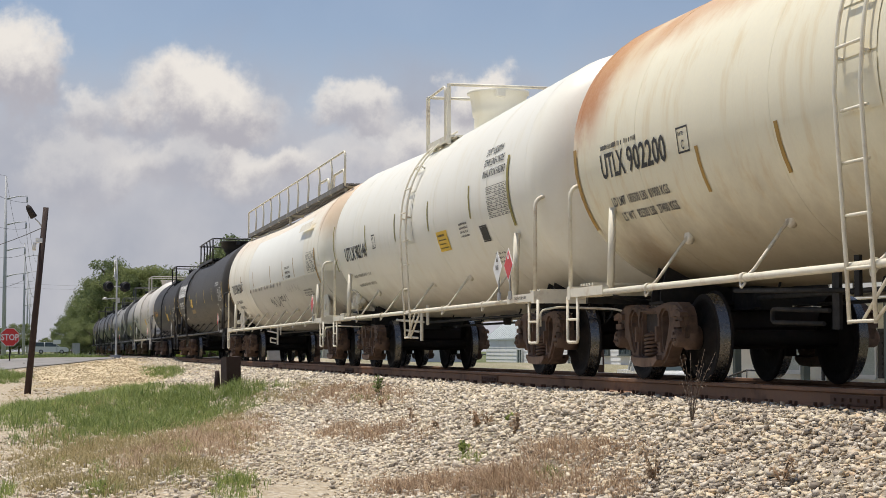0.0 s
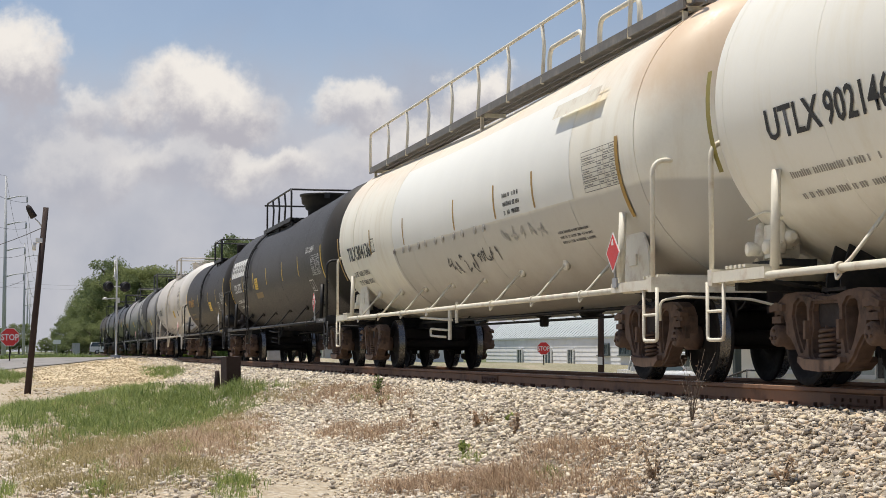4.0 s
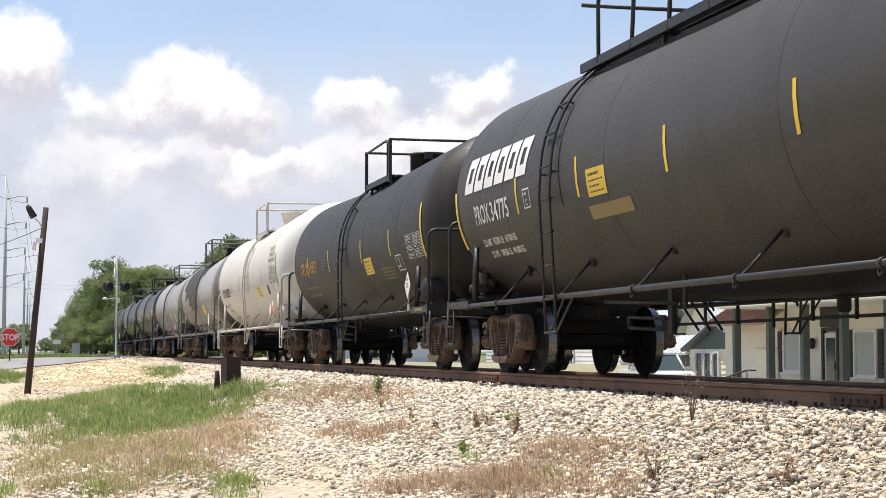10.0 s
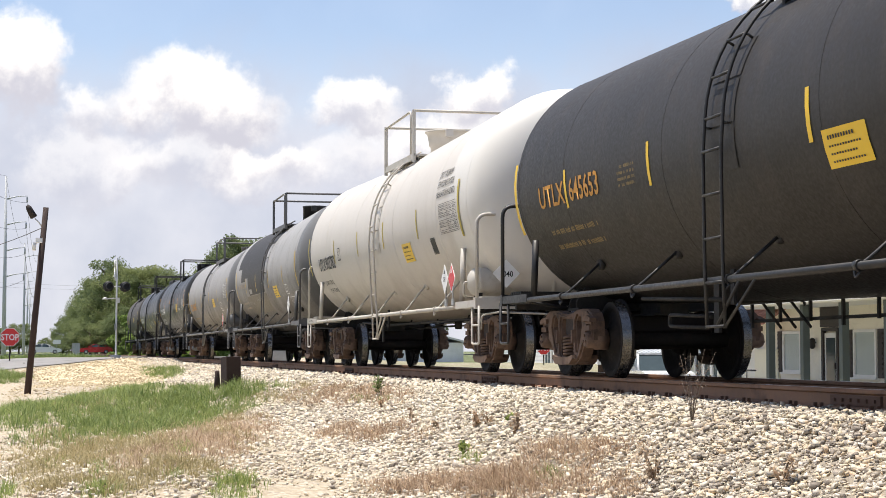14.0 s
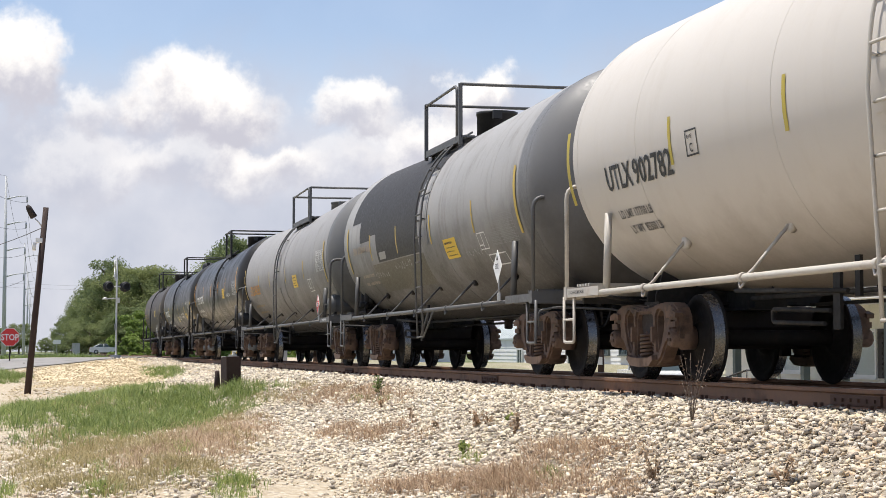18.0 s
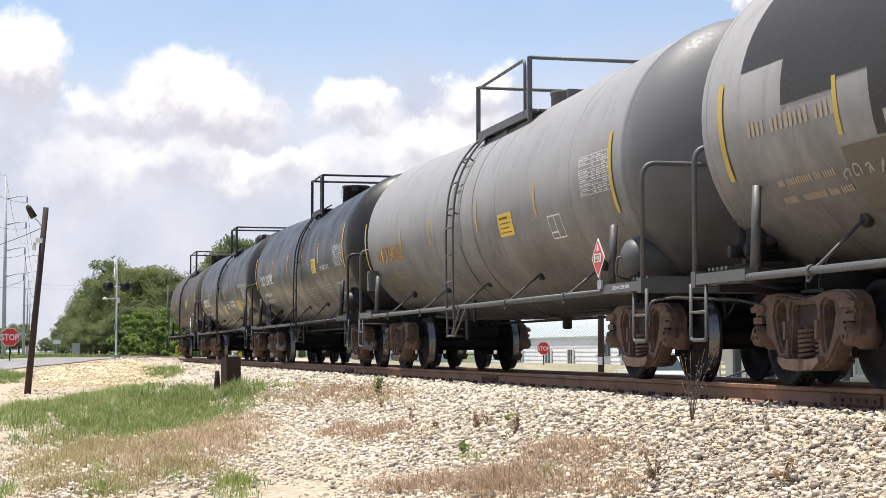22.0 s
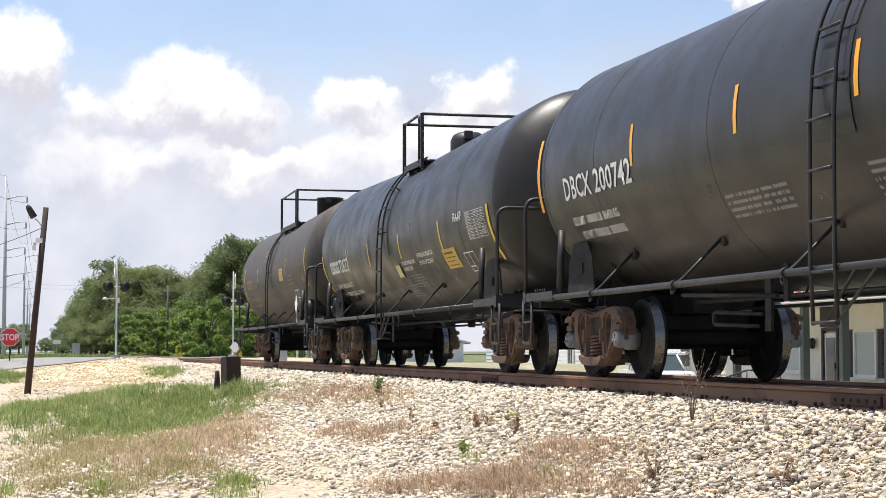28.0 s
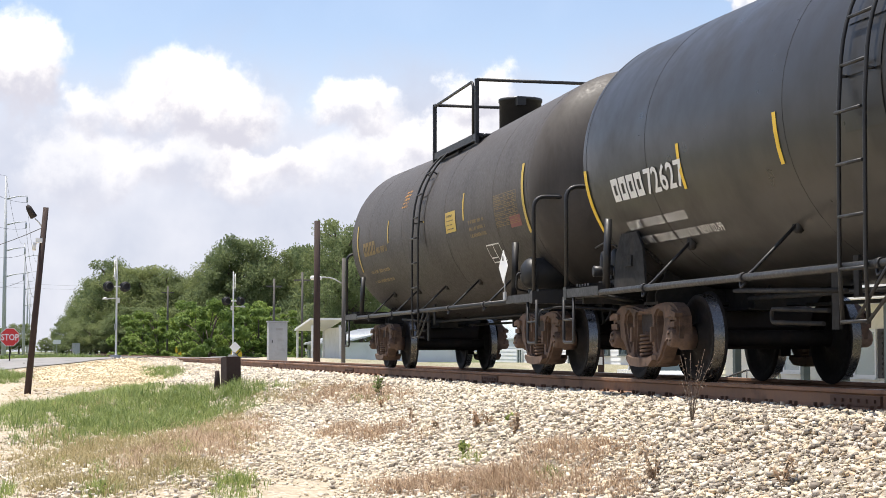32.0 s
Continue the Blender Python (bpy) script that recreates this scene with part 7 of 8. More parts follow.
def gable_house(name, x0, x1, y0, y1, g, eave, ridge, wall, roof, label, category, along="x", over=0.35, pitch=0.22, openings=()):
    """A small gabled building; its long wall faces -y, or its gable does."""
    h = tagged(new(name), label, category)
    bm = B()
    box(bm, (x0 + x1) / 2, (y0 + y1) / 2, (g + eave) / 2, x1 - x0, y1 - y0, eave - g)
    part("wall", bm, wall, h)
    if along == "x":
        ym = (y0 + y1) / 2
        slopes = [((y0 - over, eave - over * (ridge - eave) / (ym - y0)), (ym, ridge)), ((y1 + over, eave - over * (ridge - eave) / (ym - y0)), (ym, ridge))]
        ext = (x0 - over, x1 + over)
    else:
        xm = (x0 + x1) / 2
        slopes = [((x0 - over, eave - over * (ridge - eave) / (xm - x0)), (xm, ridge)), ((x1 + over, eave - over * (ridge - eave) / (xm - x0)), (xm, ridge))]
        ext = (y0 - over, y1 + over)
        bm = B()
        plate(bm, [(x0, eave), (x1, eave), (xm, ridge - 0.02)], y0, y0 + 0.15)
        part("gable", bm, GREEN_PAINT if wall is YELLOW_WALL else wall, h)
    for (p, q), (a, b) in slopes:
        bm = B()
        ring = []
        for e in ext:
            pts = [(p, q), (a, b), (a, b + 0.1), (p, q + 0.1)]
            ring.append([bm.verts.new((e, s, z) if along == "x" else (s, e, z)) for s, z in pts])
        bm.faces.new(ring[0]), bm.faces.new(ring[1][::-1])
        for i in range(4):
            bm.faces.new((ring[0][i], ring[1][i], ring[1][(i + 1) % 4], ring[0][(i + 1) % 4]))
        rf = part("roof_slope", bm, roof, h)
        n = max(4, int((ext[1] - ext[0]) / 0.6))
        for k in range(n + 1):
            e = ext[0] + (ext[1] - ext[0]) * k / n
            bm = B()
            pq = [(e, p, q + 0.1), (e, a, b + 0.1)] if along == "x" else [(p, e, q + 0.1), (a, e, b + 0.1)]
            tube(bm, pq, 0.025, 4)
            part("standing_seam", bm, roof, rf)
    siding(h, x0, x1, y0, g, eave, wall, pitch)
    return h


# long white metal building
white = gable_house("white_building", -112.0, -80.7, 30.0, 33.4, FAR_GROUND, 1.15, 2.5, WALL_WHITE, ROOF_GREY, "long white metal building with grey-green roof", "building", over=0.12, pitch=0.25)
window(white, -88.0, -86.4, 0.15, 0.7, 29.93, GREEN_PAINT, GLASS, 1)
window(white, -84.6, -83.0, 0.15, 0.7, 29.93, GREEN_PAINT, GLASS, 1)
for a, b in ((-104.0, -103.0), (-98.0, -96.8), (-93.5, -92.5)):
    window(white, a, b, -0.7, 0.45, 29.93, TRIM, GLASS, 1)
# grey-roofed shed, white cottage, porch with yellow dado
shed = gable_house("shed", -73.9, -68.7, 27.5, 31.0, FAR_GROUND, 0.3, 0.95, GREEN_PAINT, ROOF_PALE, "low green shed with pale metal roof", "shed", over=0.4)
porch = gable_house("porch_house", -65.0, -59.05, 26.0, 31.0, FAR_GROUND, 0.4, 1.35, YELLOW_WALL, GREEN_PAINT, "pale yellow porch with dark gable and white window bars", "house", along="y", over=0.3)
window(porch, -64.2, -63.45, -0.75, 0.28, 25.96, TRIM, GLASS, 0)
window(porch, -63.3, -62.6, -0.75, 0.28, 25.96, TRIM, GLASS, 0)
window(porch, -62.45, -61.85, -0.75, 0.28, 25.96, TRIM, GLASS, 0)
window(porch, -60.6, -59.6, -0.9, 0.5, 25.96, TRIM, BLIND, 0)
# cream house with steep pale gable behind
back = gable_house("gable_house", -79.2, -74.85, 31.5, 38.0, FAR_GROUND, 1.5, 3.24, WALL_CREAM, ROOF_GREY, "cream house with steep gable behind the restaurant", "house", along="y")
# carport and white store by the tall pole
x, y = bearing(585, 118)
store = gable_house("white_store", x - 10, x + 6, y, y + 8, -0.8, 0.9, 1.9, WALL_WHITE, ROOF_PALE, "low white store behind the trees", "building", over=0.4)
for k in range(4):
    window(store, x - 8.5 + 3.2 * k, x - 7.2 + 3.2 * k, -0.4, 0.5, y - 0.07, TRIM, GLASS, 1)
x, y = bearing(535, 100)
cp = tagged(new("carport"), "white open carport roof on thin posts", "carport")
bm = B()
plate(bm, [(x - 3, 1.55), (x + 3, 2.1), (x + 3, 2.22), (x - 3, 1.67)], y, y + 1.9)
part("roof", bm, TRIM, cp)
for dx in (-2.8, 2.8):
    for dy in (0.15, 1.75):
        bm = B()
        box(bm, x + dx, y + dy, 0.3, 0.12, 0.12, 3.0)
        part("post", bm, TRIM, cp)
bm = B()
box(bm, x, y + 1.85, 0.7, 6, 0.08, 2.0)
part("back_wall", bm, WALL_WHITE, cp)
# thin dark pole before the white building
x, y = bearing(1063, 66)
p_ = tagged(part("utility_pole", mesh_pole(x, y, FAR_GROUND - 0.3, 4.2, 0.13, 0.11), TIMBER), "dark wooden pole beside the white building", "utility pole")
bm = B()
box(bm, x + 0.12, y - 0.1, -0.05, 0.1, 0.2, 0.3)
part("meter_box", bm, WHITE_SIGN, p_)


# ---- vehicles ----
TYRE = paint("black tyre rubber", (0.02, 0.02, 0.02), 0.2, 0.85, 0.0, 30.0, 0.2)
RIM = paint("alloy rim", (0.45, 0.46, 0.47), 0.08, 0.35, 0.8, 30.0, 0.05)
LAMP_GLASS = paint("clear lamp lens", (0.55, 0.56, 0.56), 0.05, 0.1, 0.0, 30.0, 0.02)
TAIL_GLASS = paint("red lamp lens", (0.30, 0.02, 0.02), 0.05, 0.15, 0.0, 30.0, 0.02)


def vehicle(name, body_profile, cabin_profile, width, wheels, r, body_mat, label, category):
    """A road vehicle along +x, its wheels on z = 0."""
    v = tagged(new(name), label, category)
    bm = B()
    plate(bm, body_profile, -width / 2, width / 2)
    part("body", bm, body_mat, v, bevel=0.07)
    bm = B()
    n = len(cabin_profile)
    a = [bm.verts.new((x, -width / 2 + 0.06 + 0.16 * (z > cabin_profile[0][1] + 0.1), z)) for x, z in cabin_profile]
    b = [bm.verts.new((x, width / 2 - 0.06 - 0.16 * (z > cabin_profile[0][1] + 0.1), z)) for x, z in cabin_profile]
    bm.faces.new(a), bm.faces.new(b[::-1])
    for i in range(n):
        bm.faces.new((a[i], b[i], b[(i + 1) % n], a[(i + 1) % n]))
    part("glasshouse", bm, GLASS, v, bevel=0.03)
    zr = max(z for x, z in cabin_profile)
    xs = [x for x, z in cabin_profile if z > zr - 0.02]
    bm = B()
    box(bm, (min(xs) + max(xs)) / 2, 0, zr + 0.015, max(xs) - min(xs) + 0.1, width - 0.42, 0.06)
    part("roof", bm, body_mat, v, bevel=0.02)
    z0 = cabin_profile[0][1]
    for s in (-1, 1):
        for xa, xb in ((cabin_profile[0][0], min(xs)), (cabin_profile[-1][0], max(xs)), ((min(xs) + max(xs)) / 2, (min(xs) + max(xs)) / 2)):
            bm = B()
            tube(bm, [(xa, s * (width / 2 - 0.05), z0), (xb, s * (width / 2 - 0.20), zr)], 0.045, 6)
            part("pillar", bm, body_mat, v)
        bm = B()
        box(bm, max(xs) + 0.45, s * (width / 2 + 0.10), z0 + 0.08, 0.12, 0.2, 0.16)
        part("mirror", bm, body_mat, v, bevel=0.03)
        fx, bx = max(x for x, z in body_profile), min(x for x, z in body_profile)
        bm = B()
        box(bm, fx - 0.03, s * (width / 2 - 0.28), r + 0.38, 0.1, 0.4, 0.18)
        part("headlight", bm, LAMP_GLASS, v, bevel=0.02)
        bm = B()
        box(bm, bx + 0.03, s * (width / 2 - 0.2), r + 0.45, 0.1, 0.25, 0.2)
        part("tail_light", bm, TAIL_GLASS, v, bevel=0.02)
        for x in wheels:
            bm = B()
            lathe(bm, [(-0.1, r * 0.6), (-0.11, r * 0.95), (-0.08, r), (0.08, r), (0.11, r * 0.95), (0.1, r * 0.6)], 24, "Y")
            w = part("wheel", bm, TYRE, v, m=pose(x, s * (width / 2 - 0.1), r))
            bm = B()
            lathe(bm, [(-0.105, r * 0.15), (-0.115, r * 0.6), (0.115, r * 0.6), (0.105, r * 0.15)], 16, "Y")
            part("rim", bm, RIM, w)
    bm = B()
    box(bm, max(x for x, z in body_profile) + 0.02, 0, r + 0.15, 0.1, width * 0.9, 0.2)
    part("bumper", bm, RIM, v, bevel=0.03)
    return v


SEDAN = ([(-2.35, 0.35), (-2.4, 0.75), (-2.25, 0.98), (-1.5, 1.02), (0.9, 0.98), (2.0, 0.85), (2.35, 0.65), (2.35, 0.32), (1.9, 0.24), (-2.0, 0.24)],
         [(-1.75, 1.0), (-0.95, 1.42), (0.25, 1.42), (1.15, 0.97)])
WAGON = ([(-2.45, 0.4), (-2.5, 0.9), (-2.4, 1.08), (1.1, 1.05), (2.1, 0.98), (2.4, 0.75), (2.4, 0.38), (1.9, 0.3), (-2.0, 0.3)],
         [(-2.4, 1.06), (-2.2, 1.66), (0.3, 1.66), (1.15, 1.04)])
PICKUP = ([(-2.75, 0.5), (-2.78, 1.08), (0.9, 1.08), (2.1, 1.06), (2.6, 0.98), (2.7, 0.75), (2.7, 0.45), (2.2, 0.36), (-2.4, 0.36)],
          [(-0.75, 1.07), (-0.65, 1.70), (0.45, 1.70), (1.2, 1.07)])
PAINT_WHITE = paint("white car paint", (0.72, 0.73, 0.73), 0.03, 0.2, 0.0, 5.0, 0.01)
PAINT_SILVER = paint("silver car paint", (0.42, 0.44, 0.46), 0.03, 0.22, 0.6, 5.0, 0.01)
PAINT_RED = paint("red car paint", (0.42, 0.02, 0.02), 0.03, 0.2, 0.0, 5.0, 0.01)
x, y = bearing(1158, 68)
truck_ = vehicle("pickup_truck", *PICKUP, 1.95, (-1.7, 1.72), 0.39, PAINT_WHITE, "white pickup truck parked behind the track", "pickup truck")
truck_.matrix_basis = pose(x, y, FAR_GROUND - 0.06, 0, 0, -8)

ROAD_X = -252.0


def drive(name, parts_, mat, label, rows):
    """Traffic on the distant road: rows of seconds and of the place across, in bearings of the view."""
    v = vehicle(name, *parts_, 1.8, (-1.42, 1.45), 0.32, mat, label, "car")
    keys = []
    for t, px_ in rows:
        a = radians(13.526) - math.atan((784 - px_) / 3000)
        keys.append((t, -ROAD_X * math.tan(a)))
    turn = 90 if keys[-1][1] > keys[0][1] else -90
    lane = 1.7 if turn > 0 else -1.7
    TRAFFIC.append((v, [(t, pose(ROAD_X + lane, y, -0.07, 0, 0, turn)) for t, y in keys]))


drive("estate_car", WAGON, PAINT_WHITE, "white estate car on the distant road", [(0.0, 92), (1.0, 118), (2.0, 143), (3.0, 166), (6.0, 240), (16.0, 480), (32.0, 860)])
drive("silver_car", SEDAN, PAINT_SILVER, "silver saloon car on the distant road", [(0.0, 360), (4.0, 220), (6.0, 146), (8.0, 77), (9.0, 34), (12.0, -90), (22.0, -480), (32.0, -860)])
drive("white_car", SEDAN, PAINT_WHITE, "white saloon car on the distant road", [(0.0, -120), (9.0, -40), (12.0, 25), (13.0, 42), (14.0, 80), (17.0, 156), (18.0, 188), (19.0, 238), (20.0, 292), (22.0, 410), (32.0, 1000)])
drive("red_car", SEDAN, PAINT_RED, "red saloon car on the distant road", [(0.0, 1000), (8.0, 520), (12.0, 280), (13.0, 222), (14.0, 172), (15.0, 110), (16.5, 20), (20.0, -200), (32.0, -900)])

# ---- plants ----
def leaf_material(name, lo, hi, warm=0.3):
    m = bpy.data.materials.new(name)
    m.use_nodes = True
    n = Nodes(m.node_tree)
    r = n.add("NewGeometry").outputs["Random Per Island"]
    o = n.add("ObjectInfo").outputs["Random"]
    col = n.ramp(r, [(0.0, lo), (1.0, hi)])
    col = n.mix(0.7, col, n.ramp(o, [(0.0, (0.7, 0.75, 0.7)), (1.0, (1.25, 1.15, 0.9))]), "MULTIPLY")
    d = n.add("BsdfPrincipled", {"Base Color": col, "Roughness": 0.6, "Specular IOR Level": 0.3})
    t = n.add("BsdfTranslucent", {0: col})
    s = n.add("MixShader", {0: warm, 1: d.outputs[0], 2: t.outputs[0]})
    n.add("OutputMaterial", {0: s.outputs[0]})
    return m


LEAF = leaf_material("tree leaves", (0.16, 0.205, 0.10), (0.29, 0.335, 0.165), 0.5)
LEAF_LIGHT = leaf_material("bright bush leaves", (0.12, 0.19, 0.045), (0.32, 0.42, 0.13), 0.45)
BARK = paint("grey brown bark", (0.11, 0.085, 0.065), 0.3, 0.9, 0.0, 12.0, 0.6)


def quads_mesh(name, centres, size, rs, mat, flat=0.0):
    """Many small leaves, joined."""
    n = len(centres)
    a = rs.normal(size=(n, 3))
    a /= np.linalg.norm(a, axis=1)[:, None]
    b = np.cross(a, rs.normal(size=(n, 3)))
    b /= np.linalg.norm(b, axis=1)[:, None]
    s = (size * rs.uniform(0.6, 1.3, n))[:, None]
    w = s * rs.uniform(0.45, 0.8, n)[:, None]
    fold = np.cross(a, b) * s * 0.18
    v = np.stack([centres - a * s * 0.5, centres + b * w * 0.5 + fold, centres + a * s * 0.5, centres - b * w * 0.5 + fold], 1).reshape(-1, 3)
    i = np.arange(n) * 4
    f = np.stack([np.stack([i, i + 1, i + 2], 1), np.stack([i, i + 2, i + 3], 1)], 1).reshape(-1, 3)
    me = bpy.data.meshes.new(name)
    me.vertices.add(len(v))
    me.vertices.foreach_set("co", v.astype(np.float32).reshape(-1))
    me.loops.add(len(f) * 3)
    me.loops.foreach_set("vertex_index", f.reshape(-1).astype(np.int32))
    me.polygons.add(len(f))
    me.polygons.foreach_set("loop_start", (np.arange(len(f)) * 3).astype(np.int32))
    me.update(calc_edges=True)
    me.materials.append(mat)
    return me


def tree_meshes(seed, height, spread, clumps, leaves, leaf, mat, bare=0.28):
    """Trunk with limbs, and the crown; unit of metres, foot at the origin."""
    rs = np.random.RandomState(seed)
    bm = B()
    trunk = [(0, 0, -0.5), (rs.uniform(-.2, .2), rs.uniform(-.2, .2), height * 0.3), (rs.uniform(-.4, .4), rs.uniform(-.4, .4), height * 0.75)]
    tube(bm, smooth_pts(trunk, 2, 4), height * 0.026, 8, height * 0.008)
    pts = []
    for k in range(clumps):
        u = rs.rand()
        z = height * (bare + (0.97 - bare) * u)
        wide = spread * (0.35 + 0.65 * math.sin(math.pi * min(1, 0.18 + 0.75 * u)))
        a, rad = rs.uniform(0, 6.283), wide * math.sqrt(rs.rand())
        c = np.array([rad * math.cos(a), rad * math.sin(a), z])
        if k < 14:
            tube(bm, [(0, 0, max(height * 0.18, z - 0.35 * rad - 0.8)), (c[0] * 0.55, c[1] * 0.55, z - 0.25 * rad), tuple(c)], height * 0.008, 5, 0.02)
        cr = height * rs.uniform(0.05, 0.12)
        d = rs.normal(size=(leaves, 3))
        d /= np.linalg.norm(d, axis=1)[:, None]
        pts.append(c + d * cr * (rs.rand(leaves) ** 0.4)[:, None] * np.array([1.15, 1.15, 0.8]))
    return mesh_of("trunk", bm), quads_mesh("crown", np.concatenate(pts), leaf, rs, mat)


KINDS = []
for k in range(6):
    t, c = tree_meshes(20 + k, 10.0, 3.3 + 0.35 * (k % 3), 56, 230, 0.21, LEAF, 0.16 + 0.05 * (k % 2))
    t.materials.append(BARK)
    KINDS.append((t, c))
BUSHES = []
for k in range(4):
    t, c = tree_meshes(60 + k, 3.2, 1.9, 30, 150, 0.19, LEAF_LIGHT, 0.06)
    t.materials.append(BARK)
    BUSHES.append((t, c))


def plant(name, kind, x, y, z, scale, turn, label, group, wide=1.0):
    ob = tagged(new(name), label, name, group)
    ob.matrix_basis = pose(x, y, z, 0, 0, turn)
    for nm, me, mat in (("trunk", kind[0], None), ("crown", kind[1], None)):
        p = part(nm, me, mat, ob)
        p.scale = (scale * wide, scale * wide, scale)


rnd = random.Random(77)
ROW = [(106, 572, 420), (114, 562, 410), (124, 557, 400), (134, 546, 380), (144, 530, 360), (153, 518, 340), (163, 512, 330), (172, 502, 310), (182, 478, 295), (191, 466, 290),
       (202, 466, 290), (216, 474, 285), (230, 474, 285), (246, 478, 280), (262, 472, 280), (278, 476, 280), (294, 480, 275), (310, 488, 275), (326, 490, 275),
       (342, 488, 272)]
ROW += [(358, 484, 270), (374, 468, 268), (390, 462, 265), (408, 436, 262), (424, 420, 262), (442, 428, 262), (458, 448, 262), (476, 458, 262), (494, 456, 262),
       (512, 448, 262), (530, 444, 262), (548, 440, 262), (574, 405, 150), (598, 392, 145), (618, 400, 140), (640, 415, 140), (660, 430, 150), (690, 470, 160),
       (720, 480, 170), (760, 500, 180)]
for i, (px_, top, d) in enumerate(ROW):
    x, y = bearing(px_, d)
    h = 0.7 + (622 - top) * d / 3000
    plant("tree", KINDS[i % 6], x, y, -0.4, h / 10.0, rnd.uniform(0, 360), "dense dark green broadleaf tree in the tree line", "trees behind the crossing", 0.85 if px_ < 185 else 0.95 if d > 200 else 0.8)
# lower trees fill the row in front
for i in range(36):
    px_ = 112 + 14.6 * i + rnd.uniform(-6, 6)
    d = 262 - 1.2 * i
    x, y = bearing(px_, d)
    h = rnd.uniform(4.5, 7.5) * (0.6 if px_ < 150 else 0.8 if px_ < 200 else 1.0)
    plant("tree", KINDS[(i * 5 + 2) % 6], x, y, -0.5, h / 10.0, rnd.uniform(0, 360), "small green tree at the edge of the wood", "small trees at the wood edge", 1.5)
for i in range(22):
    px_ = 232 + 12.5 * i + rnd.uniform(-5, 5)
    d = rnd.uniform(118, 150) if px_ > 330 else rnd.uniform(150, 190)
    x, y = bearing(px_, d)
    plant("bush", BUSHES[i % 4], x, y, -0.6, rnd.uniform(0.95, 1.6), rnd.uniform(0, 360), "bright green leafy bush near the crossing", "bushes near the crossing")
for px_, top, d in ((20, 575, 420), (35, 572, 420), (2, 580, 400), (-15, 575, 400), (82, 600, 600), (92, 594, 600), (75, 602, 640)):
    x, y = bearing(px_, d)
    plant("tree", KINDS[px_ % 6], x, y, -0.5, (0.8 + (622 - top) * d / 3000) / 10, rnd.uniform(0, 360), "distant dark green tree beside the road", "distant trees", 1.2)


for px_, top, d in ((1195, 535, 125), (1225, 545, 120), (1160, 560, 130)):
    x, y = bearing(px_, d)
    plant("tree", KINDS[px_ % 6], x, y, -1.4, (1.7 + (622 - top) * d / 3000) / 10, rnd.uniform(0, 360), "green tree behind the white building", "trees behind the buildings", 0.9)


def blades(name, spots, mat, label, category="grass"):
    """Grass as bent blades: rows of x, y, z, height, tilt."""
    s = np.array(spots)
    rs = np.random.RandomState(len(spots))
    n = len(s)
    p0 = s[:, :3]
    a = rs.uniform(0, 6.283, n)
    side = np.stack([np.cos(a), np.sin(a), np.zeros(n)], 1)
    lean = np.stack([-np.sin(a), np.cos(a), np.zeros(n)], 1) * (s[:, 4] * s[:, 3])[:, None]
    w = (0.0025 + 0.008 * s[:, 3])[:, None] * (1 + np.abs(p0[:, :1]) / 60)
    p = s[:, :3]
    up = np.zeros((n, 3))
    up[:, 2] = s[:, 3]
    v = np.stack([p - side * w, p + side * w, p + side * w * 0.7 + up * 0.55 + lean * 0.3, p - side * w * 0.7 + up * 0.55 + lean * 0.3, p + up * 0.92 + lean], 1).reshape(-1, 3)
    i = np.arange(n) * 5
    f = np.concatenate([np.stack([i, i + 1, i + 2], 1), np.stack([i, i + 2, i + 3], 1), np.stack([i + 3, i + 2, i + 4], 1)])
    me = bpy.data.meshes.new(name)
    me.vertices.add(len(v))
    me.vertices.foreach_set("co", v.astype(np.float32).reshape(-1))
    me.loops.add(len(f) * 3)
    me.loops.foreach_set("vertex_index", f.reshape(-1).astype(np.int32))
    me.polygons.add(len(f))
    me.polygons.foreach_set("loop_start", (np.arange(len(f)) * 3).astype(np.int32))
    me.update(calc_edges=True)
    me.materials.append(mat)
    return tagged(new(name, me), label, category, kind="stuff")


GRASS = leaf_material("green grass", (0.09, 0.15, 0.04), (0.36, 0.42, 0.16), 0.35)
STRAW = leaf_material("dry straw grass", (0.24, 0.19, 0.09), (0.58, 0.48, 0.28), 0.35)
OLD = leaf_material("reddish dead grass", (0.22, 0.14, 0.095), (0.68, 0.53, 0.42), 0.35)


def scatter(areas, seed, lo, hi, tilt=0.5, patchy=0.0, grain=1.0):
    """Tufts over ellipses: rows of centre x, y, the two half axes x, y, x, y, and tufts."""
    rs = np.random.RandomState(seed)
    out = []
    for cx, cy, ax, ay, bx, by, n in areas:
        for k in range(n):
            a, q = rs.uniform(0, 6.283), math.sqrt(rs.rand()) * 1.25
            p, r = q * math.cos(a), q * math.sin(a)
            x, y = cx + p * ax + r * bx, cy + p * ay + r * by
            thick = noise.noise((x * 0.9 * grain, y * 1.6 * grain, seed)) + 0.6 * noise.noise((x * 3.1 * grain, y * 4.4 * grain, seed + 5))
            if rs.rand() < (q ** 2) * 0.55 or thick < patchy - 0.3 + 0.25 * rs.normal():
                continue
            h0 = rs.uniform(lo, hi) * (1.25 - 0.45 * q) * (0.8 + 0.5 * max(-0.4, thick))
            for _ in range(4):
                xx, yy = x + rs.normal(0, 0.03), y + rs.normal(0, 0.03)
                out.append((xx, yy, ground_z(xx, yy) - 0.01, h0 * rs.uniform(0.4, 1.15), abs(rs.normal(0, tilt))))
    return out


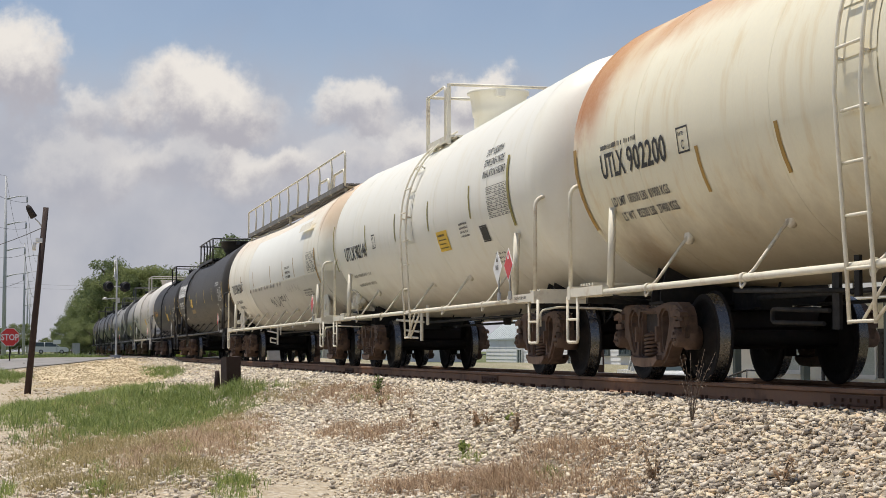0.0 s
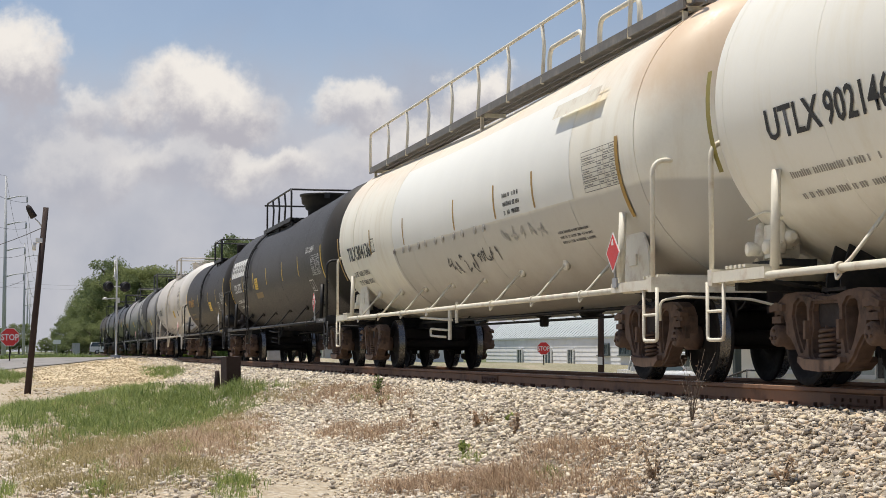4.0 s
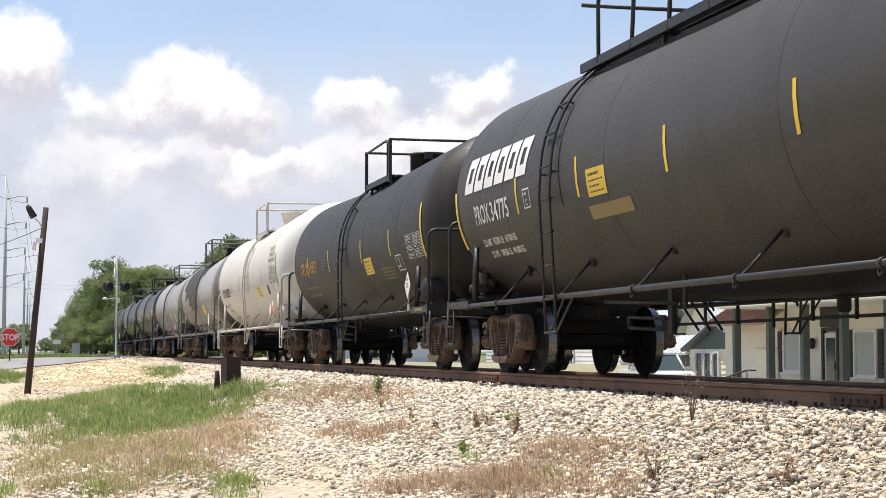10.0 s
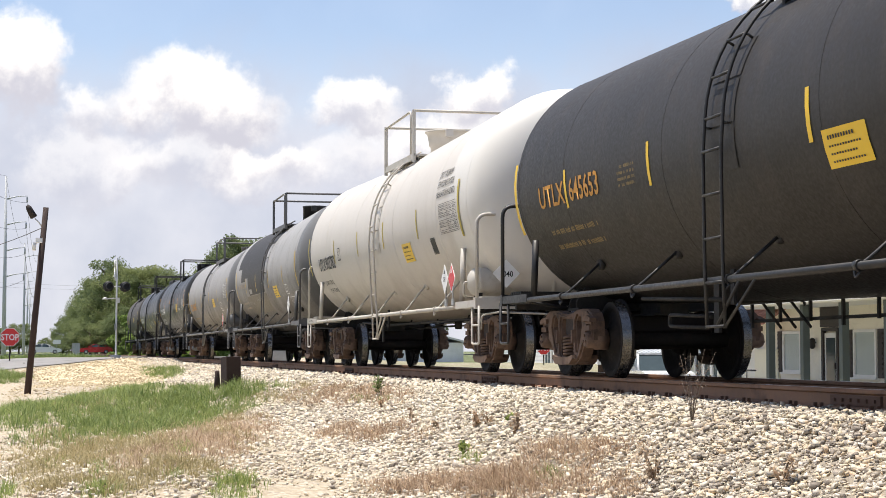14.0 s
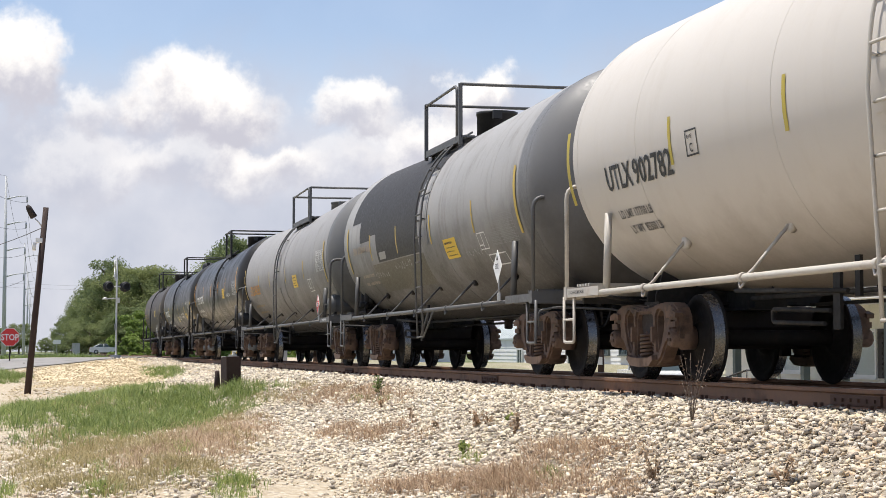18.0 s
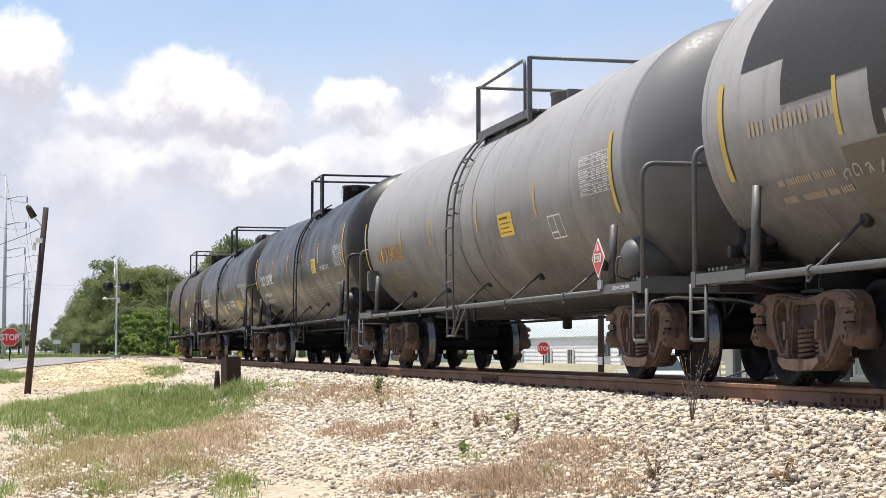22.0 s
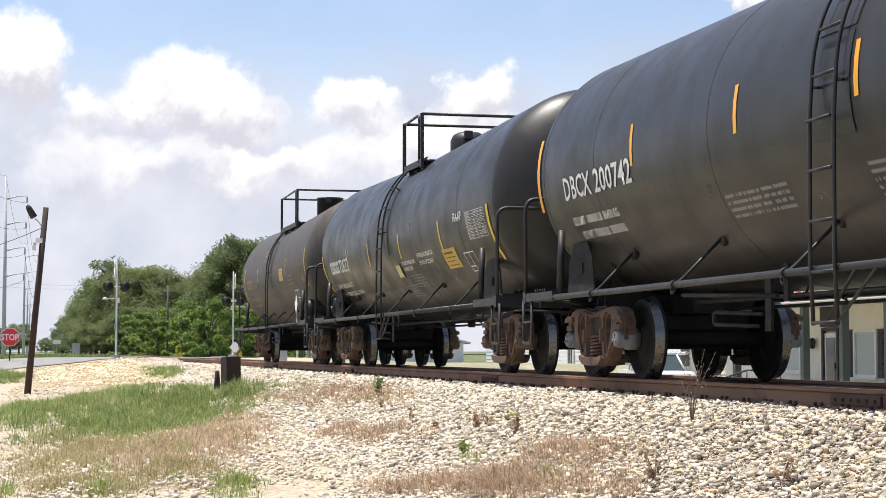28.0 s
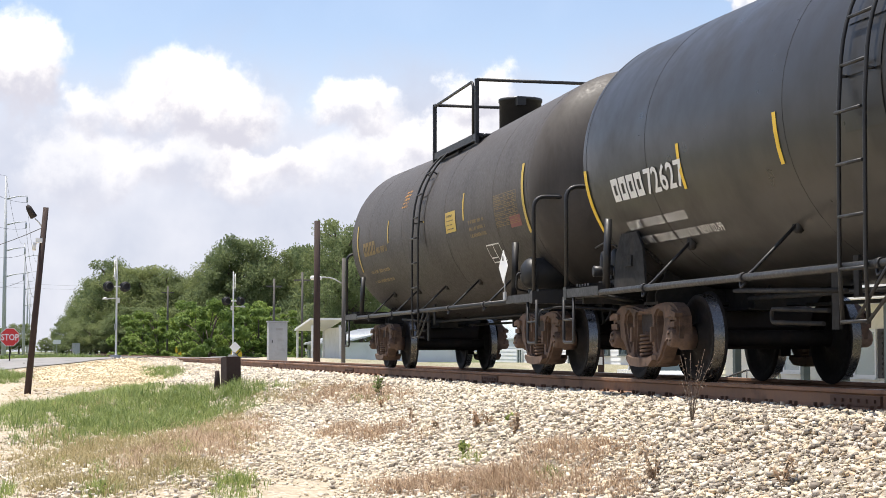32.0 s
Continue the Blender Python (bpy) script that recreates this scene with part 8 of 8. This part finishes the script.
# green band across the low verge, thinning towards the ballast
blades("green_grass", scatter([(-35.41, 0.06, 0.07, -1.1, -8.9, -0.59, 7227), (-38.16, 1.73, -0.0, -1.28, -10.37, 0.02, 9305), (-36.79, 3.26, 0.1, -1.09, -3.75, -0.34, 6766), 
    (-36.83, 4.45, 0.05, -0.48, -2.68, -0.3, 2317), (-31.58, 1.78, -0.12, -1.18, -3.59, 0.37, 5798), (-65.54, 4.67, 0.01, -0.49, -6.58, -0.1, 3200), 
    (-71.28, -1.1, 0.15, -0.8, -2.92, -0.43, 2600)]
    + [(-72, -2.6, 8, 0, 0, 1.3, 7695)], 3, 0.07, 0.32, 1.1, 0.13), GRASS, "green grass on the low verge")
blades("far_grass", scatter([(-118, -6, 14, 0, 0, 7, 4000), (-112, 2.5, 9, 0, 0, 1.8, 1500), (-150, -4, 30, 0, 0, 10, 3000)], 5, 0.2, 0.5), GRASS, "green roadside grass beyond the road")
blades("tuft_grass", scatter([(-16.05, 1.83, -0.04, -0.26, -1.07, 0.14, 502), (-15.49, 0.6, 0.0, -0.18, -0.67, -0.01, 240), (-18.21, 0.67, -0.0, -0.13, -1.17, 0.02, 132), 
    (-16.41, 1.33, -0.01, -0.11, -0.74, 0.07, 140), (-26.09, 5.08, -0.0, -0.17, -1.61, 0.0, 200), (-16.74, 4.31, -0.0, -0.08, -0.46, 0.01, 99), 
    (-14.04, 4.33, 0.0, -0.08, -0.37, -0.01, 126), (-16.86, -0.25, 0.0, -0.11, -1.21, -0.05, 132), (-21.76, 0.23, 0.0, -0.16, -2.08, -0.06, 140), 
    (-20.72, 1.77, -0.01, -0.15, -1.34, 0.11, 120)], 13, 0.06, 0.18, 0.9), GRASS, "green tufts among dry grass")
blades("straw_grass", scatter([(-25.49, 0.53, 0.04, -0.89, -4.58, -0.23, 3096), (-23.84, 1.48, -0.02, -0.95, -6.47, 0.12, 4342), (-17.64, 1.32, -0.03, -0.5, -1.89, 0.12, 2292), 
    (-25.33, 2.62, -0.04, -0.53, -4.87, 0.36, 1406), (-20.95, -0.03, 0.01, -0.33, -3.48, -0.12, 1206), (-16.23, 0.47, 0.09, -0.45, -1.24, -0.26, 1808), 
    (-32.14, 3.73, -0.01, -0.5, -3.54, 0.1, 1084), (-34.12, 4.55, 0.02, -0.32, -3.3, -0.17, 844), (-44.26, -0.1, 0.12, -0.84, -7.31, -1.04, 722), 
    (-31.58, 5.12, 0.01, -0.3, -3.2, -0.07, 722), (-35.6, 1.6, 0.0, -1.6, -8.5, 0.0, 2600), (-21.0, 0.8, 0.0, -1.0, -4.0, 0.1, 2600)], 7, 0.05, 0.18, 1.3, 0.05), STRAW, "dry straw-coloured grass tufts")
blades("dead_grass", scatter([(-28.6, 5.05, 0.01, -0.42, -4.42, -0.09, 4200), (-22.4, 4.25, 0.02, -0.34, -2.5, -0.2, 2900), (-27.49, 3.25, -0.06, -0.6, -5.08, 0.46, 2500), 
    (-14.92, 4.04, 0.07, -0.43, -2.26, -0.35, 4139), (-13.32, 4.6, -0.04, -0.29, -1.23, 0.18, 2450), (-15.48, 3.63, 0.1, -0.34, -1.15, -0.34, 1075), 
    (-14.97, 4.69, 0.02, -0.16, -1.4, -0.17, 1126), (-22.93, 2.11, -0.03, -0.62, -4.42, 0.24, 2800), (-29.22, 2.31, -0.0, -0.8, -3.63, 0.02, 1900), (-19.5, 1.2, 0.0, -0.5, -2.4, 0.1, 1200)], 9, 0.05, 0.19, 1.4, 0.16), OLD, "reddish dead grass among the stones")


TWIG = paint("grey brown twigs", (0.17, 0.13, 0.10), 0.3, 0.9, 0.0, 30.0, 0.3)


def weed(x, y, h, mat, label, n, leafy, seed):
    """A single upright weed with stalk, side twigs and leaves."""
    rs = random.Random(seed)
    z = ground_z(x, y)
    w = tagged(new("weed"), label, "weed")
    w.matrix_basis = pose(x, y, z - 0.02)
    bm = B()
    tips = []
    for k in range(n):
        a = rs.uniform(0, 6.283)
        sp = rs.uniform(0.05, 0.35) * h
        hh = h * rs.uniform(0.55, 1.0)
        p = [(0, 0, 0), (sp * 0.3 * math.cos(a), sp * 0.3 * math.sin(a), hh * 0.5), (sp * math.cos(a), sp * math.sin(a), hh)]
        tube(bm, smooth_pts(p, 0.1, 3), 0.006 if mat is not TWIG else 0.003, 5, 0.003 if mat is not TWIG else 0.0012)
        tips.append(p)
    part("stalk", bm, mat, w)
    pts = []
    for p in tips:
        for _ in range(leafy):
            t = rs.uniform(0.35, 1.0)
            pts.append([p[2][0] * t + rs.gauss(0, 0.015), p[2][1] * t + rs.gauss(0, 0.015), p[2][2] * t + rs.gauss(0, 0.012)])
    if pts:
        part("leaves", quads_mesh("leaves", np.array(pts), 0.05 if mat is not TWIG else 0.025, np.random.RandomState(seed), mat), None, w)


for k, (x, y, h, m, lab, n, lf) in enumerate([
        (-26.0, 5.22, 0.34, GRASS, "spiky green weed on the ballast shoulder", 12, 10), (-18.5, 4.83, 0.22, OLD, "withered brown weed on the ballast", 5, 10),
        (-18.3, 4.92, 0.20, OLD, "withered brown weed on the ballast", 4, 8), (-16.9, 4.85, 0.27, OLD, "tall withered brown weed on the ballast", 5, 12),
        (-17.9, 5.05, 0.10, GRASS, "small green weed on the ballast", 6, 12), (-21.5, 4.75, 0.2, OLD, "withered brown weed on the ballast", 4, 6),
        (-12.1, 4.55, 0.26, OLD, "withered brown weed on the ballast", 5, 9), (-10.3, 4.75, 0.24, OLD, "thin withered weed on the ballast", 4, 7),
        (-24.2, 4.9, 0.24, OLD, "withered brown weed on the ballast", 5, 6), (-13.6, 5.45, 0.66, TWIG, "bare twiggy weed beside the rail", 11, 5),
        (-17.2, 4.35, 0.2, GRASS, "small green weed in dead grass", 7, 10), (-19.8, 4.65, 0.15, OLD, "withered brown weed on the ballast", 4, 6)]):
    weed(x, y, h, m, lab, n, lf, 100 + k)


def motions():
    """All that moves: the train and its wheels, the road traffic."""
    for car, at, spec in TRAIN:
        walk(car, [(k * 0.5, pose(at + run(k * 0.5), YC, 0)) for k in range(65)])
    for ws, x in WHEELSETS:
        walk(ws, [(k * 0.1, pose(x, 0, WHEEL_R, 0, math.degrees(run(k * 0.1) / WHEEL_R), 0)) for k in range(321)])
    for thing, rows in TRAFFIC:
        walk(thing, rows)


motions()
